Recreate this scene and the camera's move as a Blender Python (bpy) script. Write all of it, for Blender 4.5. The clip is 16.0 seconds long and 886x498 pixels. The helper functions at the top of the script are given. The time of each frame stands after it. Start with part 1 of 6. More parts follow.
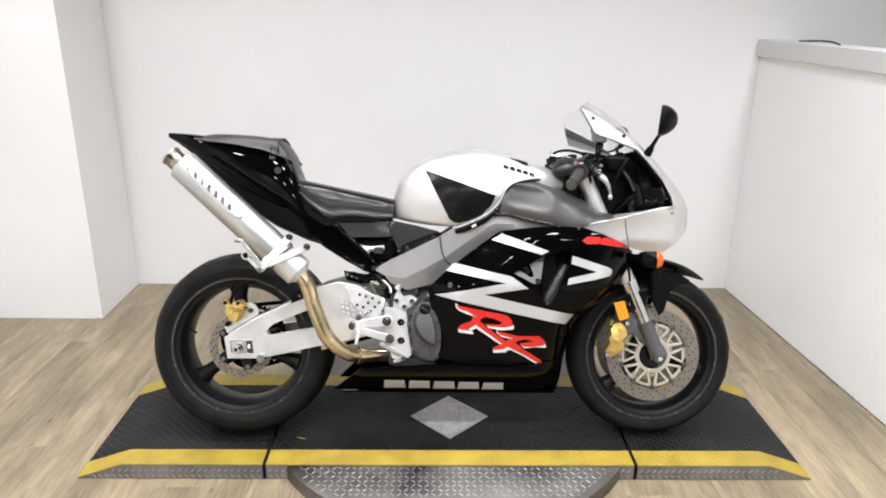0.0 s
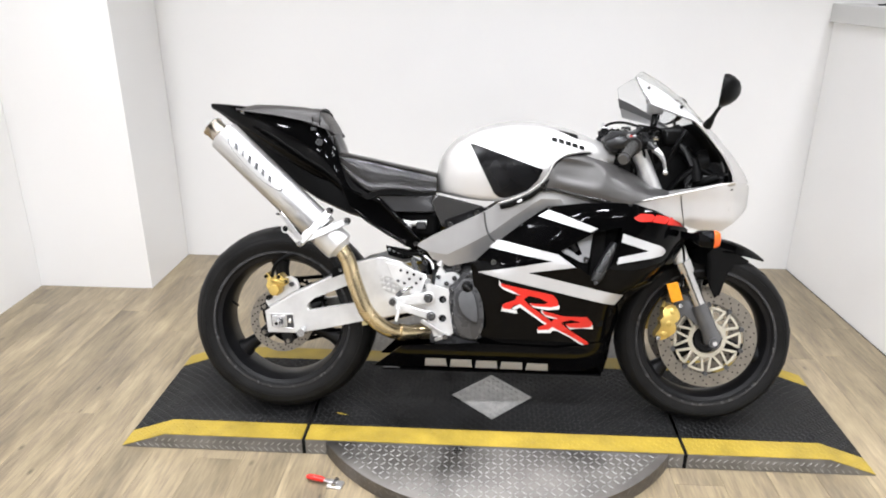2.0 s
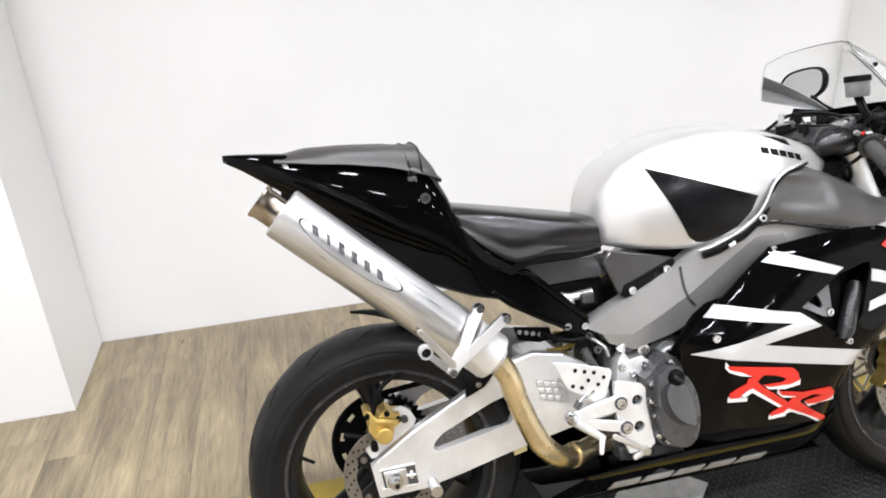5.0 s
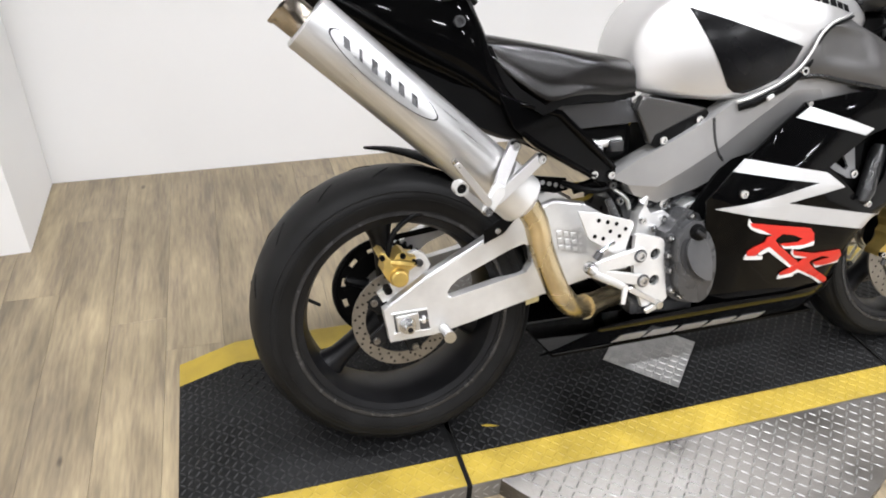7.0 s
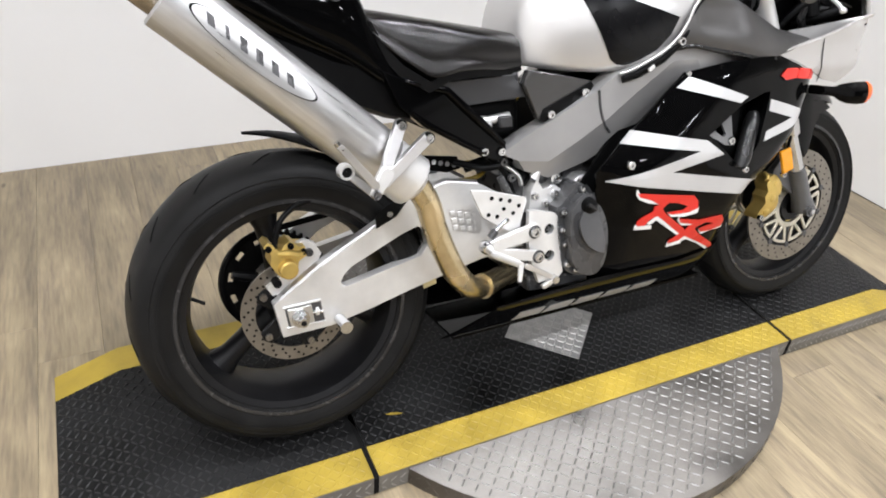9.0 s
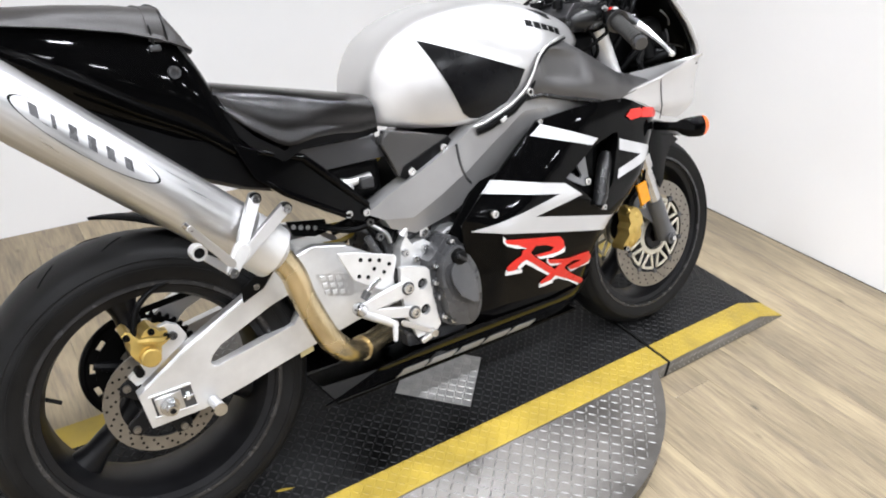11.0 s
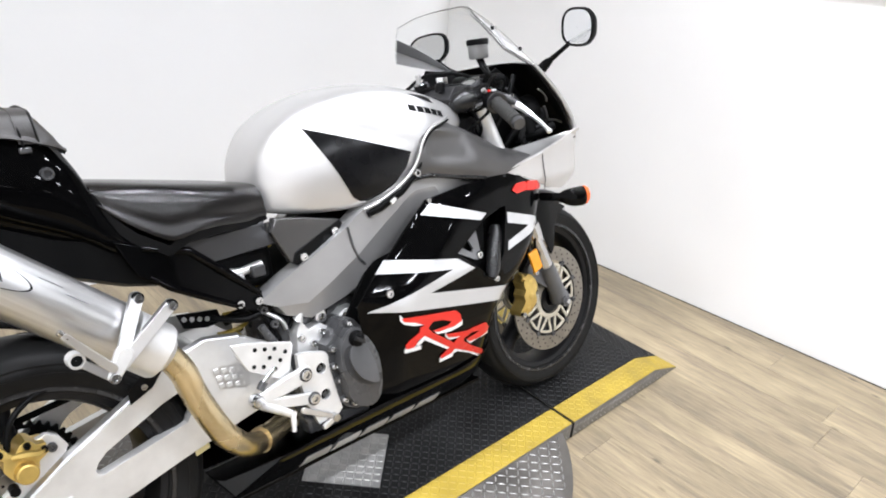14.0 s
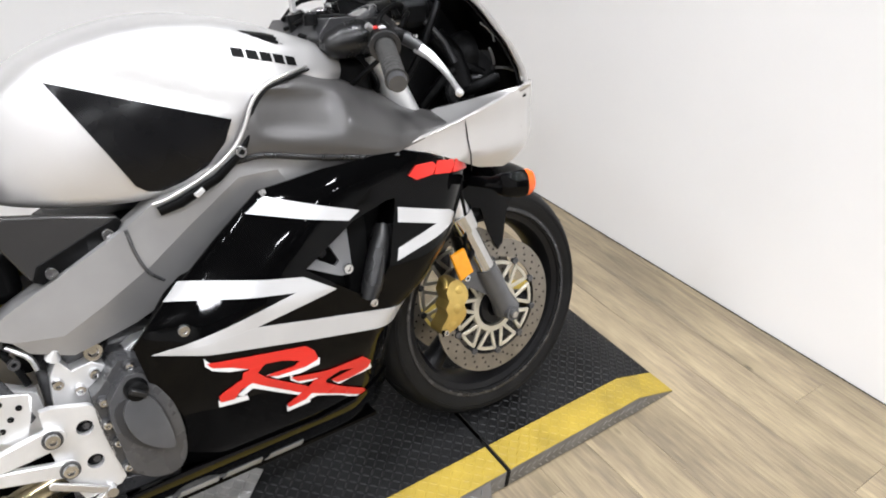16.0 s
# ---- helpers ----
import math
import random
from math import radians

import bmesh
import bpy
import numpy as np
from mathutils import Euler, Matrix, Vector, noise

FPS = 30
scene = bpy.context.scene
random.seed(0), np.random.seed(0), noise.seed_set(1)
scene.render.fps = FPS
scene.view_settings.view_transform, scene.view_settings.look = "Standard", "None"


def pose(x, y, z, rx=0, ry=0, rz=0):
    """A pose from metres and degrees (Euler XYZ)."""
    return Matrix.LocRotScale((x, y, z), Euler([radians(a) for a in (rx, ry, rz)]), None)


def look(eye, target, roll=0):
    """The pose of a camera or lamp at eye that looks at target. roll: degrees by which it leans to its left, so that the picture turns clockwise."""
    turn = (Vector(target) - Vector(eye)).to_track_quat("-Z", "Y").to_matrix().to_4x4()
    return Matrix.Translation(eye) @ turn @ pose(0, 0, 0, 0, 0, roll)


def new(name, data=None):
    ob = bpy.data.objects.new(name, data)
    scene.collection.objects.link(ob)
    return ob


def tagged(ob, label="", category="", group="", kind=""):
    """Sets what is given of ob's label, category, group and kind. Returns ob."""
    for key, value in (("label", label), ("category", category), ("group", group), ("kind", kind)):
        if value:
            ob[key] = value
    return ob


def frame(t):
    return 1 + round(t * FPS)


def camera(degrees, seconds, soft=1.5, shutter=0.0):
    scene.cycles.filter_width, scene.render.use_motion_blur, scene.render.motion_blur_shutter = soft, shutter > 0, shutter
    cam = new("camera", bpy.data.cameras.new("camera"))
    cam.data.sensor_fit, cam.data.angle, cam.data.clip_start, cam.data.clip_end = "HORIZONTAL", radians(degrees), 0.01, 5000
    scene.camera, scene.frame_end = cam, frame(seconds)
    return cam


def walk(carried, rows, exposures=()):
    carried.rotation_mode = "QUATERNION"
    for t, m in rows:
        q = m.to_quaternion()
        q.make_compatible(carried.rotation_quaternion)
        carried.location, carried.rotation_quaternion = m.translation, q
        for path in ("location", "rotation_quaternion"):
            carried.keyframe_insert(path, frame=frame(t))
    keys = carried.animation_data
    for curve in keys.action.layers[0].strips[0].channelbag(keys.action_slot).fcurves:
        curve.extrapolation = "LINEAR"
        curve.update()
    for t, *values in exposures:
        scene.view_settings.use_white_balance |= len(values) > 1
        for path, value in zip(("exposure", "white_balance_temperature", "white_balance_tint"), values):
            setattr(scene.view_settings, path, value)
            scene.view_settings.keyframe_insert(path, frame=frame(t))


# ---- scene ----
cam = camera(64.2, 16.0, soft=1.9)
PATH = [
    (0, (-0.07, -2.255, 1.484), (-0.03, -0.365, 0.83), 0.9),
    (0.5, (-0.063, -2.24, 1.483), (-0.017, -0.353, 0.821), 0.8),
    (1, (-0.058, -2.224, 1.486), (-0.015, -0.334, 0.832), 0.7),
    (1.5, (-0.043, -2.206, 1.48), (-0.021, -0.32, 0.814), 0.1),
    (1.8, (-0.036, -2.193, 1.469), (-0.091, -0.321, 0.767), 0.0),
    (2, (-0.044, -2.182, 1.465), (-0.149, -0.321, 0.74), 0.2),
    (2.2, (-0.086, -2.16, 1.459), (-0.129, -0.299, 0.727), -0.3),
    (2.5, (-0.178, -2.114, 1.483), (-0.169, -0.242, 0.777), -3.4),
    (3, (-0.316, -2.017, 1.471), (-0.278, -0.156, 0.739), -2.5),
    (3.5, (-0.478, -1.824, 1.49), (-0.467, 0.032, 0.745), -3.5),
    (3.7, (-0.558, -1.751, 1.494), (-0.489, 0.105, 0.75), -2.8),
    (5.8, (-0.916, -1.175, 1.432), (-0.421, 0.521, 0.495), -1.1),
    (6, (-0.945, -1.184, 1.421), (-0.422, 0.49, 0.46), 0.3),
    (6.5, (-0.98, -1.202, 1.382), (-0.448, 0.423, 0.346), 1.4),
    (7, (-0.994, -1.2, 1.347), (-0.475, 0.366, 0.217), 3.1),
    (7.5, (-1.004, -1.198, 1.317), (-0.483, 0.317, 0.121), 4.4),
    (8, (-0.998, -1.167, 1.317), (-0.36, 0.325, 0.148), 5.3),
    (8.5, (-0.974, -1.161, 1.321), (-0.264, 0.299, 0.153), 5.5),
    (9, (-0.957, -1.167, 1.325), (-0.193, 0.275, 0.168), 5.3),
    (9.5, (-0.935, -1.17, 1.334), (-0.106, 0.251, 0.196), 4.7),
    (10, (-0.916, -1.173, 1.341), (-0.014, 0.228, 0.234), 4.8),
    (12.5, (-0.858, -1.192, 1.386), (0.269, 0.153, 0.425), 3.6),
    (13, (-0.855, -1.197, 1.393), (0.301, 0.137, 0.454), 3.9),
    (13.5, (-0.852, -1.196, 1.406), (0.362, 0.106, 0.493), 4.3),
    (14, (-0.853, -1.198, 1.407), (0.401, 0.091, 0.532), 4.6),
    (14.5, (-0.798, -1.198, 1.404), (0.446, 0.067, 0.48), 3.5),
    (14.7, (-0.718, -1.195, 1.403), (0.477, 0.108, 0.468), 1.4),
    (15, (-0.571, -1.192, 1.397), (0.608, 0.144, 0.488), 2.4),
    (15.2, (-0.486, -1.202, 1.394), (0.677, 0.136, 0.47), 2.9),
    (15.5, (-0.379, -1.172, 1.391), (0.759, 0.131, 0.387), 2.4),
    (15.7, (-0.308, -1.138, 1.36), (0.808, 0.174, 0.343), 3.2),
    (16, (-0.192, -1.026, 1.352), (0.831, 0.293, 0.25), 5.1),
]
EXPOSURE = [(0, -0.16, 6500, 10), (3.5, 0.05, 6400, 10), (6, 0.0, 6400, 10), (7, -0.1, 6450, 10), (8, -0.2, 6500, 10), (9, -0.22, 6450, 10), (10, -0.2, 6350, 10), (12.5, 0.0, 6270, 10), (14, -0.04, 6270, 10), (15, -0.05, 6340, 10), (16, -0.2, 6400, 10)]
walk(cam, [(t, look(eye, target, roll)) for t, eye, target, roll in PATH], EXPOSURE)

# ---------------------------------------------------------------- light
world = bpy.data.worlds.new("room_air")
scene.world = world
world.use_nodes = True
world.node_tree.nodes["Background"].inputs[0].default_value = (0.9, 0.95, 1.0, 1)
world.node_tree.nodes["Background"].inputs[1].default_value = 0.02


def ceiling_lamp(x, y, z, sx, sy, watts, warm=(0.975, 0.985, 1.03)):
    data = bpy.data.lights.new("ceiling_lamp_light", "AREA")
    data.shape, data.size, data.size_y = "RECTANGLE", sx, sy
    data.energy, data.color, data.spread = watts, warm, radians(135)
    ob = new("ceiling_lamp_light", data)
    ob.matrix_world = pose(x, y, z, 0, 0, 0)
    return ob


LAMPS = [(x, y) for y in (-0.1, -1.5, -3.4, -5.4) for x in (-1.8, -0.9, 0.0, 0.9, 1.8)]
for lx, ly in LAMPS:
    ceiling_lamp(lx, ly, 2.86, 0.23, 0.11, 15.5 if ly > -1 else (16.5 if ly > -2 else 29))

# ---------------------------------------------------------------- materials


def node_material(name):
    m = bpy.data.materials.new(name)
    m.use_nodes = True
    return m, m.node_tree.nodes, m.node_tree.links, m.node_tree.nodes["Principled BSDF"]


def surface(name, colour, rough=0.5, metal=0.0, vary=0.12, scale=18.0, fine=220.0, bump=0.05, coat=0.0, stretch=(1, 1, 1), rough_vary=0.12, spec=0.5):
    """A painted, cast or moulded surface with stains at one scale and grain at another."""
    m, nodes, links, bsdf = node_material(name)
    place = nodes.new("ShaderNodeTexCoord")
    mapping = nodes.new("ShaderNodeMapping")
    mapping.inputs["Scale"].default_value = stretch
    links.new(place.outputs["Object"], mapping.inputs["Vector"])
    broad, grain = nodes.new("ShaderNodeTexNoise"), nodes.new("ShaderNodeTexNoise")
    broad.inputs["Scale"].default_value, broad.inputs["Detail"].default_value = scale, 4
    grain.inputs["Scale"].default_value, grain.inputs["Detail"].default_value = fine, 2
    for n in (broad, grain):
        links.new(mapping.outputs["Vector"], n.inputs["Vector"])
    ramp = nodes.new("ShaderNodeMapRange")
    ramp.inputs["From Min"].default_value, ramp.inputs["From Max"].default_value = 0.3, 0.7
    ramp.inputs["To Min"].default_value, ramp.inputs["To Max"].default_value = 1 - vary, 1 + vary
    links.new(broad.outputs["Fac"], ramp.inputs["Value"])
    mix = nodes.new("ShaderNodeVectorMath")
    mix.operation = "SCALE"
    mix.inputs[0].default_value = colour
    links.new(ramp.outputs["Result"], mix.inputs["Scale"])
    links.new(mix.outputs["Vector"], bsdf.inputs["Base Color"])
    rr = nodes.new("ShaderNodeMapRange")
    rr.inputs["From Min"].default_value, rr.inputs["From Max"].default_value = 0.3, 0.7
    rr.inputs["To Min"].default_value, rr.inputs["To Max"].default_value = max(0.02, rough - rough_vary * rough), rough + rough_vary * rough
    links.new(broad.outputs["Fac"], rr.inputs["Value"])
    links.new(rr.outputs["Result"], bsdf.inputs["Roughness"])
    bsdf.inputs["Metallic"].default_value = metal
    bsdf.inputs["Specular IOR Level"].default_value = spec
    bsdf.inputs["Coat Weight"].default_value = coat
    bsdf.inputs["Coat Roughness"].default_value = 0.04
    if bump:
        b = nodes.new("ShaderNodeBump")
        b.inputs["Strength"].default_value, b.inputs["Distance"].default_value = bump, 0.002
        links.new(grain.outputs["Fac"], b.inputs["Height"])
        links.new(b.outputs["Normal"], bsdf.inputs["Normal"])
    return m


def brushed_material(name, colour, rough, turn):
    """Metal with fine streaks along one way: turn is the tilt of the streaks about y, in degrees."""
    m, nodes, links, bsdf = node_material(name)
    place, mapping = nodes.new("ShaderNodeTexCoord"), nodes.new("ShaderNodeMapping")
    mapping.vector_type = "TEXTURE"
    mapping.inputs["Rotation"].default_value = (0, radians(turn), 0)
    mapping.inputs["Scale"].default_value = (1 / 0.8, 1 / 26.0, 1 / 26.0)
    links.new(place.outputs["Object"], mapping.inputs["Vector"])
    streak, cloud = nodes.new("ShaderNodeTexNoise"), nodes.new("ShaderNodeTexNoise")
    streak.inputs["Scale"].default_value, streak.inputs["Detail"].default_value = 5.0, 6
    cloud.inputs["Scale"].default_value, cloud.inputs["Detail"].default_value = 9.0, 4
    links.new(mapping.outputs["Vector"], streak.inputs["Vector"])
    links.new(place.outputs["Object"], cloud.inputs["Vector"])
    ends = []
    for source, lo, hi in ((streak, 0.86, 1.1), (cloud, 0.93, 1.06), (streak, rough * 0.75, rough * 1.3)):
        r = nodes.new("ShaderNodeMapRange")
        r.inputs["From Min"].default_value, r.inputs["From Max"].default_value = 0.3, 0.7
        r.inputs["To Min"].default_value, r.inputs["To Max"].default_value = lo, hi
        links.new(source.outputs["Fac"], r.inputs["Value"])
        ends.append(r.outputs["Result"])
    both, tint = nodes.new("ShaderNodeMath"), nodes.new("ShaderNodeVectorMath")
    both.operation, tint.operation = "MULTIPLY", "SCALE"
    links.new(ends[0], both.inputs[0])
    links.new(ends[1], both.inputs[1])
    tint.inputs[0].default_value = colour
    links.new(both.outputs[0], tint.inputs["Scale"])
    links.new(tint.outputs["Vector"], bsdf.inputs["Base Color"])
    links.new(ends[2], bsdf.inputs["Roughness"])
    bsdf.inputs["Metallic"].default_value = 0.95
    bump = nodes.new("ShaderNodeBump")
    bump.inputs["Strength"].default_value, bump.inputs["Distance"].default_value = 0.09, 0.0008
    links.new(streak.outputs["Fac"], bump.inputs["Height"])
    links.new(bump.outputs["Normal"], bsdf.inputs["Normal"])
    return m


def plank_material():
    m, nodes, links, bsdf = node_material("washed_oak_plank")
    place, info = nodes.new("ShaderNodeTexCoord"), nodes.new("ShaderNodeObjectInfo")
    shift = nodes.new("ShaderNodeVectorMath")
    shift.operation = "MULTIPLY_ADD"
    shift.inputs[1].default_value = (37.0, 53.0, 11.0)
    links.new(info.outputs["Random"], shift.inputs[0])
    links.new(place.outputs["Object"], shift.inputs[2])
    stretch = nodes.new("ShaderNodeMapping")
    stretch.inputs["Scale"].default_value = (9.0, 0.9, 1.0)
    links.new(shift.outputs["Vector"], stretch.inputs["Vector"])
    grain, blotch, fine = nodes.new("ShaderNodeTexNoise"), nodes.new("ShaderNodeTexNoise"), nodes.new("ShaderNodeTexNoise")
    grain.inputs["Scale"].default_value, grain.inputs["Detail"].default_value, grain.inputs["Distortion"].default_value = 2.2, 6, 0.6
    blotch.inputs["Scale"].default_value, blotch.inputs["Detail"].default_value = 3.4, 4
    fine.inputs["Scale"].default_value, fine.inputs["Detail"].default_value = 14.0, 5
    links.new(stretch.outputs["Vector"], grain.inputs["Vector"])
    cloud_map = nodes.new("ShaderNodeMapping")
    cloud_map.inputs["Scale"].default_value = (2.2, 0.8, 1.0)
    links.new(shift.outputs["Vector"], cloud_map.inputs["Vector"])
    links.new(cloud_map.outputs["Vector"], blotch.inputs["Vector"])
    links.new(stretch.outputs["Vector"], fine.inputs["Vector"])
    ramp = nodes.new("ShaderNodeValToRGB")
    ramp.color_ramp.elements[0].position, ramp.color_ramp.elements[0].color = 0.35, (0.158, 0.126, 0.087, 1)
    ramp.color_ramp.elements[1].position, ramp.color_ramp.elements[1].color = 0.66, (0.335, 0.271, 0.168, 1)
    e = ramp.color_ramp.elements.new(0.5)
    e.color = (0.245, 0.195, 0.124, 1)
    add = nodes.new("ShaderNodeMath")
    add.operation = "MULTIPLY_ADD"
    add.inputs[1].default_value = 0.45
    links.new(fine.outputs["Fac"], add.inputs[0])
    half = nodes.new("ShaderNodeMath")
    half.operation = "MULTIPLY"
    half.inputs[1].default_value = 0.55
    links.new(grain.outputs["Fac"], half.inputs[0])
    links.new(half.outputs[0], add.inputs[2])
    links.new(add.outputs[0], ramp.inputs["Fac"])
    tone = nodes.new("ShaderNodeMapRange")
    tone.inputs["To Min"].default_value, tone.inputs["To Max"].default_value = 0.92, 1.09
    links.new(info.outputs["Random"], tone.inputs["Value"])
    tone2 = nodes.new("ShaderNodeMapRange")
    tone2.inputs["From Min"].default_value, tone2.inputs["From Max"].default_value = 0.3, 0.7
    tone2.inputs["To Min"].default_value, tone2.inputs["To Max"].default_value = 0.72, 1.20
    links.new(blotch.outputs["Fac"], tone2.inputs["Value"])
    both = nodes.new("ShaderNodeMath")
    both.operation = "MULTIPLY"
    links.new(tone.outputs["Result"], both.inputs[0])
    links.new(tone2.outputs["Result"], both.inputs[1])
    # knots: small dark spots strewn along the grain
    spot = nodes.new("ShaderNodeTexVoronoi")
    spot.inputs["Scale"].default_value = 5.5
    knot_map = nodes.new("ShaderNodeMapping")
    knot_map.inputs["Scale"].default_value = (1.6, 0.75, 1.0)
    links.new(shift.outputs["Vector"], knot_map.inputs["Vector"])
    links.new(knot_map.outputs["Vector"], spot.inputs["Vector"])
    knot = nodes.new("ShaderNodeMapRange")
    knot.inputs["From Min"].default_value, knot.inputs["From Max"].default_value = 0.025, 0.085
    knot.inputs["To Min"].default_value, knot.inputs["To Max"].default_value = 0.42, 1.0
    links.new(spot.outputs["Distance"], knot.inputs["Value"])
    dark = nodes.new("ShaderNodeMath")
    dark.operation = "MULTIPLY"
    links.new(both.outputs[0], dark.inputs[0])
    links.new(knot.outputs["Result"], dark.inputs[1])
    both = dark
    out = nodes.new("ShaderNodeVectorMath")
    out.operation = "SCALE"
    links.new(ramp.outputs["Color"], out.inputs[0])
    links.new(both.outputs[0], out.inputs["Scale"])
    links.new(out.outputs["Vector"], bsdf.inputs["Base Color"])
    bsdf.inputs["Roughness"].default_value = 0.30
    b = nodes.new("ShaderNodeBump")
    b.inputs["Strength"].default_value, b.inputs["Distance"].default_value = 0.12, 0.001
    links.new(fine.outputs["Fac"], b.inputs["Height"])
    links.new(b.outputs["Normal"], bsdf.inputs["Normal"])
    return m


def clear_material(name, tint, rough=0.02):
    m, nodes, links, bsdf = node_material(name)
    bsdf.inputs["Base Color"].default_value = (*tint, 1)
    bsdf.inputs["Transmission Weight"].default_value = 1.0
    bsdf.inputs["Roughness"].default_value = rough
    bsdf.inputs["IOR"].default_value = 1.25
    return m


def lamp_material():
    m, nodes, links, bsdf = node_material("lamp_diffuser")
    bsdf.inputs["Base Color"].default_value = (0.9, 0.9, 0.88, 1)
    bsdf.inputs["Emission Color"].default_value = (1.0, 0.99, 0.985, 1)
    bsdf.inputs["Emission Strength"].default_value = 4.0
    return m


WALL = surface("white_wall_paint", (0.87, 0.865, 0.855), 0.75, vary=0.015, scale=1.5, fine=300, bump=0.06)
CEIL = surface("ceiling_paint", (0.08, 0.08, 0.08), 0.9, vary=0.03, scale=2)
DARKWALL = surface("dark_workshop_wall", (0.10, 0.10, 0.105), 0.8, vary=0.1, scale=2)
GREYWALL = surface("grey_wall_paint", (0.62, 0.62, 0.61), 0.8, vary=0.03, scale=2)
PLANK = plank_material()
GROUT = surface("dark_floor_joint", (0.16, 0.125, 0.075), 0.8)
TREAD = surface("worn_black_tread_plate", (0.0062, 0.0062, 0.0063), 0.52, 0.0, vary=0.85, scale=5, fine=160, bump=0.3, rough_vary=0.35, spec=0.2)
# lighter than the plate for worn tops and for glints painted into them
TREADLUG = surface("worn_tread_bar_tops_and_glints", (0.0135, 0.0135, 0.0137), 0.42, 0.0, vary=0.9, scale=9, fine=160, bump=0.2, rough_vary=0.3, spec=0.2)
YELLOW = surface("yellow_safety_tape", (0.32, 0.226, 0.024), 0.5, vary=0.22, scale=11, fine=150, bump=0.25)
PLATE = surface("aluminium_tread_plate", (0.140, 0.131, 0.120), 0.42, 0.85, vary=0.45, scale=6, fine=140, bump=0.2, rough_vary=0.35)
# black rubber; also the painted shade inside bores, holes and the vent
GAP = surface("black_rubber_and_hole_shade", (0.005, 0.005, 0.005), 0.8, spec=0.1)
RUBBER = surface("tyre_rubber", (0.0080, 0.0079, 0.0078), 0.48, vary=0.3, scale=14, fine=260, bump=0.15, spec=0.13)
WHEELPAINT = surface("dark_grey_wheel_paint", (0.0060, 0.0060, 0.0066), 0.36, 0.0, vary=0.2, scale=20, bump=0.02, spec=0.2)
BLACKGLOSS = surface("black_fairing_paint", (0.0014, 0.0014, 0.0015), 0.05, vary=0.2, scale=6, fine=60, bump=0.003, coat=0.0, spec=0.11)
SILVER = surface("silver_metallic_paint", (0.60, 0.59, 0.577), 0.40, 0.7, vary=0.03, scale=8, fine=900, bump=0.015, coat=0.6)
FRAMEGREY = surface("grey_cast_aluminium", (0.34, 0.336, 0.331), 0.38, 0.5, vary=0.07, scale=12, fine=400, bump=0.05)
ALLOY = surface("bright_alloy", (0.72, 0.718, 0.71), 0.36, 0.62, vary=0.10, scale=16, fine=300, bump=0.05)
BRUSHED = surface("brushed_aluminium", (0.67, 0.665, 0.66), 0.33, 0.93, vary=0.06, scale=14, fine=300, bump=0.05, stretch=(1, 1, 1))
CHROME = surface("polished_steel", (0.55, 0.55, 0.55), 0.14, 1.0, vary=0.06, scale=25, bump=0.01)
TITAN = surface("heat_tinted_steel_pipe", (0.60, 0.495, 0.31), 0.27, 0.95, vary=0.2, scale=10, fine=200, bump=0.03)
GOLD = surface("gold_anodised_metal", (0.60, 0.43, 0.13), 0.36, 0.75, vary=0.12, scale=40, bump=0.04)
DISC = surface("brake_disc_steel", (0.235, 0.215, 0.185), 0.36, 0.85, vary=0.12, scale=30, fine=300, bump=0.04)
ENGINE = surface("grey_engine_paint", (0.075, 0.075, 0.077), 0.28, 0.4, vary=0.15, scale=25, bump=0.08)
MATTE = surface("matte_black_plastic", (0.0026, 0.0026, 0.0027), 0.42, vary=0.2, scale=20, fine=500, bump=0.08, spec=0.10)
DARKGREY = surface("dark_grey_plastic", (0.024, 0.024, 0.0252), 0.36, vary=0.1, scale=15, fine=500, bump=0.06)
MIDGREY = surface("grey_air_duct_plastic", (0.0638, 0.0622, 0.0607), 0.22, 0.55, vary=0.06, scale=10, fine=500, bump=0.03)
LEATHER = surface("black_seat_vinyl", (0.0055, 0.0048, 0.0044), 0.24, vary=0.2, scale=9, fine=420, bump=0.16, spec=0.5)
PILLION = surface("worn_pillion_vinyl", (0.035, 0.032, 0.030), 0.45, vary=0.2, scale=9, fine=420, bump=0.25)
WHITE = surface("white_vinyl_graphic", (0.80, 0.80, 0.80), 0.3, vary=0.04, scale=12, bump=0)
STRIPE = surface("light_silver_stripe", (0.52, 0.52, 0.52), 0.32, 0.2, vary=0.04, scale=12, bump=0)
RED = surface("red_vinyl_graphic", (0.62, 0.022, 0.014), 0.3, vary=0.06, scale=12, bump=0)
AMBER = surface("amber_lens", (0.75, 0.30, 0.01), 0.22, vary=0.08, scale=60, bump=0.03)
ORANGE = surface("orange_lens", (0.78, 0.12, 0.015), 0.2, vary=0.08, scale=60, bump=0.03)
KNEE = surface("black_knee_panel_paint", (0.005, 0.005, 0.0055), 0.2, vary=0.3, scale=14, fine=300, bump=0.02, spec=0.2)
GLASS = clear_material("clear_acrylic", (0.97, 0.98, 0.98))
DUCTGREY = surface("dark_grey_metallic_paint", (0.085, 0.082, 0.080), 0.42, 0.4, vary=0.05, scale=10, fine=600, bump=0.01, coat=0.05)
TRIGREY = surface("grey_moulded_plastic", (0.16, 0.16, 0.162), 0.4, 0.2, vary=0.1, scale=20, fine=500, bump=0.06)
WINDOWGREY = surface("grey_cover_paint", (0.085, 0.085, 0.087), 0.32, 0.4, vary=0.12, scale=25, bump=0.06)
SLEEVE = brushed_material("brushed_silencer_sleeve", (0.58, 0.578, 0.575), 0.36, 42.8)
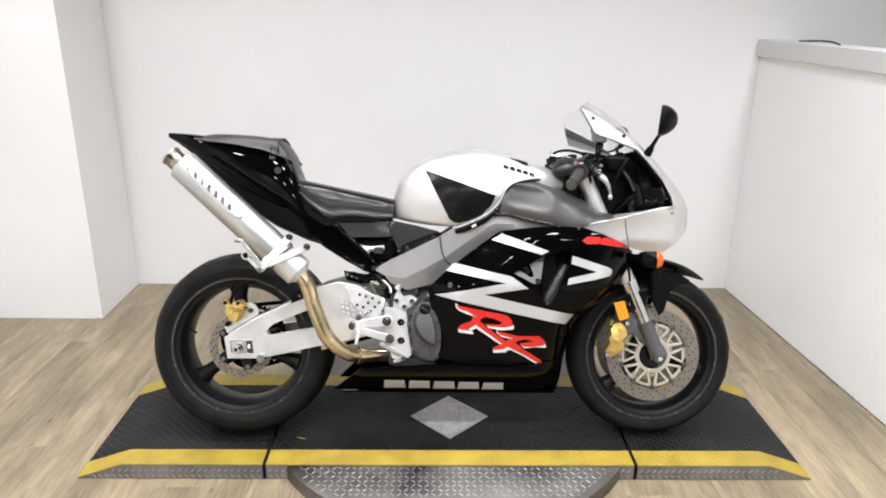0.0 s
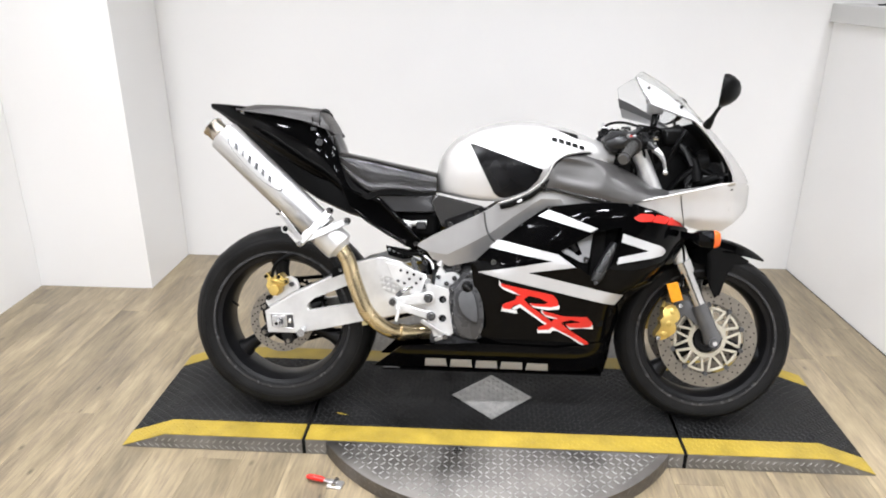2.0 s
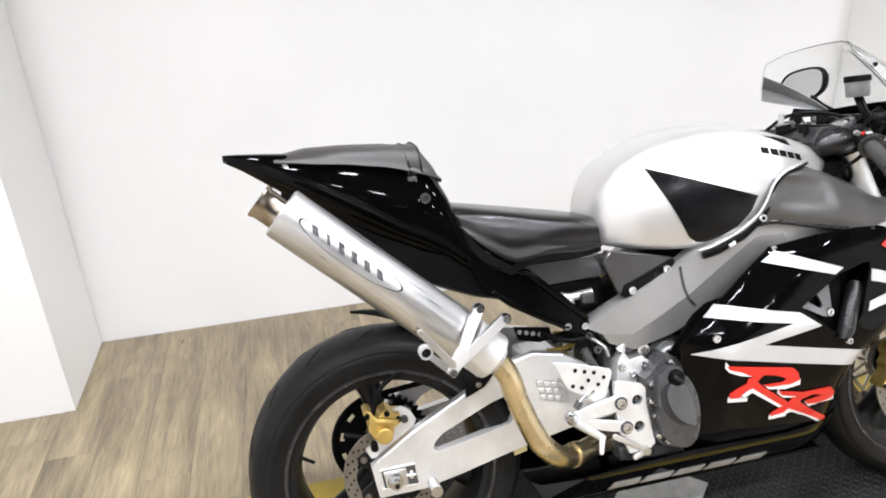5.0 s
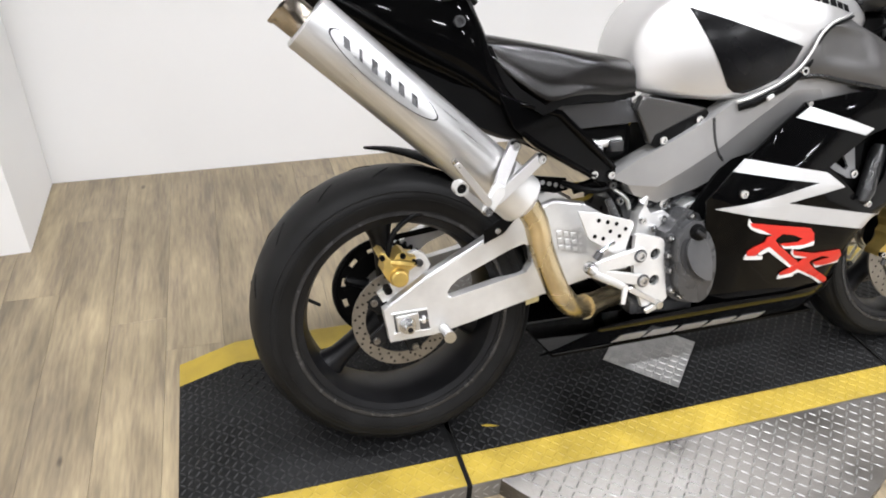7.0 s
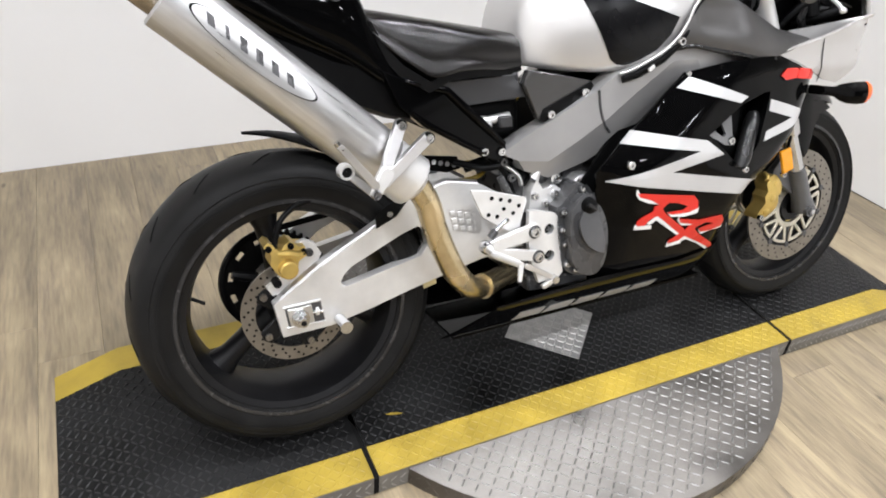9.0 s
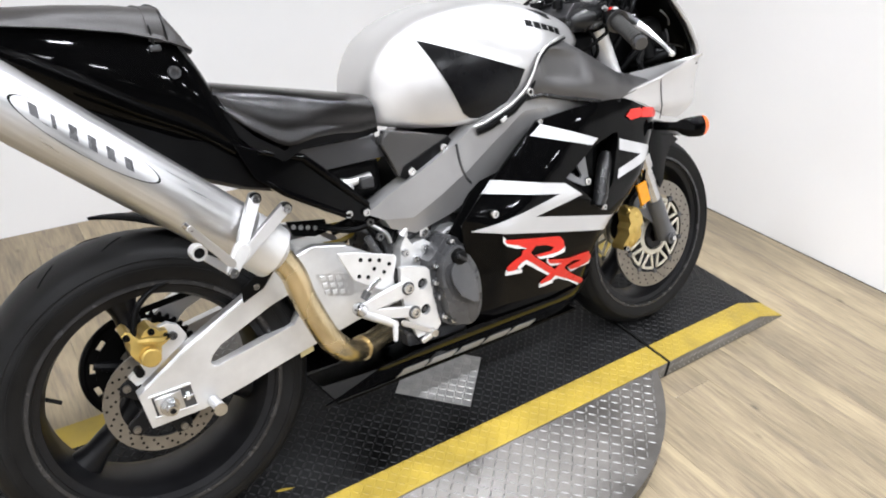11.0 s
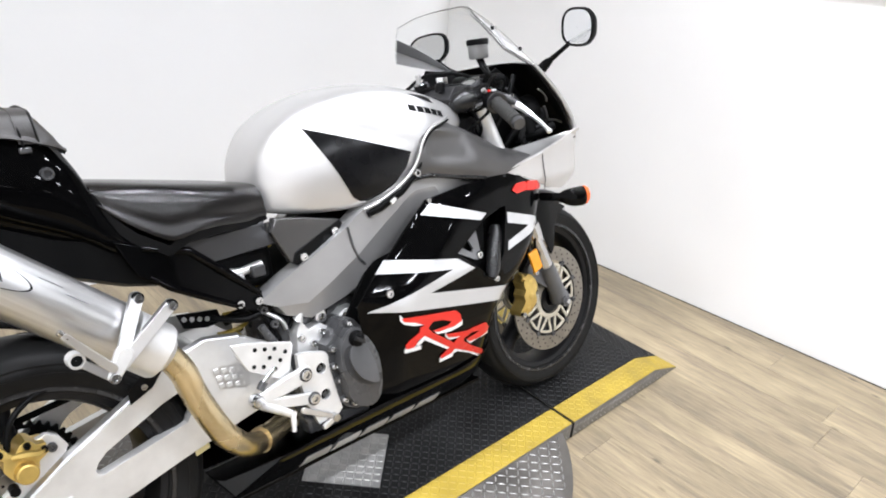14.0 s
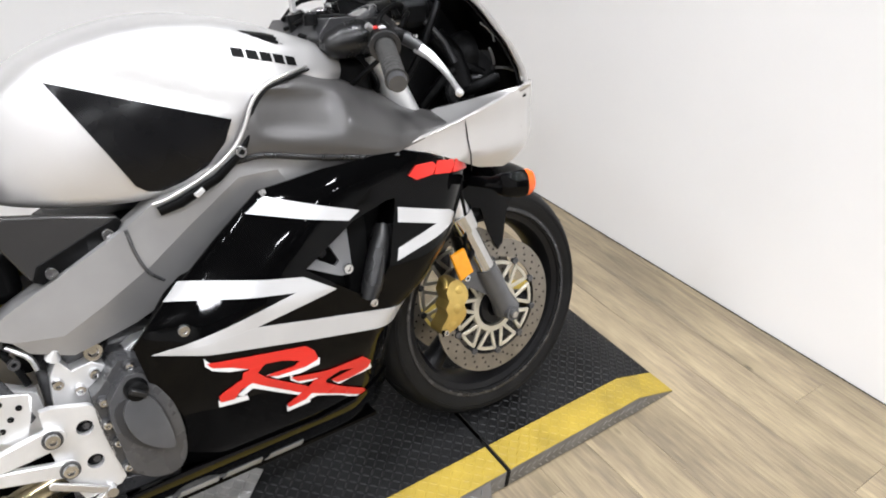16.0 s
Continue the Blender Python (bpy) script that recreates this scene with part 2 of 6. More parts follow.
# lighter than the wheel paint: the rim's highlight ring put into colour
LIP = surface("rim_lip_highlight_paint", (0.055, 0.055, 0.057), 0.26, 0.6, vary=0.25, scale=40, bump=0.03)
COCKPIT = surface("semi_gloss_black_plastic", (0.010, 0.010, 0.0102), 0.28, vary=0.2, scale=25, fine=500, bump=0.04, spec=0.4)
RESERVOIR = surface("smoky_plastic", (0.22, 0.22, 0.22), 0.35, vary=0.1, scale=30)
MIRRORGLASS = surface("mirror_glass", (0.88, 0.89, 0.9), 0.03, 1.0, vary=0.0, bump=0)
LINER = surface("grey_screen_band", (0.13, 0.13, 0.13), 0.35, vary=0.06, scale=20)
FORKGREY = surface("grey_cast_fork", (0.10, 0.10, 0.102), 0.35, 0.4, vary=0.1, scale=20, bump=0.06)
BARE = surface("worn_bare_aluminium", (0.42, 0.415, 0.40), 0.42, 0.55, vary=0.2, scale=30, fine=140, bump=0.2)
SIDEPLATE = surface("dull_aluminium_plate", (0.20, 0.195, 0.185), 0.45, 0.6, vary=0.25, scale=14, fine=140, bump=0.2)
LUGPLATE = surface("worn_turntable_lugs", (0.26, 0.255, 0.245), 0.44, 0.7, vary=0.4, scale=8, fine=140, bump=0.1)
LUGMETAL = surface("bright_worn_lugs", (0.34, 0.335, 0.32), 0.4, 0.7, vary=0.2, scale=30, fine=140, bump=0.1)
TAG = surface("cream_label", (0.55, 0.47, 0.24), 0.5, vary=0.08, scale=40)
DIFFUSER = lamp_material()

OUTLET = surface("heat_stained_steel", (0.36, 0.32, 0.27), 0.17, 1.0, vary=0.35, scale=20, bump=0.01)
GRIP = surface("greyed_grip_rubber", (0.045, 0.044, 0.042), 0.5, vary=0.2, scale=60, fine=600, bump=0.2, spec=0.35)

# ---------------------------------------------------------------- mesh helpers


def finish(name, bm, material, parent=None, label="", sharp=38, bevel=0.0):
    bmesh.ops.recalc_face_normals(bm, faces=bm.faces)
    data = bpy.data.meshes.new(name)
    bm.to_mesh(data)
    bm.free()
    data.polygons.foreach_set("use_smooth", [True] * len(data.polygons))
    data.set_sharp_from_angle(angle=radians(sharp))
    data.materials.append(material)
    ob = new(name, data)
    if parent:
        ob.parent = parent
    if bevel:
        mod = ob.modifiers.new("edge", "BEVEL")
        mod.width, mod.segments, mod.limit_method, mod.angle_limit = bevel, 2, "ANGLE", radians(40)
    if label:
        tagged(ob, label)
    return ob


def part(name, bm, material, parent, label="", sharp=38, bevel=0.0):
    return finish(name, bm, material, parent, label, sharp, bevel)


def add_box(bm, lo, hi, m=None):
    vs = [bm.verts.new((x, y, z)) for x in (lo[0], hi[0]) for y in (lo[1], hi[1]) for z in (lo[2], hi[2])]
    for q in ((0, 1, 3, 2), (4, 6, 7, 5), (0, 4, 5, 1), (2, 3, 7, 6), (0, 2, 6, 4), (1, 5, 7, 3)):
        bm.faces.new([vs[i] for i in q])
    if m:
        bmesh.ops.transform(bm, matrix=m, verts=vs)
    return bm


def box(lo, hi, m=None):
    return add_box(bmesh.new(), lo, hi, m)


def smooth_line(pts, n):
    """Catmull-Rom through points of any size."""
    p = np.array(pts, float)
    p = np.vstack([2 * p[0] - p[1], p, 2 * p[-1] - p[-2]])
    out = []
    for i in range(1, len(p) - 2):
        for t in np.linspace(0, 1, n, endpoint=False):
            a, b, c, d = p[i - 1 : i + 3]
            out.append(0.5 * (2 * b + (c - a) * t + (2 * a - 5 * b + 4 * c - d) * t * t + (3 * b - a - 3 * c + d) * t ** 3))
    out.append(p[-2])
    return out


def add_tube(bm, path, radius, sides=14, caps=True, flat=1.0):
    """A round bar along a path; radius may be a list."""
    path = [Vector(p) for p in path]
    radii = radius if isinstance(radius, (list, tuple, np.ndarray)) else [radius] * len(path)
    rings, side = [], None
    for i, p in enumerate(path):
        ahead = (path[min(i + 1, len(path) - 1)] - path[max(i - 1, 0)]).normalized()
        if side is None:
            side = ahead.orthogonal().normalized()
        side = (side - ahead * side.dot(ahead)).normalized()
        up = ahead.cross(side)
        rings.append([bm.verts.new(p + radii[i] * (math.cos(a) * side + flat * math.sin(a) * up)) for a in np.linspace(0, 2 * math.pi, sides, endpoint=False)])
    for a, b in zip(rings, rings[1:]):
        for k in range(sides):
            bm.faces.new((a[k], a[(k + 1) % sides], b[(k + 1) % sides], b[k]))
    if caps:
        bm.faces.new(rings[0][::-1])
        bm.faces.new(rings[-1])
    return bm


def tube(path, radius, sides=14, caps=True, n=0, flat=1.0):
    return add_tube(bmesh.new(), smooth_line(path, n) if n else path, radius, sides, caps, flat)


def add_lathe(bm, profile, centre, n=48, closed=True):
    """Turns (radius, y) pairs round the y axis through centre."""
    cx, cy, cz = centre
    rings = [[bm.verts.new((cx + r * math.cos(a), cy + y, cz + r * math.sin(a))) for r, y in profile] for a in np.linspace(0, 2 * math.pi, n, endpoint=False)]
    m = len(profile)
    for i in range(n):
        a, b = rings[i], rings[(i + 1) % n]
        for k in range(m if closed else m - 1):
            bm.faces.new((a[k], a[(k + 1) % m], b[(k + 1) % m], b[k]))
    return bm


def lathe(profile, centre, n=48, closed=True):
    return add_lathe(bmesh.new(), profile, centre, n, closed)


def disc_bolt(bm, x, y, z, r=0.008, h=0.006):
    """A round-headed bolt that points to -y, with a hex socket."""
    add_lathe(bm, [(0.0005, -h * 0.5), (r * 0.45, -h * 0.5), (r * 0.5, -h), (r * 0.85, -h), (r, -h * 0.7), (r, 0.002), (0.0005, 0.002)], (x, y, z), 12, False)
    return bm


def bolts(name, places, y, parent, r=0.008, h=0.006, material=None, flip=False):
    for x, z in places:
        bm = disc_bolt(bmesh.new(), x, y, z, r, h)
        part(name, mirrored(bm) if flip else bm, material or CHROME, parent)


def loft(rings, caps=True):
    bm = bmesh.new()
    rows = [[bm.verts.new(p) for p in ring] for ring in rings]
    n = len(rows[0])
    for a, b in zip(rows, rows[1:]):
        for k in range(n):
            bm.faces.new((a[k], a[(k + 1) % n], b[(k + 1) % n], b[k]))
    if caps:
        bm.faces.new(rows[0][::-1])
        bm.faces.new(rows[-1])
    return bm


def sheet(rows, thick):
    """A grid of points given as rows, made solid."""
    bm = bmesh.new()
    grid = [[bm.verts.new(p) for p in row] for row in rows]
    for a, b in zip(grid, grid[1:]):
        for k in range(len(a) - 1):
            bm.faces.new((a[k], a[k + 1], b[k + 1], b[k]))
    bmesh.ops.recalc_face_normals(bm, faces=bm.faces)
    bmesh.ops.solidify(bm, geom=bm.faces[:], thickness=thick)
    return bm


def inside_convex(p, poly):
    """Whether the point p lies inside a convex outline that runs either way."""
    turn = [(b[0] - a[0]) * (p[1] - a[1]) - (b[1] - a[1]) * (p[0] - a[0]) for a, b in zip(poly, poly[1:] + poly[:1])]
    return all(t > 0 for t in turn) or all(t < 0 for t in turn)


def shell(outline, yfun, thick=0.004, step=0.03, holes=(), curve=0, side=-1):
    """A moulded panel: an outline in side view (x, z), laid on the surface y = yfun(x, z), and made solid inwards. holes: convex openings."""
    if curve:
        outline = smooth_line(list(outline) + [outline[0]], curve)[:-1]
    bm = bmesh.new()
    bm.faces.new([bm.verts.new((p[0], 0, p[1])) for p in outline])
    xs, zs = [p[0] for p in outline], [p[1] for p in outline]
    cuts = []
    for lo, hi, axis in ((min(xs), max(xs), 0), (min(zs), max(zs), 2)):
        for c in np.arange(lo + step * 0.63, hi, step):
            co, no = [0, 0, 0], [0, 0, 0]
            co[axis], no[axis] = c, 1
            cuts.append((co, no))
    for hole in holes:
        for a, b in zip(hole, hole[1:] + hole[:1]):
            cuts.append(((a[0], 0, a[1]), (b[1] - a[1], 0, a[0] - b[0])))
    for co, no in cuts:
        bmesh.ops.bisect_plane(bm, geom=bm.verts[:] + bm.edges[:] + bm.faces[:], dist=1e-5, plane_co=co, plane_no=Vector(no).normalized())
    for hole in holes:
        gone = [f for f in bm.faces if inside_convex((f.calc_center_median().x, f.calc_center_median().z), hole)]
        bmesh.ops.delete(bm, geom=gone, context="FACES")
    for v in bm.verts:
        v.co.y = yfun(v.co.x, v.co.z)
    ret = bmesh.ops.extrude_face_region(bm, geom=bm.faces[:])
    for v in ret["geom"]:
        if isinstance(v, bmesh.types.BMVert):
            v.co.y -= side * thick
    return bm


def flat_bar(p, q, w0, w1, t):
    """A flat bar in side view from p to q, with rounded ends."""
    d = Vector((q[0] - p[0], q[2] - p[2])).normalized()
    n = Vector((-d.y, d.x))
    a0 = math.atan2(d.y, d.x)
    ring = [(p[0] + w0 * math.cos(a0 + a), p[2] + w0 * math.sin(a0 + a), p[1]) for a in np.linspace(math.pi / 2, 1.5 * math.pi, 8)]
    ring += [(q[0] + w1 * math.cos(a0 + a), q[2] + w1 * math.sin(a0 + a), q[1]) for a in np.linspace(-math.pi / 2, math.pi / 2, 8)]
    return loft([[(x, y - t / 2, z) for x, z, y in ring], [(x, y + t / 2, z) for x, z, y in ring]])


def mirrored(bm):
    for v in bm.verts:
        v.co.y = -v.co.y
    bmesh.ops.reverse_faces(bm, faces=bm.faces)
    return bm


def lerp(x, xs, ys):
    return float(np.interp(x, xs, ys))


def thing(name, label, category, m=None, group=""):
    ob = new(name)
    ob.empty_display_size = 0.1
    if m:
        ob.matrix_world = m
    return tagged(ob, label, category, group)


# ---------------------------------------------------------------- the room


def structure(name, bm, material, label, category):
    return tagged(finish(name, bm, material), label, category, kind="structure")


BACK = 1.405
structure("wall_back", box((-1.9, BACK, -0.05), (3.2, BACK + 0.12, 2.9)), WALL, "white painted plasterboard wall behind the motorcycle", "wall")
structure("wall_pier", box((-2.4, 0.945, -0.05), (-1.672, BACK - 0.003, 2.9)), WALL, "white painted wall pier that juts into the bay", "wall")
structure("wall_left", box((-2.36, -7.4, -0.05), (-2.24, 0.942, 2.9)), WALL, "white painted side wall of the photo bay", "wall")
bm = bmesh.new()
add_box(bm, (0, -7.4, -0.05), (0.12, BACK - 0.003, 1.262))
for v in bm.verts:
    v.co.x += 1.592 + (BACK - v.co.y) * 0.055
structure("wall_right", bm, WALL, "white half-height partition wall beside the bay", "wall")
bm = box((-0.022, -7.4, 1.262), (0.14, BACK - 0.003, 1.345))
for v in bm.verts:
    v.co.x += 1.592 + (BACK - v.co.y) * 0.055
tagged(finish("trim_cap", bm, GREYWALL, bevel=0.004), "pale grey cap board along the partition top", "trim", kind="structure")
structure("wall_far", box((3.2, -7.4, -0.05), (3.3, 2.4, 2.9)), GREYWALL, "grey wall of the next room beyond the partition", "wall")
structure("wall_front", box((-2.36, -7.55, -0.05), (3.3, -7.42, 2.9)), DARKWALL, "plain dark wall closing the room", "wall")
structure("ceiling", box((-2.5, -7.6, 2.9), (3.4, 2.5, 3.0)), CEIL, "plain pale ceiling of the workshop", "ceiling")
ground = structure("floor", box((-2.5, -7.6, -0.06), (3.3, 1.6, -0.004)), GROUT, "washed oak vinyl plank floor with dark joints", "floor")

bm = box((-0.004, -7.3, -0.003), (-0.001, BACK - 0.01, 0.002))
for v in bm.verts:
    v.co.x += 1.592 + (BACK - v.co.y) * 0.055
structure("trim_joint", bm, GAP, "thin dark joint where floor meets wall", "joint")
for lx, ly in LAMPS:
    lamp = thing("ceiling_lamp", "white ceiling lamp with a bright diffuser", "lamp", pose(lx, ly, 2.86), "ceiling lamps of the bay")
    part("housing", box((-0.145, -0.075, 0.012), (0.145, 0.075, 0.039)), WHITE, lamp)
    part("diffuser", box((-0.115, -0.055, 0.004), (0.115, 0.055, 0.012)), DIFFUSER, lamp)

# made-up strip, added to draw the thin dark line along the cap
cap_strip_path = [(1.66 + 0.04 * math.sin(3 * f), 1.17 - 0.34 * f, 1.347 + 0.008 * math.sin(math.pi * f)) for f in np.linspace(0, 1, 9)]
tagged(finish("cable", tube(cap_strip_path, 0.0035, 8), GAP), "thin dark bowed strip added along the partition cap", "cable")

# ---------------------------------------------------------------- the platform
H = 0.055


def platform_height(x):
    return H if abs(x) < 1.065 else max(0.004, H - (abs(x) - 1.065) * (H - 0.004) / 0.15)


def platform_section(name, x0, x1, label):
    ob = thing(name, label, "platform")
    stops = sorted({x0, x1, *[c for c in (-1.215, -1.065, 1.065, 1.215) if x0 < c < x1]})

    def slab(y0, y1, lift, low):
        bm = bmesh.new()
        rows = []
        for x in stops:
            top = platform_height(x) + lift
            bot = 0.0 if low is None else top - low
            rows.append([bm.verts.new(p) for p in ((x, y0, bot), (x, y1, bot), (x, y1, top), (x, y0, top))])
        for a, b in zip(rows, rows[1:]):
            for k in range(4):
                bm.faces.new((a[k], a[(k + 1) % 4], b[(k + 1) % 4], b[k]))
        bm.faces.new(rows[0][::-1])
        bm.faces.new(rows[-1])
        return bm

    part("deck", slab(-0.296, 0.296, -0.002, None), SIDEPLATE, ob, "bare aluminium tread plate side")
    part("tread", slab(-0.213, 0.213, 0.0, 0.0018), TREAD, ob, "worn black diamond tread surface")
    part("safety_tape", slab(-0.295, -0.2135, 0.0004, 0.0022), YELLOW, ob, "yellow safety tape along the edge")
    part("safety_tape", slab(0.2135, 0.295, 0.0004, 0.0022), YELLOW, ob, "yellow safety tape along the edge")
    return ob


rear_ramp = platform_section("ramp_section", -1.215, -0.609, "black tread plate end ramp with yellow taped edges")
deck = platform_section("platform_deck", -0.597, 0.615, "black tread plate turntable deck with yellow taped edges")
front_ramp = platform_section("ramp_section", 0.627, 1.215, "black tread plate end ramp with yellow taped edges")
for gx in (-0.603, 0.621):
    tagged(finish("joint_strip", box((gx - 0.0055, -0.297, 0.001), (gx + 0.0055, 0.296, H - 0.004)), GAP), "black gap strip between two platform sections", "strip", "platform joints")


def lugs(x0, x1, y0, y1, pitch, size, zfun, inside=None, lift=0.0, high=0.0012, wide=0.28, rows=False):
    """Raised bars of tread plate, turned this way and that in turn."""
    verts, faces = [], []
    for i, x in enumerate(np.arange(x0 + pitch / 2, x1, pitch)):
        for j, y in enumerate(np.arange(y0 + pitch / 2, y1, pitch)):
            if inside and not inside(x, y):
                continue
            a = radians(45 if (j if rows else i + j) % 2 else -45)
            c, s = math.cos(a), math.sin(a)
            k = len(verts)
            for dx, dy, dz in ((-1, 0, 0), (-0.45, -wide, 0), (0.45, -wide, 0), (1, 0, 0), (0.45, wide, 0), (-0.45, wide, 0), (-0.5, 0, 1), (0.5, 0, 1)):
                px, py = x + size * (dx * c - dy * s), y + size * (dx * s + dy * c)
                verts.append((px, py, zfun(px) + lift + dz * high))
            faces += [(k, k + 1, k + 6), (k + 1, k + 2, k + 7, k + 6), (k + 2, k + 3, k + 7), (k + 3, k + 4, k + 7), (k + 4, k + 5, k + 6, k + 7), (k + 5, k, k + 6)]
    data = bpy.data.meshes.new("tread_pattern")
    data.from_pydata(verts, [], faces)
    return data


def lug_part(data, material, parent):
    data.materials.append(material)
    ob = new("tread_pattern", data)
    ob.parent = parent
    return tagged(ob, "raised diamond tread bars", kind="stuff")


in_patch = lambda x, y: abs(x - 0.01) + abs(y + 0.007) < 0.15
for x0, x1, ob in ((-1.213, -0.611, rear_ramp), (-0.595, 0.613, deck), (0.629, 1.213, front_ramp)):
    lug_part(lugs(x0, x1, -0.212, 0.212, 0.0165, 0.0092, platform_height, None if ob is not deck else (lambda x, y: not in_patch(x, y)), high=0.0017), TREADLUG, ob)
    lug_part(lugs(x0, x1, -0.293, -0.217, 0.0165, 0.0088, platform_height, lift=0.0004), YELLOW, ob)
corners = ((0.152, -0.007), (0.01, 0.135), (-0.132, -0.007), (0.01, -0.149))
bm = loft([[(x, y, z) for x, y in corners] for z in (H + 0.0004, H + 0.0028)])
patch = tagged(finish("diamond_plate", bm, BARE), "bare aluminium diamond-shaped plate set in the deck", "plate")
lug_part(lugs(-0.14, 0.16, -0.15, 0.15, 0.0165, 0.010, lambda x: H + 0.0028, lambda x, y: abs(x - 0.01) + abs(y + 0.007) < 0.128, high=0.0022), BARE, patch)

RCX, RCY, RR = 0.02, 0.07, 0.66
turntable = tagged(finish("turntable_plate", loft([[(RCX + r * math.cos(a), RCY + r * math.sin(a), z) for a in np.linspace(0, 2 * math.pi, 96, endpoint=False)] for r, z in ((RR, 0.0), (RR, H - 0.006), (RR - 0.003, H - 0.004), (0.05, H - 0.004))]), PLATE), "round bare aluminium tread plate turntable under the deck", "turntable")
lug_part(lugs(-0.64, 0.68, -0.60, 0.74, 0.0215, 0.0112, lambda x: H - 0.004, lambda x, y: (x - RCX) ** 2 + (y - RCY) ** 2 < 0.64 ** 2 and abs(y) > 0.305, high=0.0016, wide=0.20), LUGPLATE, turntable)

upright = pose(0, -0.296, 0, 90, 0, 0)
for x0, x1, ob in ((-1.213, -0.611, rear_ramp), (-0.595, 0.613, deck), (0.629, 1.213, front_ramp)):
    side_lugs = lugs(x0, x1, 0.0, 0.052, 0.0215, 0.0105, lambda x: 0.0, lambda x, y: y < platform_height(x) - 0.008, high=0.0014, wide=0.18, rows=True)
    side_lugs.transform(upright)
    lug_part(side_lugs, LUGMETAL, ob)
verts, faces = [], []
for k in range(190):
    a = 2 * math.pi * k / 190
    for row, z in enumerate((0.015, 0.036)):
        tip = 0.008 if (k + row) % 2 else -0.008
        n = len(verts)
        for da, dz, dr in ((-0.0085, -tip, 0), (0, -0.0025, 0), (0.0085, tip, 0), (0, 0.0025, 0), (0, 0, 0.0016)):
            verts.append((RCX + (RR + dr) * math.cos(a + da / RR), RCY + (RR + dr) * math.sin(a + da / RR), z + dz))
        faces += [(n, n + 1, n + 4), (n + 1, n + 2, n + 4), (n + 2, n + 3, n + 4), (n + 3, n, n + 4)]
rim_lugs = bpy.data.meshes.new("tread_pattern")
rim_lugs.from_pydata(verts, [], faces)
lug_part(rim_lugs, PLATE, turntable)

# paint scuffs on the deck
scuff = [(-0.525, -0.141), (-0.510, -0.141), (-0.495, -0.147), (-0.483, -0.153), (-0.497, -0.152), (-0.514, -0.148)]
tagged(finish("paint_scuff", loft([[(x, y, z) for x, y in scuff] for z in (H + 0.0002, H + 0.0012)]), YELLOW), "small yellow paint scuff on the black deck", "paint mark")

# locking lever of the turntable
latch = thing("turntable_latch", "red-handled locking lever on the floor beside the turntable", "lever", pose(-0.535, -0.432, 0, 0, 0, -12))
part("grip", tube([(-0.028, 0, 0.014), (-0.018, 0, 0.016), (0.018, 0, 0.016), (0.03, 0, 0.014)], [0.006, 0.009, 0.009, 0.006], 12), RED, latch, "red rubber grip")
part("lever_arm", box((0.025, -0.006, 0.011), (0.075, 0.006, 0.017)), BRUSHED, latch, bevel=0.002)
part("base", box((0.042, -0.018, 0.0), (0.09, 0.018, 0.009)), BRUSHED, latch, bevel=0.003)
part("pivot", tube([(0.066, -0.016, 0.013), (0.066, 0.016, 0.013)], 0.007, 14), CHROME, latch)

# ---------------------------------------------------------------- the motorcycle
bike = thing("motorcycle", "silver and black sport motorcycle with red graphics leaning on its stand", "motorcycle", pose(0, -0.09, H, -16, 0, 0))

REAR, FRONT = Vector((-0.705, 0, 0.312)), Vector((0.707, 0, 0.287))


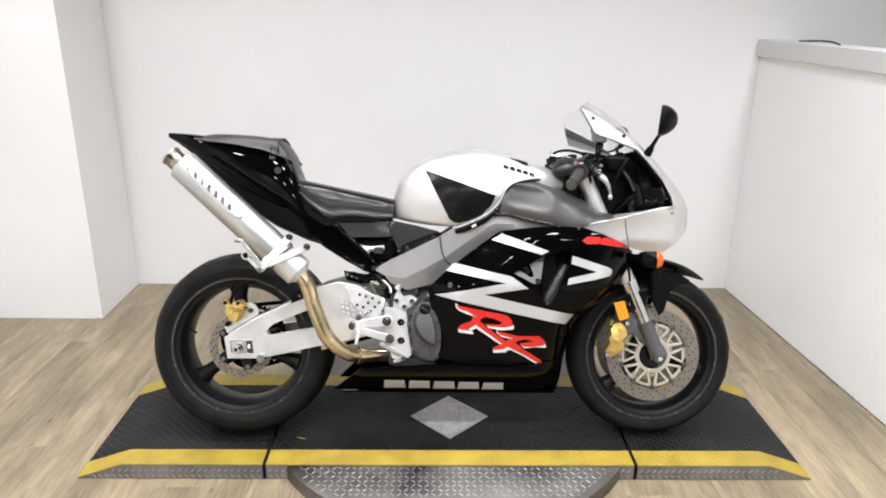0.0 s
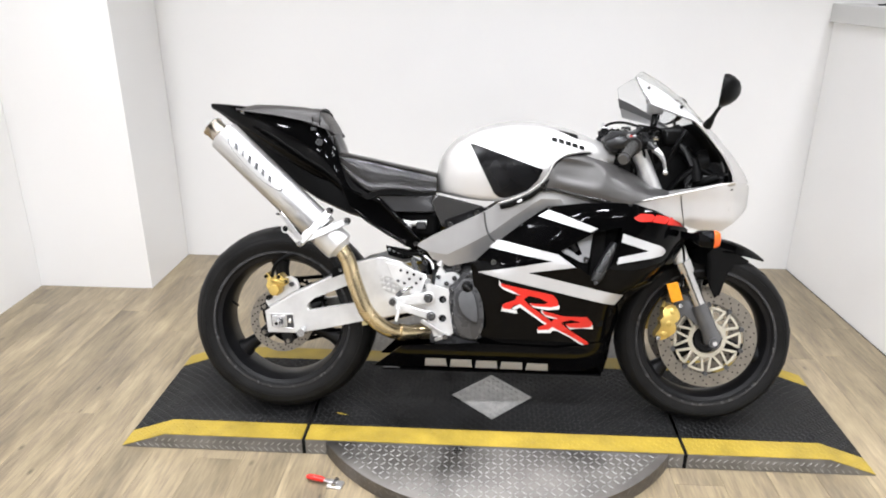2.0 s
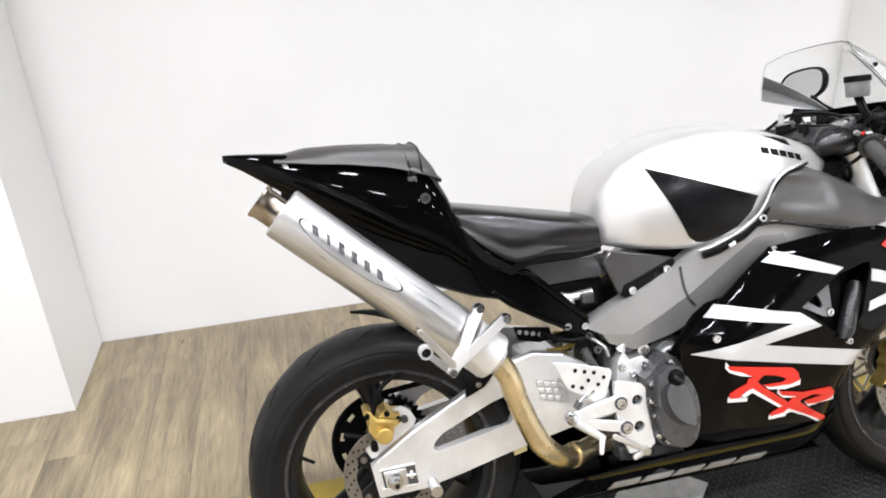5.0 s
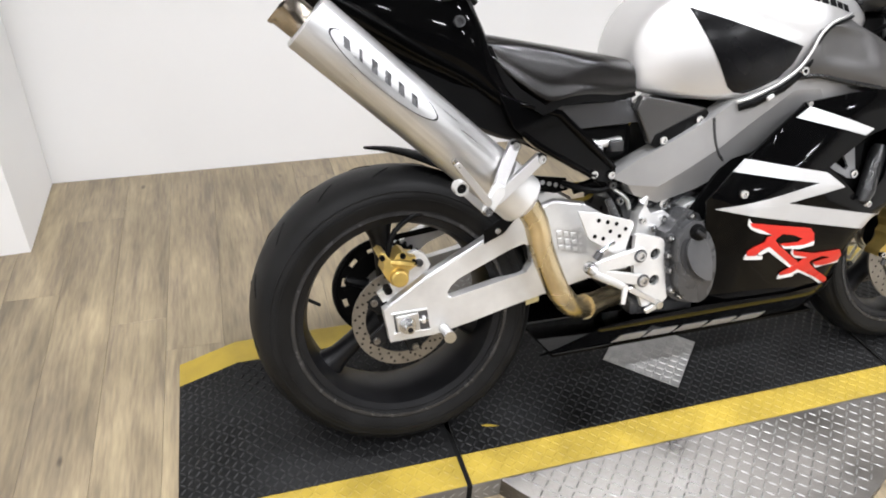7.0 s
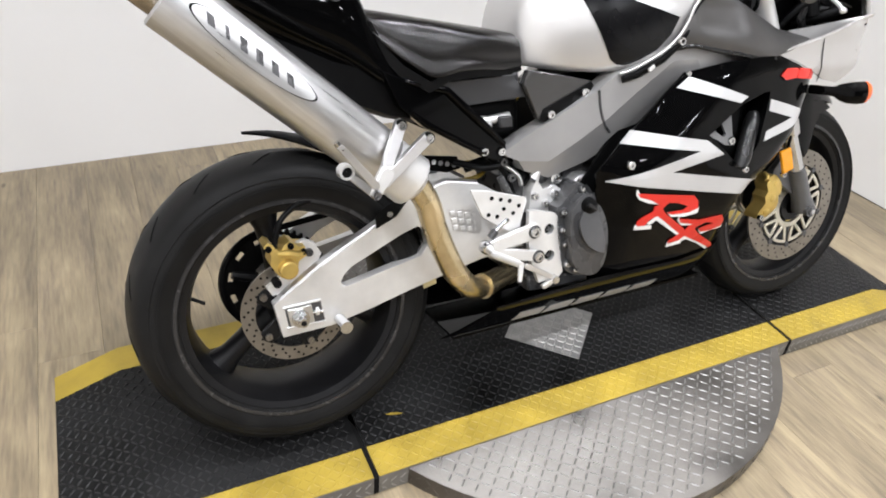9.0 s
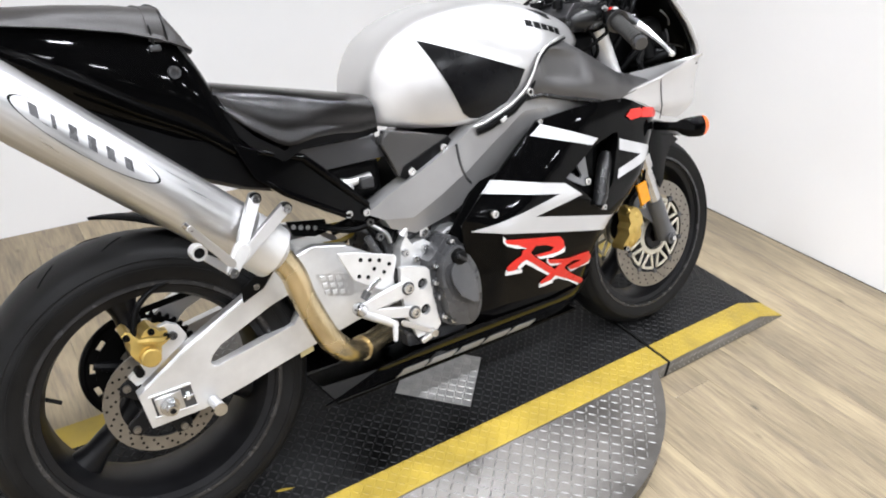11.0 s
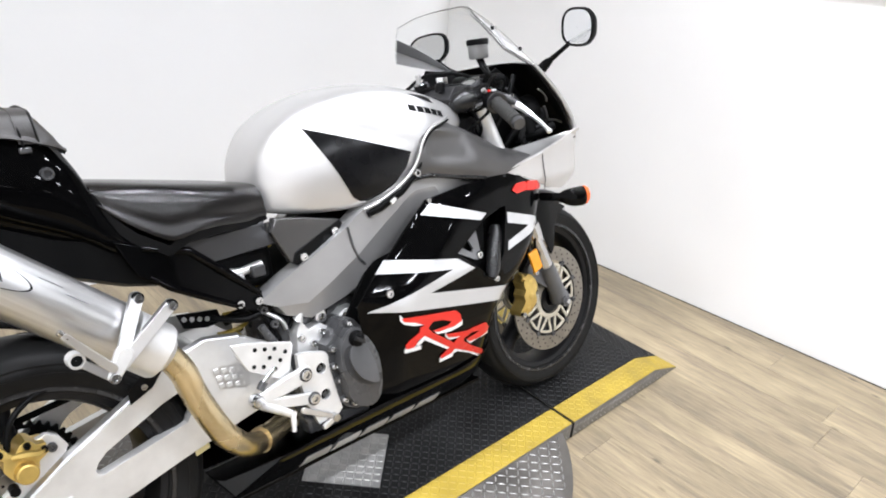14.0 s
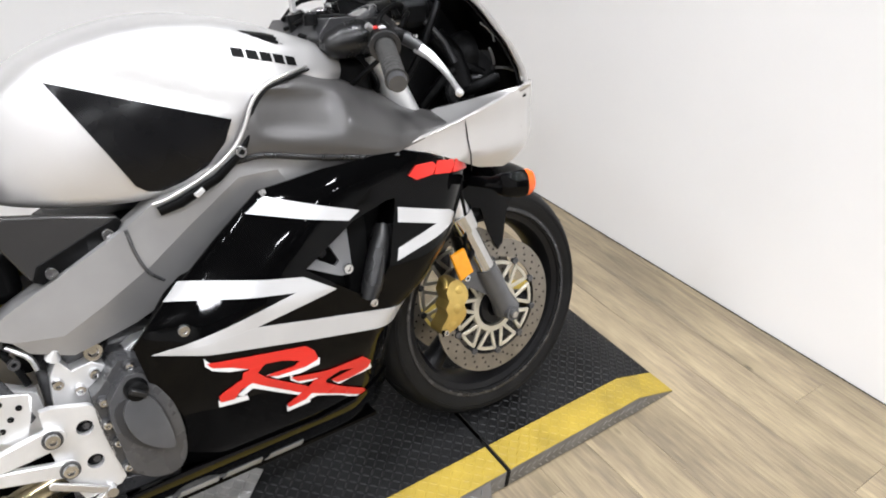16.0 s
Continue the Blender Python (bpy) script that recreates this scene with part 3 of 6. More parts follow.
def wheel(name, c, r_tyre, half, rim_half, r_rim, spoke_turn, label):
    hub = part(name, lathe([(0.022, -0.075), (0.04, -0.075), (0.05, -0.055), (0.04, -0.03), (0.04, 0.03), (0.05, 0.055), (0.04, 0.075), (0.022, 0.075)], c, 32), WHEELPAINT, bike, label)
    tread = [(r_rim - 0.004, -rim_half), (r_rim + 0.022, -half * 0.985), (r_rim + 0.040, -half), (r_tyre - 0.035, -half * 0.95), (r_tyre - 0.018, -half * 0.80), (r_tyre - 0.006, -half * 0.48), (r_tyre, 0)]
    ring = tread + [(r, -y) for r, y in tread[-2::-1]]
    inner = [(r_rim - 0.006, rim_half - 0.006), (r_rim - 0.006, -rim_half + 0.006)]
    tyre = part("tyre", lathe(smooth_line([(r, y) for r, y in ring], 3) + inner, c, 96), RUBBER, hub, "worn black road tyre")
    for rr, yy in ((r_rim + 0.009, 0.992 * (rim_half + (half - rim_half) * 0.45)), (r_rim + 0.034, half * 1.0), (r_tyre - 0.037, half * 0.958)):
        for q in (-1, 1):
            part("sidewall_ring", lathe([(rr - 0.0016, q * yy - 0.0016), (rr + 0.0016, q * yy - 0.0016), (rr + 0.0016, q * yy + 0.0016), (rr - 0.0016, q * yy + 0.0016)], c, 96), RUBBER, tyre)
    for q in (-1, 1):
        part("rim_lip", lathe([(r_rim + 0.0005, q * (rim_half + 0.003) - 0.0025), (r_rim + 0.0075, q * (rim_half + 0.003) - 0.0025), (r_rim + 0.0085, q * (rim_half + 0.003) + 0.0025), (r_rim + 0.0005, q * (rim_half + 0.003) + 0.0025)], c, 96), LIP, hub)
    # grooves cut in the tread stand as thin dark bars
    bm = bmesh.new()
    for k in range(16):
        for s in (-1, 1):
            a0 = 2 * math.pi * (k + (0.25 if s > 0 else 0)) / 16
            pts = []
            for f in np.linspace(0, 1, 7):
                y = s * half * (0.22 + 0.36 * f)
                r = r_tyre - 0.031 * (abs(y) / half) ** 2.6
                a = a0 + 0.13 * f
                pts.append((c[0] + (r - 0.0011) * math.cos(a), c[1] + y, c[2] + (r - 0.0011) * math.sin(a)))
            add_tube(bm, pts, 0.0013, 5)
    tagged(part("tread_pattern", bm, GAP, hub), kind="stuff")
    rim = [(r_rim + 0.004, -rim_half), (r_rim + 0.006, -rim_half + 0.004), (r_rim - 0.010, -rim_half + 0.014), (r_rim - 0.018, -rim_half * 0.4), (r_rim - 0.018, rim_half * 0.4), (r_rim - 0.010, rim_half - 0.014), (r_rim + 0.006, rim_half - 0.004), (r_rim + 0.004, rim_half), (r_rim - 0.018, rim_half - 0.008), (r_rim - 0.030, rim_half * 0.45), (r_rim - 0.030, -rim_half * 0.45), (r_rim - 0.018, -rim_half + 0.008)]
    part("rim", lathe(rim, c, 96), WHEELPAINT, hub)
    for k in range(3):
        a = radians(spoke_turn + 120 * k)
        d, s = Vector((math.cos(a), 0, math.sin(a))), Vector((-math.sin(a), 0, math.cos(a)))
        rings = []
        for r, w, dep in ((0.035, 0.034, 0.036), (0.075, 0.026, 0.032), (0.12, 0.021, 0.027), (0.165, 0.024, 0.026), (r_rim - 0.022, 0.038, 0.03)):
            rings.append([c + d * r + s * (w * math.cos(q)) + Vector((0, dep * math.sin(q), 0)) for q in np.linspace(0, 2 * math.pi, 14, endpoint=False)])
        part("spoke", loft(rings), WHEELPAINT, hub)
    return hub


rear_wheel = wheel("rear_wheel", REAR, 0.312, 0.094, 0.084, 0.226, 98, "dark grey three-spoke rear wheel")
front_wheel = wheel("front_wheel", FRONT, 0.290, 0.060, 0.052, 0.222, 220, "dark grey three-spoke front wheel")
part("valve_stem", tube([REAR + Vector((-0.196 * 0.97, -0.03, 0.05)), REAR + Vector((-0.165, -0.035, 0.035))], 0.004, 8), MATTE, rear_wheel)


def brake_disc(parent, c, y, r0, r1, holes, carrier):
    """A drilled steel ring, on a spoked carrier if one is given."""
    bm = lathe([(r0, y - 0.0025), (r1, y - 0.0025), (r1, y + 0.0025), (r0, y + 0.0025)], c, 72)
    ring = part("brake_disc", bm, DISC, parent, "drilled steel brake disc")
    bm = bmesh.new()
    for k in range(holes):
        for j, f in enumerate((0.22, 0.5, 0.78)):
            a = 2 * math.pi * (k + j * 0.33) / holes
            r = r0 + (r1 - r0) * f
            add_lathe(bm, [(0.0004, -0.0031), (0.0027, -0.0031), (0.0027, -0.002), (0.0004, -0.002)], (c[0] + r * math.cos(a), y + c[1], c[2] + r * math.sin(a)), 8)
    tagged(part("drilling", bm, GAP, ring), kind="stuff")
    if carrier:
        at = lambda r, a: (c[0] + r * math.cos(a), c[1] + y - math.copysign(0.002, -y), c[2] + r * math.sin(a))
        for k in range(10):
            a = 2 * math.pi * k / 10
            for d in (-0.225, 0.225):
                part("carrier_spoke", flat_bar(at(0.060, a + d * 0.28), at(r0 - 0.014, a + d), 0.0042, 0.0042, 0.005), GOLDPALE, ring, bevel=0.001)
            edge = [at(r0 - 0.0095, a + d) for d in np.linspace(-0.25, 0.25, 7)] + [at(r0 - 0.0175, a + d) for d in np.linspace(0.25, -0.25, 7)]
            part("carrier_arc", loft([[(x, q - 0.0025, z) for x, q, z in edge], [(x, q + 0.0025, z) for x, q, z in edge]]), GOLDPALE, ring, bevel=0.0008)
        bm = bmesh.new()
        add_lathe(bm, [(0.048, y - 0.005), (0.060, y - 0.005), (0.062, y - 0.003), (0.062, y + 0.004), (0.048, y + 0.004)], c, 40)
        part("disc_carrier", bm, GOLDPALE, ring, "pale gold spoked disc carrier")
        for k in range(10):
            a = 2 * math.pi * (k + 0.5) / 10
            bm = bmesh.new()
            add_lathe(bm, [(0.0005, -0.006), (0.0075, -0.006), (0.0085, -0.004), (0.0085, 0.003), (0.0005, 0.003)], (c[0] + (r0 - 0.003) * math.cos(a), c[1] + y, c[2] + (r0 - 0.003) * math.sin(a)), 12, False)
            part("disc_button", bm, ENGINE, ring)


GOLDPALE = surface("pale_gold_anodised", (0.58, 0.55, 0.46), 0.36, 0.7, vary=0.08, scale=30, bump=0.03)
brake_disc(front_wheel, FRONT, -0.070, 0.118, 0.160, 26, "gold")
brake_disc(front_wheel, FRONT, 0.070, 0.118, 0.160, 26, "gold")
brake_disc(rear_wheel, REAR, -0.080, 0.080, 0.108, 22, "")
for k in range(5):
    a = 2 * math.pi * k / 5
    at = lambda r, d, y: (REAR.x + r * math.cos(a + d), y, REAR.z + r * math.sin(a + d))
    arm_ring = [at(0.036, -0.5, -0.078), at(0.066, -0.26, -0.080), at(0.082, -0.20, -0.081), at(0.086, 0.0, -0.081), at(0.082, 0.20, -0.081), at(0.066, 0.26, -0.080), at(0.036, 0.5, -0.078)]
    mount = part("disc_mount", loft([[(x, y - 0.004, z) for x, y, z in arm_ring], [(x, y + 0.005, z) for x, y, z in arm_ring]]), WHEELPAINT, rear_wheel, bevel=0.002)
    part("mount_bolt", disc_bolt(bmesh.new(), *at(0.074, 0.0, -0.085), 0.0075, 0.006), DISC, mount)

# sprocket and chain on the far side
bm = bmesh.new()
teeth = [(0.119 if k % 4 in (1, 2) else 0.111) for k in range(43 * 4)]
outer = [(REAR.x + r * math.cos(2 * math.pi * k / 172), REAR.z + r * math.sin(2 * math.pi * k / 172)) for k, r in enumerate(teeth)]
rings = [[(x, y, z) for x, z in outer] for y in (0.098, 0.104)]
low = [[(REAR.x + 0.1035 * math.cos(2 * math.pi * k / 172), y, REAR.z + 0.1035 * math.sin(2 * math.pi * k / 172)) for k in range(172)] for y in (0.104, 0.098)]
bm = loft(rings + low + [rings[0]], caps=False)
add_lathe(bm, [(0.050, 0.098), (0.093, 0.098), (0.093, 0.104), (0.050, 0.104)], REAR, 60)
sprocket = part("sprocket", bm, MATTE, rear_wheel, "dark toothed rear sprocket")
for k in range(5):
    a = 2 * math.pi * k / 5 + 0.3
    part("sprocket_arm", tube([(REAR.x + 0.042 * math.cos(a), 0.099, REAR.z + 0.042 * math.sin(a)), (REAR.x + 0.097 * math.cos(a), 0.101, REAR.z + 0.097 * math.sin(a))], [0.014, 0.010], 8), WHEELPAINT, sprocket)
for k in range(12):
    spread = np.linspace(-0.155, 0.155, 5) + 2 * math.pi * k / 12
    edge = [(REAR.x + 0.0895 * math.cos(a), REAR.z + 0.0895 * math.sin(a)) for a in spread] + [(REAR.x + 0.1065 * math.cos(a), REAR.z + 0.1065 * math.sin(a)) for a in spread[::-1]]
    part("sprocket_bridge", loft([[(x, y, z) for x, z in edge] for y in (0.0985, 0.1035)]), MATTE, sprocket)
bm = bmesh.new()
top = [(REAR.x, REAR.z + 0.116), (-0.45, 0.452), (-0.20, 0.462)]
bot = [(REAR.x, REAR.z - 0.116), (-0.45, 0.265), (-0.20, 0.335)]
back = [(REAR.x + 0.117 * math.cos(a), REAR.z + 0.117 * math.sin(a)) for a in np.linspace(math.pi / 2, 1.5 * math.pi, 18)]
line = [Vector((x, 0.101, z)) for x, z in top[::-1] + back[1:-1] + bot]
line = smooth_line(line, 6)
for i in range(len(line) - 1):
    p, q = Vector(line[i]), Vector(line[i + 1])
    add_tube(bm, [p, q], 0.0075, 6)
part("drive_chain", bm, MATTE, bike, "oily dark drive chain")

# swingarm
sy = lambda x, z: lerp(x, (-0.76, -0.60, -0.45, -0.25), (-0.118, -0.112, -0.108, -0.118))
arm = [(-0.752, 0.348), (-0.649, 0.408), (-0.525, 0.468), (-0.446, 0.514), (-0.37, 0.534), (-0.294, 0.518), (-0.205, 0.465), (-0.195, 0.363), (-0.294, 0.352), (-0.396, 0.328), (-0.554, 0.292), (-0.643, 0.276), (-0.742, 0.276)]
arm_hole = [(-0.614, 0.366), (-0.611, 0.358), (-0.602, 0.353), (-0.436, 0.384), (-0.421, 0.403), (-0.424, 0.440), (-0.440, 0.450), (-0.475, 0.440), (-0.589, 0.393), (-0.606, 0.379)]
swingarm = part("swingarm", shell(arm, sy, 0.026, 0.05, [arm_hole]), ALLOY, bike, "bright alloy box-section swingarm", bevel=0.004)
part("far_limb", shell(arm, lambda x, z: -sy(x, z) + 0.028, 0.026, 0.05, [arm_hole]), ALLOY, swingarm, bevel=0.004)
part("cross_brace", box((-0.36, -0.10, 0.39), (-0.27, 0.10, 0.50)), ALLOY, swingarm, bevel=0.01)
part("axle_recess", shell([(-0.733, 0.338), (-0.660, 0.338), (-0.655, 0.292), (-0.729, 0.296)], lambda x, z: sy(x, z) - 0.0008, 0.004, 0.05), ENGINE, swingarm, "dark slot for the axle block")
for q in ([(-0.736, 0.3405), (-0.659, 0.3405), (-0.659, 0.3365), (-0.736, 0.3365)], [(-0.733, 0.2965), (-0.654, 0.2925), (-0.654, 0.2885), (-0.733, 0.2925)]):
    part("slot_lip", shell(q, lambda x, z: sy(x, z) - 0.004, 0.006, 0.1), ALLOY, swingarm, bevel=0.001)
part("chain_adjuster", shell([(-0.729, 0.334), (-0.680, 0.335), (-0.677, 0.296), (-0.725, 0.298)], lambda x, z: sy(x, z) - 0.007, 0.010, 0.05), BRUSHED, swingarm, bevel=0.002)
part("adjuster_bolt", tube([(-0.680, -0.116, 0.317), (-0.659, -0.116, 0.315)], 0.005, 8), CHROME, swingarm)
part("adjuster_nut", tube([(-0.672, -0.116, 0.3165), (-0.666, -0.116, 0.316)], 0.009, 6), ALLOY, swingarm)
bm = bmesh.new()
add_tube(bm, [(REAR.x, -0.122, REAR.z), (REAR.x, -0.128, REAR.z)], 0.018, 20)
add_tube(bm, [(REAR.x, -0.126, REAR.z), (REAR.x, -0.141, REAR.z)], 0.0145, 6)
add_tube(bm, [(REAR.x, -0.139, REAR.z), (REAR.x, -0.150, REAR.z)], 0.0095, 14)
part("axle_nut", bm, CHROME, swingarm)
part("axle_bore", tube([(REAR.x, -0.149, REAR.z), (REAR.x, -0.1508, REAR.z)], 0.0055, 12), GAP, swingarm)
bm = tube([(-0.625, -0.115, 0.287), (-0.623, -0.150, 0.284)], [0.012, 0.012], 14)
add_tube(bm, [(-0.623, -0.148, 0.284), (-0.623, -0.156, 0.284)], 0.013, 16)
part("stand_bobbin", bm, CHROME, swingarm)
# pads cast into the pivot web
recess = [(-0.374, 0.476), (-0.336, 0.470), (-0.300, 0.458), (-0.296, 0.440), (-0.300, 0.412), (-0.330, 0.418), (-0.360, 0.428), (-0.366, 0.450)]
part("cast_panel", shell(recess, lambda x, z: sy(x, z) - 0.0004, 0.003, 0.1, curve=3), BRUSHED, swingarm)
for i in range(4):
    for j in range(3):
        x, z = -0.362 + 0.0165 * i + 0.003 * j, 0.466 - 0.0165 * j - 0.004 * i
        part("casting_pad", box((x - 0.0055, -0.1155, z - 0.0048), (x + 0.0055, -0.108, z + 0.0048)), ALLOY, swingarm, bevel=0.0008)
part("upper_chamfer", tube([(-0.735, -0.104, 0.352), (-0.649, -0.100, 0.405), (-0.525, -0.096, 0.464), (-0.446, -0.096, 0.509), (-0.37, -0.098, 0.528), (-0.30, -0.10, 0.514)], 0.012, 8), BRUSHED, swingarm)


def washer_bolt(x, y, z, r, parent):
    part("boss_washer", lathe([(0.0005, -0.004), (r, -0.004), (r, 0.004), (0.0005, 0.004)], (x, y, z), 20, False), GAP, parent)
    part("boss_bolt", disc_bolt(bmesh.new(), x, y - 0.004, z, r * 0.78, 0.006), CHROME, parent)


# rear brake
body = [(-0.755, 0.468), (-0.747, 0.474), (-0.739, 0.470), (-0.734, 0.460), (-0.725, 0.456), (-0.717, 0.466), (-0.706, 0.471), (-0.697, 0.466), (-0.692, 0.459), (-0.678, 0.456), (-0.677, 0.438), (-0.694, 0.430), (-0.698, 0.410), (-0.712, 0.399), (-0.730, 0.402), (-0.740, 0.416), (-0.748, 0.432), (-0.744, 0.450), (-0.754, 0.463)]
bm = shell(body, lambda x, z: -0.122 + 3.0 * ((x + 0.715) ** 2 + (z - 0.43) ** 2), 0.05, 0.015)
caliper = part("rear_caliper", bm, GOLD, bike, "gold rear brake caliper", bevel=0.004)
bm = lathe([(0.0005, -0.016), (0.015, -0.016), (0.0175, -0.014), (0.0188, -0.004), (0.0188, 0.006), (0.0005, 0.006)], (-0.717, -0.122, 0.420), 28, False)
part("piston_cover", bm, GOLD, caliper)
part("caliper_bridge", tube([(-0.730, -0.120, 0.452), (-0.714, -0.128, 0.452), (-0.697, -0.126, 0.446), (-0.684, -0.118, 0.444)], [0.006, 0.008, 0.008, 0.006], 8, n=0), GOLD, caliper)
bolts("caliper_bolt", ((-0.748, 0.464), (-0.706, 0.463), (-0.683, 0.447)), -0.118, caliper, 0.006, 0.008, MATTE)
part("pin_bolt", tube([(-0.740, -0.100, 0.392), (-0.740, -0.122, 0.392)], 0.0085, 12), MATTE, caliper)
bracket = part("caliper_bracket", shell([(-0.692, 0.458), (-0.672, 0.462), (-0.654, 0.452), (-0.642, 0.428), (-0.655, 0.405), (-0.680, 0.398), (-0.715, 0.365), (-0.748, 0.358), (-0.758, 0.378), (-0.72, 0.40)], lambda x, z: -0.096, 0.014, 0.03), ALLOY, caliper, bevel=0.003)
part("bracket_bolt", disc_bolt(bmesh.new(), -0.668, -0.098, 0.436, 0.0085, 0.007), ENGINE, bracket)
part("brake_hose", tube([(-0.735, -0.105, 0.46), (-0.715, -0.10, 0.51), (-0.66, -0.085, 0.535), (-0.58, -0.08, 0.52), (-0.50, -0.085, 0.49), (-0.43, -0.09, 0.49)], 0.0058, 10, n=5), MATTE, bike, "black rear brake hose")

# hugger over the rear tyre
rows = []
for a in np.linspace(radians(10), radians(97), 22):
    r = lerp(a, (radians(10), radians(60), radians(78), radians(97)), (0.330, 0.334, 0.342, 0.358))
    w = lerp(a, (radians(30), radians(60), radians(80), radians(97)), (0.088, 0.080, 0.045, 0.004))
    cup = lerp(a, (radians(35), radians(65), radians(97)), (0.03, 0.018, 0.002))
    rows.append([(REAR.x + (r - cup * (u * u)) * math.cos(a), w * u, REAR.z + (r - cup * (u * u)) * math.sin(a)) for u in np.linspace(-1, 1, 9)])
part("rear_hugger", sheet(rows, 0.004), MATTE, bike, "black rear tyre hugger")
bm = shell([(-0.37, 0.563), (-0.282, 0.549), (-0.275, 0.521), (-0.31, 0.516), (-0.36, 0.529)], lambda x, z: 0.02, 0.006, 0.1)
guard = part("chain_guard", bm, MATTE, bike, "black drilled chain guard")
bolts("guard_hole", [(-0.357 + 0.0165 * k, 0.549 - 0.0045 * k) for k in range(5)], 0.0185, guard, 0.0055, 0.001, ALLOY)

part("hugger_bracket", shell([(-0.530, 0.462), (-0.530, 0.492), (-0.470, 0.524), (-0.455, 0.514), (-0.486, 0.480)], lambda x, z: -0.1125, 0.004, 0.05), MATTE, bike, "black bracket that holds the hugger", bevel=0.001)
part("bracket_bolt", disc_bolt(bmesh.new(), -0.501, -0.1135, 0.489, 0.007, 0.005), CHROME, bike)
part("warning_tag", shell([(-0.432, 0.326), (-0.402, 0.333), (-0.400, 0.310), (-0.430, 0.303)], lambda x, z: -0.100, 0.003, 0.05), TAG, bike, "small cream warning tag under the swingarm")

# exhaust
M0, M1 = Vector((-0.862, -0.184, 0.919)), Vector((-0.505, -0.208, 0.593))
axis = (M1 - M0).normalized()
length = (M1 - M0).length
out = (Vector((0, -1, 0)) - axis * axis.dot(Vector((0, -1, 0)))).normalized()
side = axis.cross(out)


def can(s, a, lift=0.0, r=0.0475):
    """A point on the silencer: s along it, a round it (0 faces outwards, positive upwards)."""
    rr = r + lift
    return M0 + axis * s + rr * 1.0 * math.cos(a) * out - rr * 1.08 * math.sin(a) * side


sleeve = [(0.0, 0.030), (0.0, 0.044), (0.004, 0.0475), (length - 0.05, 0.0475), (length - 0.048, 0.047)]
bm = loft([[can(s, a, 0, r) for a in np.linspace(0, 2 * math.pi, 56, endpoint=False)] for s, r in sleeve])
muffler = part("exhaust_silencer", bm, SLEEVE, bike, "brushed aluminium exhaust silencer with an oval badge")
bm = loft([[can(s, a, 0, r) for a in np.linspace(0, 2 * math.pi, 48, endpoint=False)] for s, r in ((length - 0.04, 0.0462), (length + 0.020, 0.0462), (length + 0.027, 0.044), (length + 0.032, 0.034), (length + 0.04, 0.027))])
part("end_band", bm, ALLOY, muffler, "polished front end cap")
bm = loft([[M0 + axis * s + r * math.cos(a) * out + r * math.sin(a) * side + Vector((-0.004, 0, -0.004)) for a in np.linspace(0, 2 * math.pi, 32, endpoint=False)] for s, r in ((0.0, 0.0315), (-0.036, 0.0315), (-0.040, 0.0345), (-0.046, 0.0345), (-0.046, 0.0305), (-0.01, 0.0295))])
part("tail_pipe", bm, OUTLET, muffler, "polished outlet pipe with a rolled lip")
bm = loft([[M0 + axis * s + r * math.cos(a) * out + r * math.sin(a) * side + Vector((-0.004, 0, -0.004)) for a in np.linspace(0, 2 * math.pi, 24, endpoint=False)] for s, r in ((-0.044, 0.030), (-0.012, 0.030))])
part("outlet_bore", bm, GAP, muffler)


def can_patch(points, lift, depth=0.0012):
    """A flat patch wrapped on the silencer from a list of (s, a)."""
    bm = bmesh.new()
    n = len(points)
    mid = np.mean(points, axis=0)
    c1, c0 = bm.verts.new(can(*mid, lift)), bm.verts.new(can(*mid, lift - depth))
    inner = [bm.verts.new(can(*(mid + (np.array(p) - mid) * 0.5), lift)) for p in points]
    edge = [bm.verts.new(can(*p, lift)) for p in points]
    foot = [bm.verts.new(can(*p, lift - depth)) for p in points]
    for k in range(n):
        j = (k + 1) % n
        bm.faces.new((c1, inner[k], inner[j]))
        bm.faces.new((inner[k], edge[k], edge[j], inner[j]))
        bm.faces.new((edge[k], foot[k], foot[j], edge[j]))
        bm.faces.new((c0, foot[j], foot[k]))
    return bm


BA = 0.22
ell = lambda f: [(0.152 + 0.117 * f * math.cos(q), BA + 0.43 * f * math.sin(q)) for q in np.linspace(0, 2 * math.pi, 40, endpoint=False)]
badge = part("oval_badge", can_patch(ell(1.0), 0.0012), MATTE, muffler, "oval maker's badge with a dark rim")
part("badge_face", can_patch(ell(0.965), 0.0017), SLEEVE, badge)
for k in range(6):
    s = 0.071 + 0.029 * k
    w, h = (0.0068 if k != 1 else 0.0035), 0.17 - 0.012 * abs(k - 2.5)
    part("badge_bar", can_patch([(s - w - 0.006, BA + h), (s + w - 0.006, BA + h), (s + w + 0.006, BA - h), (s - w + 0.006, BA - h)], 0.0022, 0.001), ENGINE, badge)

pipe_path = [(-0.500, -0.208, 0.588), (-0.478, -0.210, 0.566), (-0.456, -0.208, 0.526), (-0.440, -0.202, 0.468), (-0.409, -0.199, 0.388), (-0.385, -0.190, 0.350), (-0.350, -0.165, 0.314), (-0.300, -0.126, 0.290), (-0.20, -0.08, 0.286), (-0.08, -0.04, 0.262)]
part("exhaust_pipe", tube(pipe_path, 0.0245, 20, n=6), TITAN, bike, "gold heat-tinted steel exhaust pipe")
bm = tube([(-0.304, -0.129, 0.292), (-0.290, -0.121, 0.289)], 0.028, 20)
part("pipe_clamp", bm, TITAN, bike)

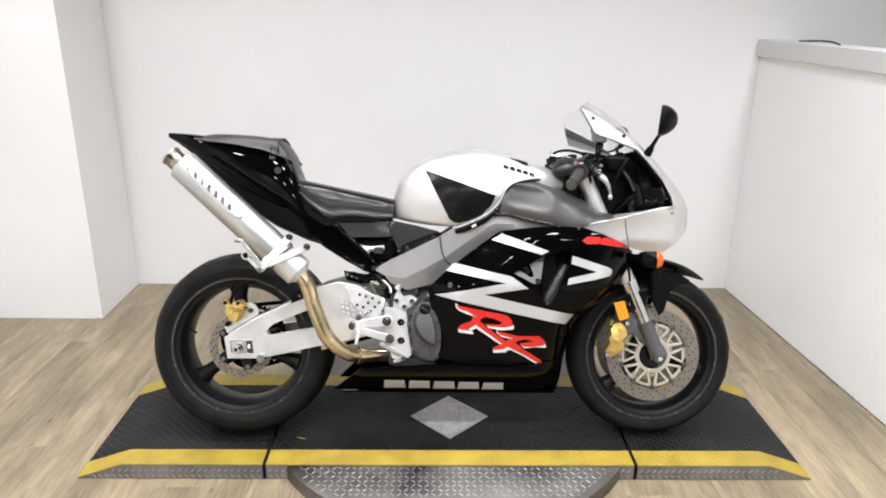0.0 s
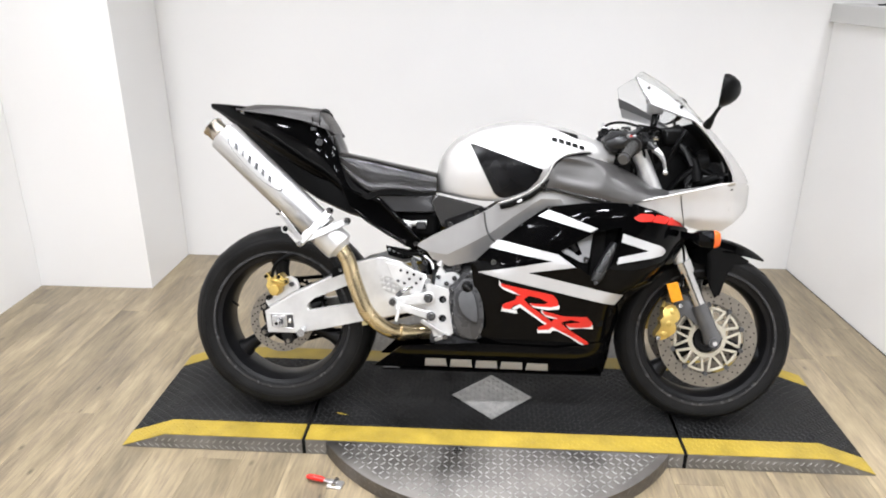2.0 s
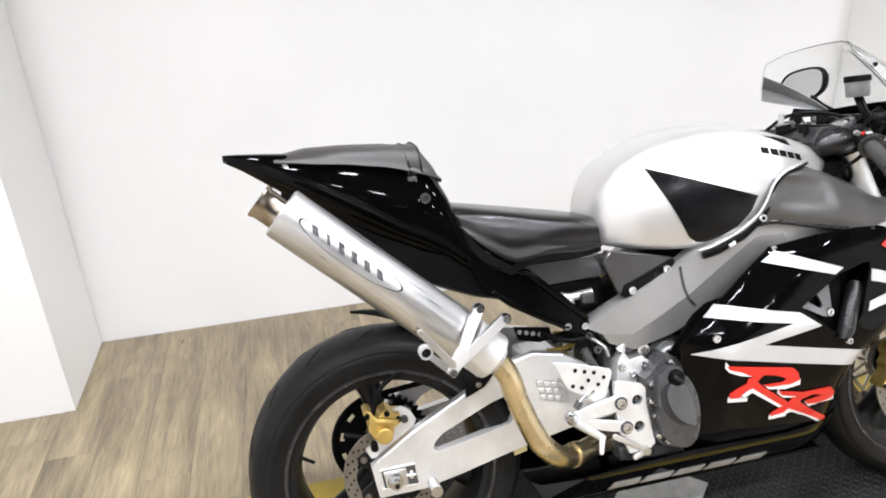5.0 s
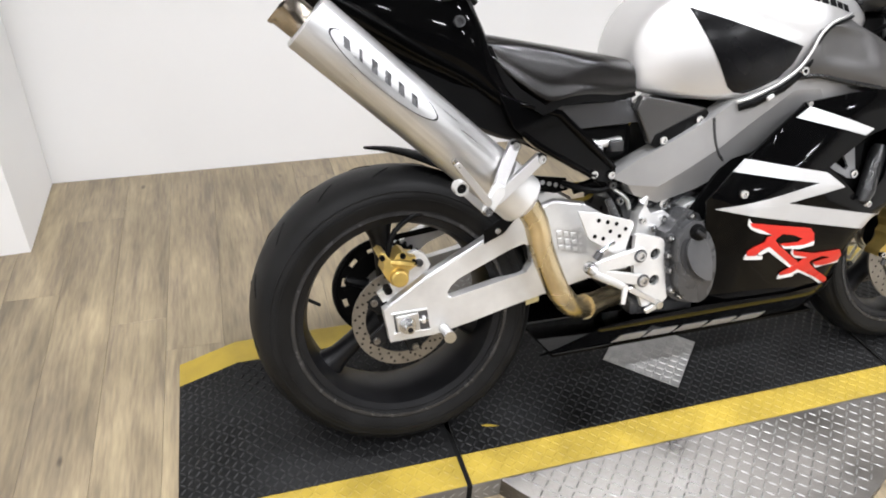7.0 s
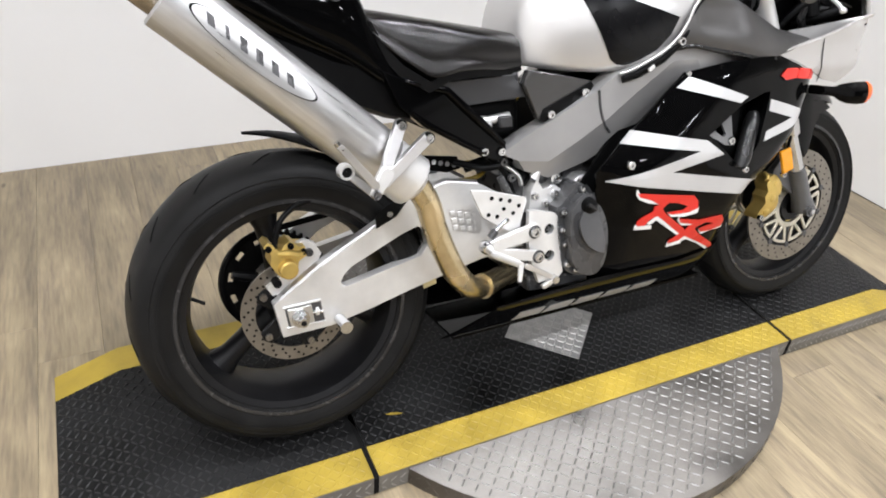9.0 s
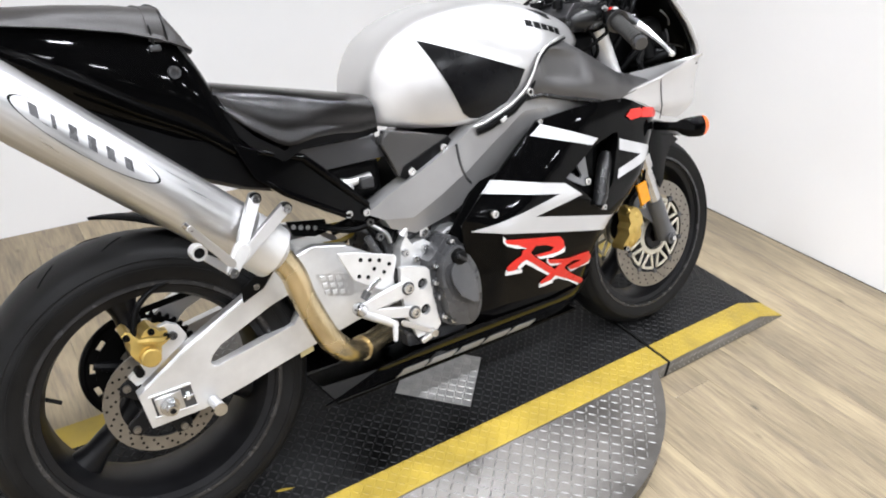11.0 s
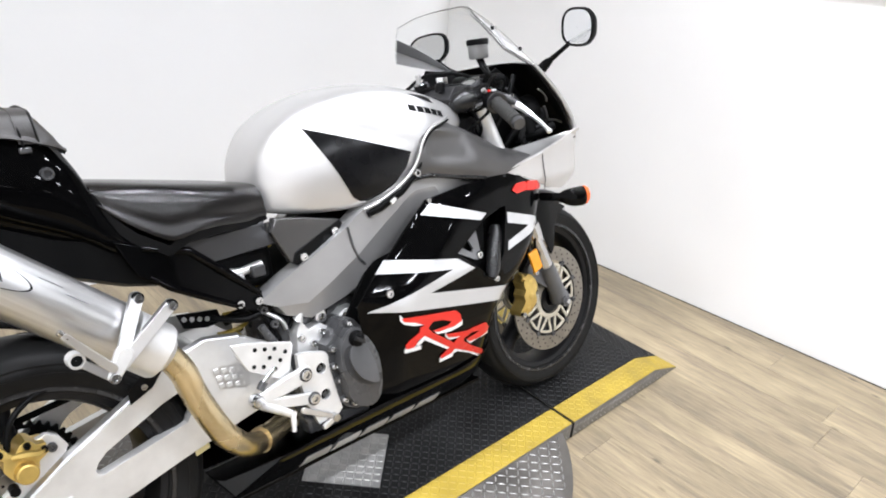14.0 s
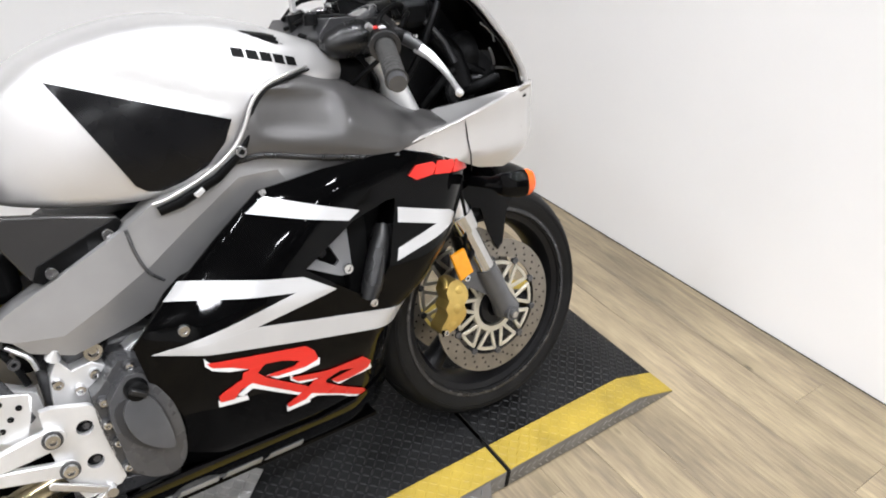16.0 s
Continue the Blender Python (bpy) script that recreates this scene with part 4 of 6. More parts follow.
# silencer hanger with passenger peg stubs
hanger = part("silencer_hanger", flat_bar((-0.512, -0.231, 0.688), (-0.570, -0.289, 0.614), 0.0110, 0.0100, 0.012), BRUSHED, bike, "alloy silencer hanger bracket", bevel=0.002)
part("hanger_arm", flat_bar((-0.458, -0.225, 0.658), (-0.568, -0.290, 0.607), 0.0105, 0.0105, 0.012), BRUSHED, hanger, bevel=0.002)
part("hanger_foot", flat_bar((-0.566, -0.291, 0.620), (-0.588, -0.294, 0.592), 0.0145, 0.0105, 0.014), ALLOY, hanger, bevel=0.003)
part("hanger_rail", flat_bar((-0.643, -0.302, 0.678), (-0.588, -0.298, 0.606), 0.0058, 0.0075, 0.010), BRUSHED, hanger, bevel=0.0015)
part("hanger_link", flat_bar((-0.630, -0.287, 0.628), (-0.588, -0.294, 0.590), 0.0055, 0.0085, 0.009), BRUSHED, hanger, bevel=0.0015)
part("rail_tip", tube([(-0.650, -0.302, 0.688), (-0.640, -0.302, 0.674)], 0.005, 10), CHROME, hanger)
washer_bolt(-0.512, -0.237, 0.688, 0.0108, hanger)
washer_bolt(-0.458, -0.231, 0.658, 0.0108, hanger)
bm = bmesh.new()
add_lathe(bm, [(0.0090, -0.010), (0.0125, -0.010), (0.0135, -0.007), (0.0135, 0.010), (0.0090, 0.010)], (-0.634, -0.287, 0.634), 24)
part("hanger_eye", bm, ALLOY, hanger)
part("eye_bore", lathe([(0.0005, -0.006), (0.0095, -0.006), (0.0095, 0.008), (0.0005, 0.008)], (-0.634, -0.287, 0.634), 20, False), GAP, hanger)
part("hanger_bolt", disc_bolt(bmesh.new(), -0.589, -0.301, 0.590, 0.0085, 0.006), CHROME, hanger)

# tail
TX = [-0.968, -0.93, -0.88, -0.80, -0.72, -0.64, -0.57, -0.53, -0.50, -0.46, -0.42]
T_TOP = [1.036, 1.034, 1.030, 1.022, 1.014, 1.002, 0.985, 0.93, 0.86, 0.79, 0.745]
T_LOW = [1.020, 0.998, 0.962, 0.905, 0.846, 0.790, 0.748, 0.728, 0.716, 0.705, 0.700]
T_W = [0.012, 0.032, 0.055, 0.080, 0.098, 0.110, 0.118, 0.120, 0.120, 0.118, 0.112]


def tail_ring(i):
    x, zt, zl, w = TX[i], T_TOP[i], T_LOW[i], T_W[i]
    h = zt - zl
    pts = [(0, zt), (-0.55 * w, zt - 0.01 * h), (-0.80 * w, zt - 0.10 * h), (-0.95 * w, zt - 0.32 * h), (-1.0 * w, zt - 0.58 * h), (-0.92 * w, zt - 0.74 * h), (-0.82 * w, zt - 0.80 * h), (-0.72 * w, zt - 0.92 * h), (-0.5 * w, zl), (0, zl)]
    ring = smooth_line(pts, 3)
    ring = ring + [(-y, z) for y, z in ring[-2:0:-1]]
    return [(x, y, z) for y, z in ring]


rings = []
for i in range(len(TX)):
    rings.append(tail_ring(i))
fine = []
for k in range(len(rings[0])):
    fine.append(smooth_line([r[k] for r in rings], 3))
bm = loft([[fine[k][i] for k in range(len(fine))] for i in range(len(fine[0]))])
tail = part("tail_cowl", bm, BLACKGLOSS, bike, "gloss black tail cowl", sharp=60)


def tail_y(x, z):
    w, zt, zl = lerp(x, TX, T_W), lerp(x, TX, T_TOP), lerp(x, TX, T_LOW)
    f = (zt - z) / max(zt - zl, 1e-4)
    return -w * lerp(f, (0, 0.01, 0.1, 0.32, 0.58, 0.74, 0.80, 0.92, 1), (0.3, 0.55, 0.80, 0.95, 1.0, 0.92, 0.82, 0.72, 0.5))


part("tail_badge", shell([(-0.858, 1.016), (-0.842, 1.012), (-0.836, 0.996), (-0.846, 1.0)], lambda x, z: tail_y(x, z) - 0.003, 0.002, 0.02), ALLOY, tail)
bm = bmesh.new()
add_lathe(bm, [(0.0005, -0.004), (0.0055, -0.004), (0.006, -0.008), (0.0105, -0.008), (0.0115, 0.0), (0.0005, 0.0)], (-0.572, -0.113, 0.905), 24, False)
part("seat_lock", bm, ENGINE, tail, "grey metal seat lock")

rings = [[(x, y, z) for y, z in ((-w, zt), (-w * 0.96, zl + 0.01), (-w * 0.6, zl), (w * 0.6, zl), (w * 0.96, zl + 0.01), (w, zt))] for x, w, zt, zl in ((-0.86, 0.03, 0.96, 0.925), (-0.78, 0.06, 0.90, 0.855), (-0.68, 0.085, 0.84, 0.775), (-0.58, 0.098, 0.79, 0.715), (-0.48, 0.104, 0.76, 0.672), (-0.40, 0.104, 0.74, 0.65))]
part("undertray", loft(rings), MATTE, tail, "matte black tail undertray")

# pillion pad
PX = [-0.865, -0.80, -0.72, -0.64, -0.590, -0.565, -0.542, -0.530]
P_T = [1.024, 1.034, 1.032, 1.026, 1.018, 1.006, 0.975, 0.945]
P_L = [1.008, 1.000, 0.990, 0.976, 0.962, 0.952, 0.942, 0.934]
P_W = [0.058, 0.076, 0.090, 0.100, 0.104, 0.104, 0.098, 0.090]
rings = []
for x, zt, zl, w in zip(PX, P_T, P_L, P_W):
    ring = smooth_line([(0, zt), (-0.6 * w, zt - 0.004), (-0.92 * w, zt - 0.014), (-1.05 * w, zl + 0.008), (-1.02 * w, zl), (0, zl + 0.003)], 3)
    rings.append([(x, y, z) for y, z in ring + [(-y, z) for y, z in ring[-2:0:-1]]])
pillion = part("pillion_pad", loft(rings), PILLION, bike, "worn dark pillion pad", sharp=50)
for xs in (-0.597, -0.573):
    strap = [(xs + 0.002, -0.112, 0.952), (xs, -0.104, 0.990), (xs, -0.08, 1.010), (xs, 0, 1.021), (xs, 0.08, 1.010), (xs, 0.104, 0.990)]
    part("strap_seam", tube(strap, 0.0022, 6, n=4), MATTE, pillion)
rows = [[(x + dx, y * 1.012, z + 0.0022) for x, y, z in smooth_line([(-0.600, -0.1075, 0.956), (-0.600, -0.106, 0.986), (-0.600, -0.088, 1.009), (-0.600, -0.05, 1.017), (-0.600, 0.0, 1.019), (-0.600, 0.05, 1.017), (-0.600, 0.088, 1.009), (-0.600, 0.106, 0.986)], 3)] for dx in (0.0, 0.010, 0.020, 0.030)]
rows = [[(x, y, z - 0.10 * max(0.0, x + 0.600)) for x, y, z in row] for row in rows]
part("strap", sheet(rows, 0.0025), PILLION, pillion, "wide vinyl strap across the pillion pad", sharp=60)
part("strap_anchor", box((-0.602, -0.112, 0.942), (-0.583, -0.100, 0.953)), ENGINE, pillion, bevel=0.003)
rows = [[(x, y, z) for y in np.linspace(-0.10, 0.10, 9)] for x, z in ((-0.540, 0.958), (-0.526, 0.935), (-0.514, 0.905), (-0.508, 0.872))]
rows = [[(x - 0.05 * (y / 0.1) ** 2 * 0.3, y, z) for x, y, z in row] for row in rows]
part("seat_bump", sheet(rows, 0.006), DARKGREY, bike, "dark grey seat back cover")

# rider's seat
SX = [-0.520, -0.49, -0.45, -0.40, -0.35, -0.30, -0.24, -0.19]
S_T = [0.880, 0.876, 0.868, 0.858, 0.848, 0.838, 0.826, 0.815]
S_L = [0.850, 0.815, 0.778, 0.745, 0.752, 0.752, 0.745, 0.748]
S_W = [0.095, 0.112, 0.128, 0.138, 0.140, 0.134, 0.120, 0.106]
rings = []
for x, zt, zl, w in zip(SX, S_T, S_L, S_W):
    h = zt - zl
    ring = smooth_line([(0, zt), (-0.62 * w, zt - 0.002), (-0.86 * w, zt - 0.012), (-0.97 * w, zt - 0.38 * h), (-1.0 * w, zl + 0.28 * h), (-0.96 * w, zl), (0, zl)], 4)
    rings.append([(x, y, z) for y, z in ring + [(-y, z) for y, z in ring[-2:0:-1]]])
fine = [smooth_line([r[k] for r in rings], 3) for k in range(len(rings[0]))]
seat = part("rider_seat", loft([[fine[k][i] for k in range(len(fine))] for i in range(len(fine[0]))]), LEATHER, bike, "black vinyl rider seat", sharp=50)
yb = lambda x, z: lerp(x, SX, S_W) * -1.0 - 0.003
part("seat_skirt", shell([(-0.507, 0.858), (-0.487, 0.812), (-0.455, 0.775), (-0.407, 0.742), (-0.375, 0.758), (-0.300, 0.762), (-0.235, 0.752), (-0.195, 0.758), (-0.190, 0.742), (-0.225, 0.733), (-0.300, 0.742), (-0.370, 0.740), (-0.410, 0.722), (-0.465, 0.758), (-0.500, 0.800), (-0.518, 0.850)], yb, 0.02, 0.03), MATTE, seat)

# tank
KX = [-0.197, -0.19, -0.175, -0.139, -0.086, -0.011, 0.067, 0.146, 0.226, 0.325, 0.385, 0.415]
K_T = [0.790, 0.832, 0.875, 0.922, 0.955, 0.980, 0.990, 0.985, 0.965, 0.929, 0.902, 0.880]
K_L = [0.757, 0.752, 0.748, 0.740, 0.732, 0.726, 0.730, 0.752, 0.790, 0.830, 0.85, 0.86]
K_W = [0.042, 0.066, 0.092, 0.119, 0.143, 0.165, 0.180, 0.190, 0.191, 0.150, 0.105, 0.08]
K_F = [(0, 0), (0.42, 0.016), (0.65, 0.055), (0.775, 0.12), (0.855, 0.21), (0.905, 0.31), (0.943, 0.41), (0.972, 0.52), (0.985, 0.66), (0.96, 0.82), (0.92, 0.95), (0.86, 1.0), (0, 1.0)]


TANK = np.array(smooth_line(list(zip(KX, K_T, K_L, K_W)), 8))
KX, K_T, K_L, K_W = (TANK[:, k] for k in range(4))


def flute(x, z):
    """The hollow above the knee panel, with a crisp lower edge."""
    d = z - (0.9155 - (x + 0.085) * 0.362)
    return 0.0085 * lerp(x, (-0.125, -0.06, 0.02, 0.09, 0.18), (0, 0.6, 1, 0.7, 0)) * lerp(d, (0, 0.006, 0.014, 0.03, 0.055), (0, 0.8, 1, 0.6, 0))


def tank_y(x, z):
    zt, zl, w = lerp(x, KX, K_T), lerp(x, KX, K_L), lerp(x, KX, K_W)
    f = min(1, max(0, (zt - z) / (zt - zl)))
    return -w * lerp(f, [p[1] for p in K_F[1:-1]], [p[0] for p in K_F[1:-1]]) + flute(x, z)


rings = []
for x in KX[::2]:
    x = float(x)
    zt, zl, w = lerp(x, KX, K_T), lerp(x, KX, K_L), lerp(x, KX, K_W)
    ring = [(y * -w, zt - f * (zt - zl)) for y, f in K_F]
    ring = smooth_line(ring[:-2], 5) + ring[-2:]
    ring = [(y + (flute(x, z) if y < -0.02 else 0.0), z) for y, z in ring]
    rings.append([(x, y, z) for y, z in ring + [(-y, z) for y, z in ring[-2:0:-1]]])
tank = part("fuel_tank", loft(rings), SILVER, bike, "silver metallic fuel tank", sharp=70)
part("knee_panel", shell([(-0.085, 0.912), (0.145, 0.828), (0.130, 0.795), (0.100, 0.764), (0.062, 0.746), (0.030, 0.737), (0.010, 0.740), (-0.005, 0.752)], lambda x, z: tank_y(x, z) - 0.0035, 0.006, 0.02), KNEE, tank, "gloss black knee panel")
for k in range(5):
    x, z, w = 0.178 + 0.0215 * k, 0.9225 - 0.0058 * k, 0.0086
    part("maker_mark_bar", shell([(x - w, z + 0.0085), (x + w, z + 0.004), (x + w, z - 0.0095), (x - w, z - 0.005)], lambda px, pz: tank_y(px, pz) - 0.0012, 0.002, 0.05), MATTE, tank, "small dark maker's mark bar")
for k in range(3):
    wing = [(0.192 + 0.013 * k, 0.953 - 0.0065 * k), (0.255, 0.941 - 0.0055 * k), (0.250, 0.9365 - 0.0055 * k), (0.200 + 0.013 * k, 0.9475 - 0.0065 * k)]
    part("wing_mark", shell(wing, lambda px, pz: tank_y(px, pz) - 0.0022, 0.003, 0.05), MATTE, tank, "small dark wing mark")
part("wing_mark", shell([(0.260, 0.943), (0.268, 0.939), (0.260, 0.924), (0.253, 0.927)], lambda px, pz: tank_y(px, pz) - 0.0012, 0.002, 0.05), MATTE, tank, "small dark wing mark")
trim_path = [(0.352, -0.090, 0.872), (0.325, -0.122, 0.882), (0.29, -0.158, 0.886), (0.245, -0.190, 0.882), (0.205, -0.198, 0.872), (0.178, -0.199, 0.850), (0.160, -0.197, 0.815), (0.140, -0.194, 0.787), (0.10, -0.188, 0.757), (0.04, -0.178, 0.730), (0.01, -0.17, 0.722)]
part("tank_trim", tube(trim_path, 0.0030, 10, n=5), SILVER, tank, "silver lip along the tank edge")
part("edge_rubber", tube([(x + 0.007, y - 0.001, z - 0.012) for x, y, z in trim_path[6:]], [0.004, 0.007, 0.009, 0.010, 0.009], 10, flat=0.8), MATTE, tank, "black rubber strip below the tank edge")
part("edge_line", tube([(x + 0.003, y - 0.001, z - 0.0055) for x, y, z in trim_path[:7]], 0.0024, 8, n=4), GAP, tank)
part("strip_clip", box((-0.008, -0.004, -0.004), (0.008, 0.004, 0.004), pose(0.075, -0.192, 0.730, 0, -30, 0)), ALLOY, tank, bevel=0.001)

# air duct cover beside the tank: lower edge, swell, shoulder and inner top edge at each station
DUCT = [
    [(0.140, -0.186, 0.768), (0.146, -0.193, 0.790), (0.158, -0.197, 0.822), (0.172, -0.198, 0.848), (0.182, -0.196, 0.858)],
    [(0.180, -0.203, 0.772), (0.186, -0.209, 0.792), (0.196, -0.212, 0.826), (0.210, -0.206, 0.858), (0.226, -0.192, 0.874)],
    [(0.250, -0.210, 0.756), (0.253, -0.216, 0.778), (0.262, -0.214, 0.815), (0.275, -0.196, 0.852), (0.290, -0.156, 0.879)],
    [(0.325, -0.212, 0.741), (0.328, -0.217, 0.760), (0.334, -0.211, 0.795), (0.342, -0.175, 0.840), (0.352, -0.094, 0.868)],
    [(0.395, -0.212, 0.726), (0.402, -0.214, 0.742), (0.410, -0.206, 0.768), (0.422, -0.170, 0.800), (0.440, -0.094, 0.826)],
    [(0.455, -0.212, 0.736), (0.460, -0.211, 0.744), (0.468, -0.203, 0.757), (0.480, -0.170, 0.773), (0.505, -0.100, 0.786)],
    [(0.523, -0.209, 0.752), (0.525, -0.208, 0.754), (0.527, -0.205, 0.757), (0.533, -0.180, 0.762), (0.548, -0.120, 0.769)],
]
lines = [smooth_line([station[k] for station in DUCT], 6) for k in range(5)]
rows = []
for i in range(len(lines[0])):
    row = []
    for x, y, z in smooth_line([line[i] for line in lines], 5):
        # the scooped hollow in the cover's swell
        px = (x - 0.250) / 0.072
        pz = (z - 0.822 + 0.16 * (x - 0.250)) / 0.036
        r = (px ** 4 + pz ** 4) ** 0.25
        row.append((x, y + 0.017 * lerp(r, (0.0, 0.55, 0.85, 1.02, 1.3), (1.0, 0.92, 0.6, 0.08, 0.0)), z))
    rows.append(row)
duct = part("duct_cover", sheet(rows, 0.004), DUCTGREY, bike, "dark grey air duct cover with a scooped hollow", sharp=60)
part("far_duct", mirrored(sheet(rows, 0.004)), DUCTGREY, duct, sharp=60)
part("cover_bead", tube([(x, y + 0.002, z - 0.005) for x, y, z in (lines[0][i] for i in range(0, 27, 2))], 0.0052, 10), COCKPIT, duct, "black lower edge of the duct cover")
part("duct_bolt", disc_bolt(bmesh.new(), 0.147, -0.197, 0.779, 0.0095, 0.006), CHROME, duct)

# frame
RIDGE = ((-0.26, -0.215, -0.150, -0.085, -0.012, 0.060, 0.140, 0.20), (0.566, 0.561, 0.553, 0.586, 0.628, 0.682, 0.738, 0.760))
fy = lambda x, z: lerp(x, (-0.26, -0.20, -0.14, 0.0, 0.1, 0.2, 0.38), (-0.130, -0.140, -0.150, -0.164, -0.180, -0.190, -0.182)) + (0.30 * max(0.0, lerp(x, *RIDGE) - z) if x < 0.2 else 0.0)
ridge_line = [(x, z) for x, z in zip(*RIDGE) if -0.24 < x < 0.19]
upper = [(-0.252, 0.580), (-0.199, 0.612), (-0.036, 0.692), (0.010, 0.722), (0.155, 0.773), (0.196, 0.783), (0.27, 0.770), (0.325, 0.750), (0.382, 0.722), (0.32, 0.700), (0.23, 0.69), (0.203, 0.738)] + ridge_line[::-1]
lower = ridge_line + [(0.203, 0.738), (0.230, 0.690), (0.176, 0.672), (0.100, 0.622), (0.024, 0.568), (-0.048, 0.536), (-0.142, 0.514), (-0.198, 0.536)]
spar = upper[:11] + lower[len(ridge_line) + 2 :]
frame_part = part("frame_spar", shell(upper, fy, 0.05, 0.04), FRAMEGREY, bike, "grey cast aluminium twin-spar frame", sharp=25)
part("lower_facet", shell(lower, fy, 0.04, 0.04), FRAMEGREY, frame_part, sharp=25)
part("far_spar", mirrored(shell(spar, fy, 0.05, 0.08)), FRAMEGREY, frame_part, bevel=0.007)
part("weld_seam", tube([(-0.034, fy(-0.03, 0.692) - 0.001, 0.692), (-0.028, fy(-0.03, 0.650) - 0.001, 0.650), (-0.016, fy(-0.01, 0.618) - 0.001, 0.618), (0.004, fy(0, 0.597) - 0.001, 0.597)], 0.0028, 8, n=4), ENGINE, frame_part)
bm = bmesh.new()
for x, z, y in ((-0.118, 0.508, -0.124),):
    add_lathe(bm, [(0.0005, -0.004), (0.006, -0.004), (0.008, -0.010), (0.014, -0.010), (0.016, 0.0), (0.016, 0.03), (0.0005, 0.03)], (x, y, z), 20, False)
part("engine_bolt", bm, CHROME, frame_part)

# covers under the seat
gy = lambda x, z: -0.140
cover = part("side_cover", shell([(-0.192, 0.745), (-0.12, 0.730), (-0.040, 0.710), (-0.032, 0.700), (-0.044, 0.686), (-0.155, 0.637), (-0.170, 0.645), (-0.203, 0.718)], gy, 0.02, 0.04), MIDGREY, bike, "dark grey side cover below the tank", bevel=0.004)
part("cover_edge", shell([(-0.040, 0.709), (-0.033, 0.700), (-0.044, 0.685), (-0.155, 0.636), (-0.168, 0.643), (-0.158, 0.664), (-0.06, 0.702)], lambda x, z: -0.1425, 0.006, 0.05), MATTE, cover, bevel=0.002)
for x, z in ((-0.057, 0.687), (-0.142, 0.651)):
    part("cover_bolt", disc_bolt(bmesh.new(), x, -0.1435, z, 0.0095, 0.006), CHROME, cover)
part("battery_box", box((-0.40, -0.118, 0.685), (-0.20, 0.118, 0.742)), DARKGREY, bike, "dark plastic tray below the seat", bevel=0.008)
part("box_panel", shell([(-0.388, 0.737), (-0.222, 0.737), (-0.200, 0.712), (-0.190, 0.690), (-0.338, 0.686)], lambda x, z: -0.124, 0.006, 0.05), DARKGREY, bike, "dark grey plastic panel below the seat", bevel=0.003)
sub = part("subframe", shell([(-0.500, 0.770), (-0.455, 0.752), (-0.369, 0.727), (-0.241, 0.602), (-0.238, 0.578), (-0.258, 0.566), (-0.285, 0.574), (-0.420, 0.655), (-0.47, 0.700)], lambda x, z: -0.128, 0.03, 0.05), BLACKGLOSS, bike, "black rear subframe", bevel=0.006)
part("far_subframe", mirrored(shell([(-0.500, 0.770), (-0.455, 0.752), (-0.369, 0.727), (-0.241, 0.602), (-0.247, 0.570), (-0.275, 0.577), (-0.420, 0.655)], lambda x, z: -0.128, 0.03, 0.1)), MATTE, sub, bevel=0.006)
part("subframe_edge", tube([(-0.455, -0.129, 0.747), (-0.372, -0.131, 0.722), (-0.300, -0.131, 0.653), (-0.246, -0.130, 0.600)], [0.005, 0.008, 0.009, 0.006], 14), BLACKGLOSS, sub)
part("subframe_edge", tube([(-0.450, -0.129, 0.690), (-0.415, -0.131, 0.660), (-0.340, -0.131, 0.614), (-0.285, -0.130, 0.582)], [0.004, 0.007, 0.007, 0.005], 14), BLACKGLOSS, sub)
bolts("subframe_bolt", ((-0.252, 0.585), (-0.292, 0.590)), -0.129, sub, 0.009)

# engine
bm = box((-0.20, -0.105, 0.27), (0.24, 0.105, 0.52))
engine = part("engine_block", bm, ENGINE, bike, "grey engine block with bolted covers", bevel=0.02)
part("crankcase_upper", shell([(-0.190, 0.440), (-0.183, 0.492), (-0.169, 0.515), (-0.154, 0.490), (-0.124, 0.495), (-0.106, 0.481), (-0.057, 0.506), (-0.030, 0.506), (-0.022, 0.466), (-0.05, 0.42), (-0.15, 0.42)], lambda x, z: -0.136, 0.05, 0.04), ALLOY, engine, bevel=0.008)
flange = [(-0.140, 0.455), (-0.127, 0.462), (-0.110, 0.480), (-0.092, 0.498), (-0.060, 0.490), (-0.040, 0.450), (-0.026, 0.412), (-0.020, 0.358), (-0.026, 0.307), (-0.047, 0.284), (-0.078, 0.284), (-0.112, 0.300), (-0.128, 0.325), (-0.134, 0.36), (-0.140, 0.405)]
cover_ob = part("clutch_cover", shell(flange, lambda x, z: -0.172, 0.062, 0.04, curve=2), ENGINE, engine, "dark grey bolted clutch cover", bevel=0.004)
dome = [(-0.122, 0.446), (-0.104, 0.470), (-0.084, 0.482), (-0.060, 0.474), (-0.044, 0.440), (-0.032, 0.405), (-0.028, 0.358), (-0.034, 0.315), (-0.052, 0.294), (-0.078, 0.295), (-0.104, 0.311), (-0.117, 0.335), (-0.120, 0.36), (-0.125, 0.405)]
dome_y = lambda x, z: -0.208 + 2.0 * (x + 0.070) ** 2 + 1.0 * (z - 0.385) ** 2
part("cover_dome", shell(dome, dome_y, 0.035, 0.02, curve=3), ENGINE, cover_ob, bevel=0.006)
groove = [(-0.110, 0.446), (-0.119, 0.430), (-0.117, 0.399), (-0.101, 0.370), (-0.076, 0.350), (-0.052, 0.342), (-0.044, 0.352), (-0.046, 0.394), (-0.058, 0.434), (-0.078, 0.452)]
part("cover_groove", shell(groove, lambda x, z: dome_y(x, z) - 0.0015, 0.006, 0.02, curve=2), DARKGREY, cover_ob, bevel=0.001)
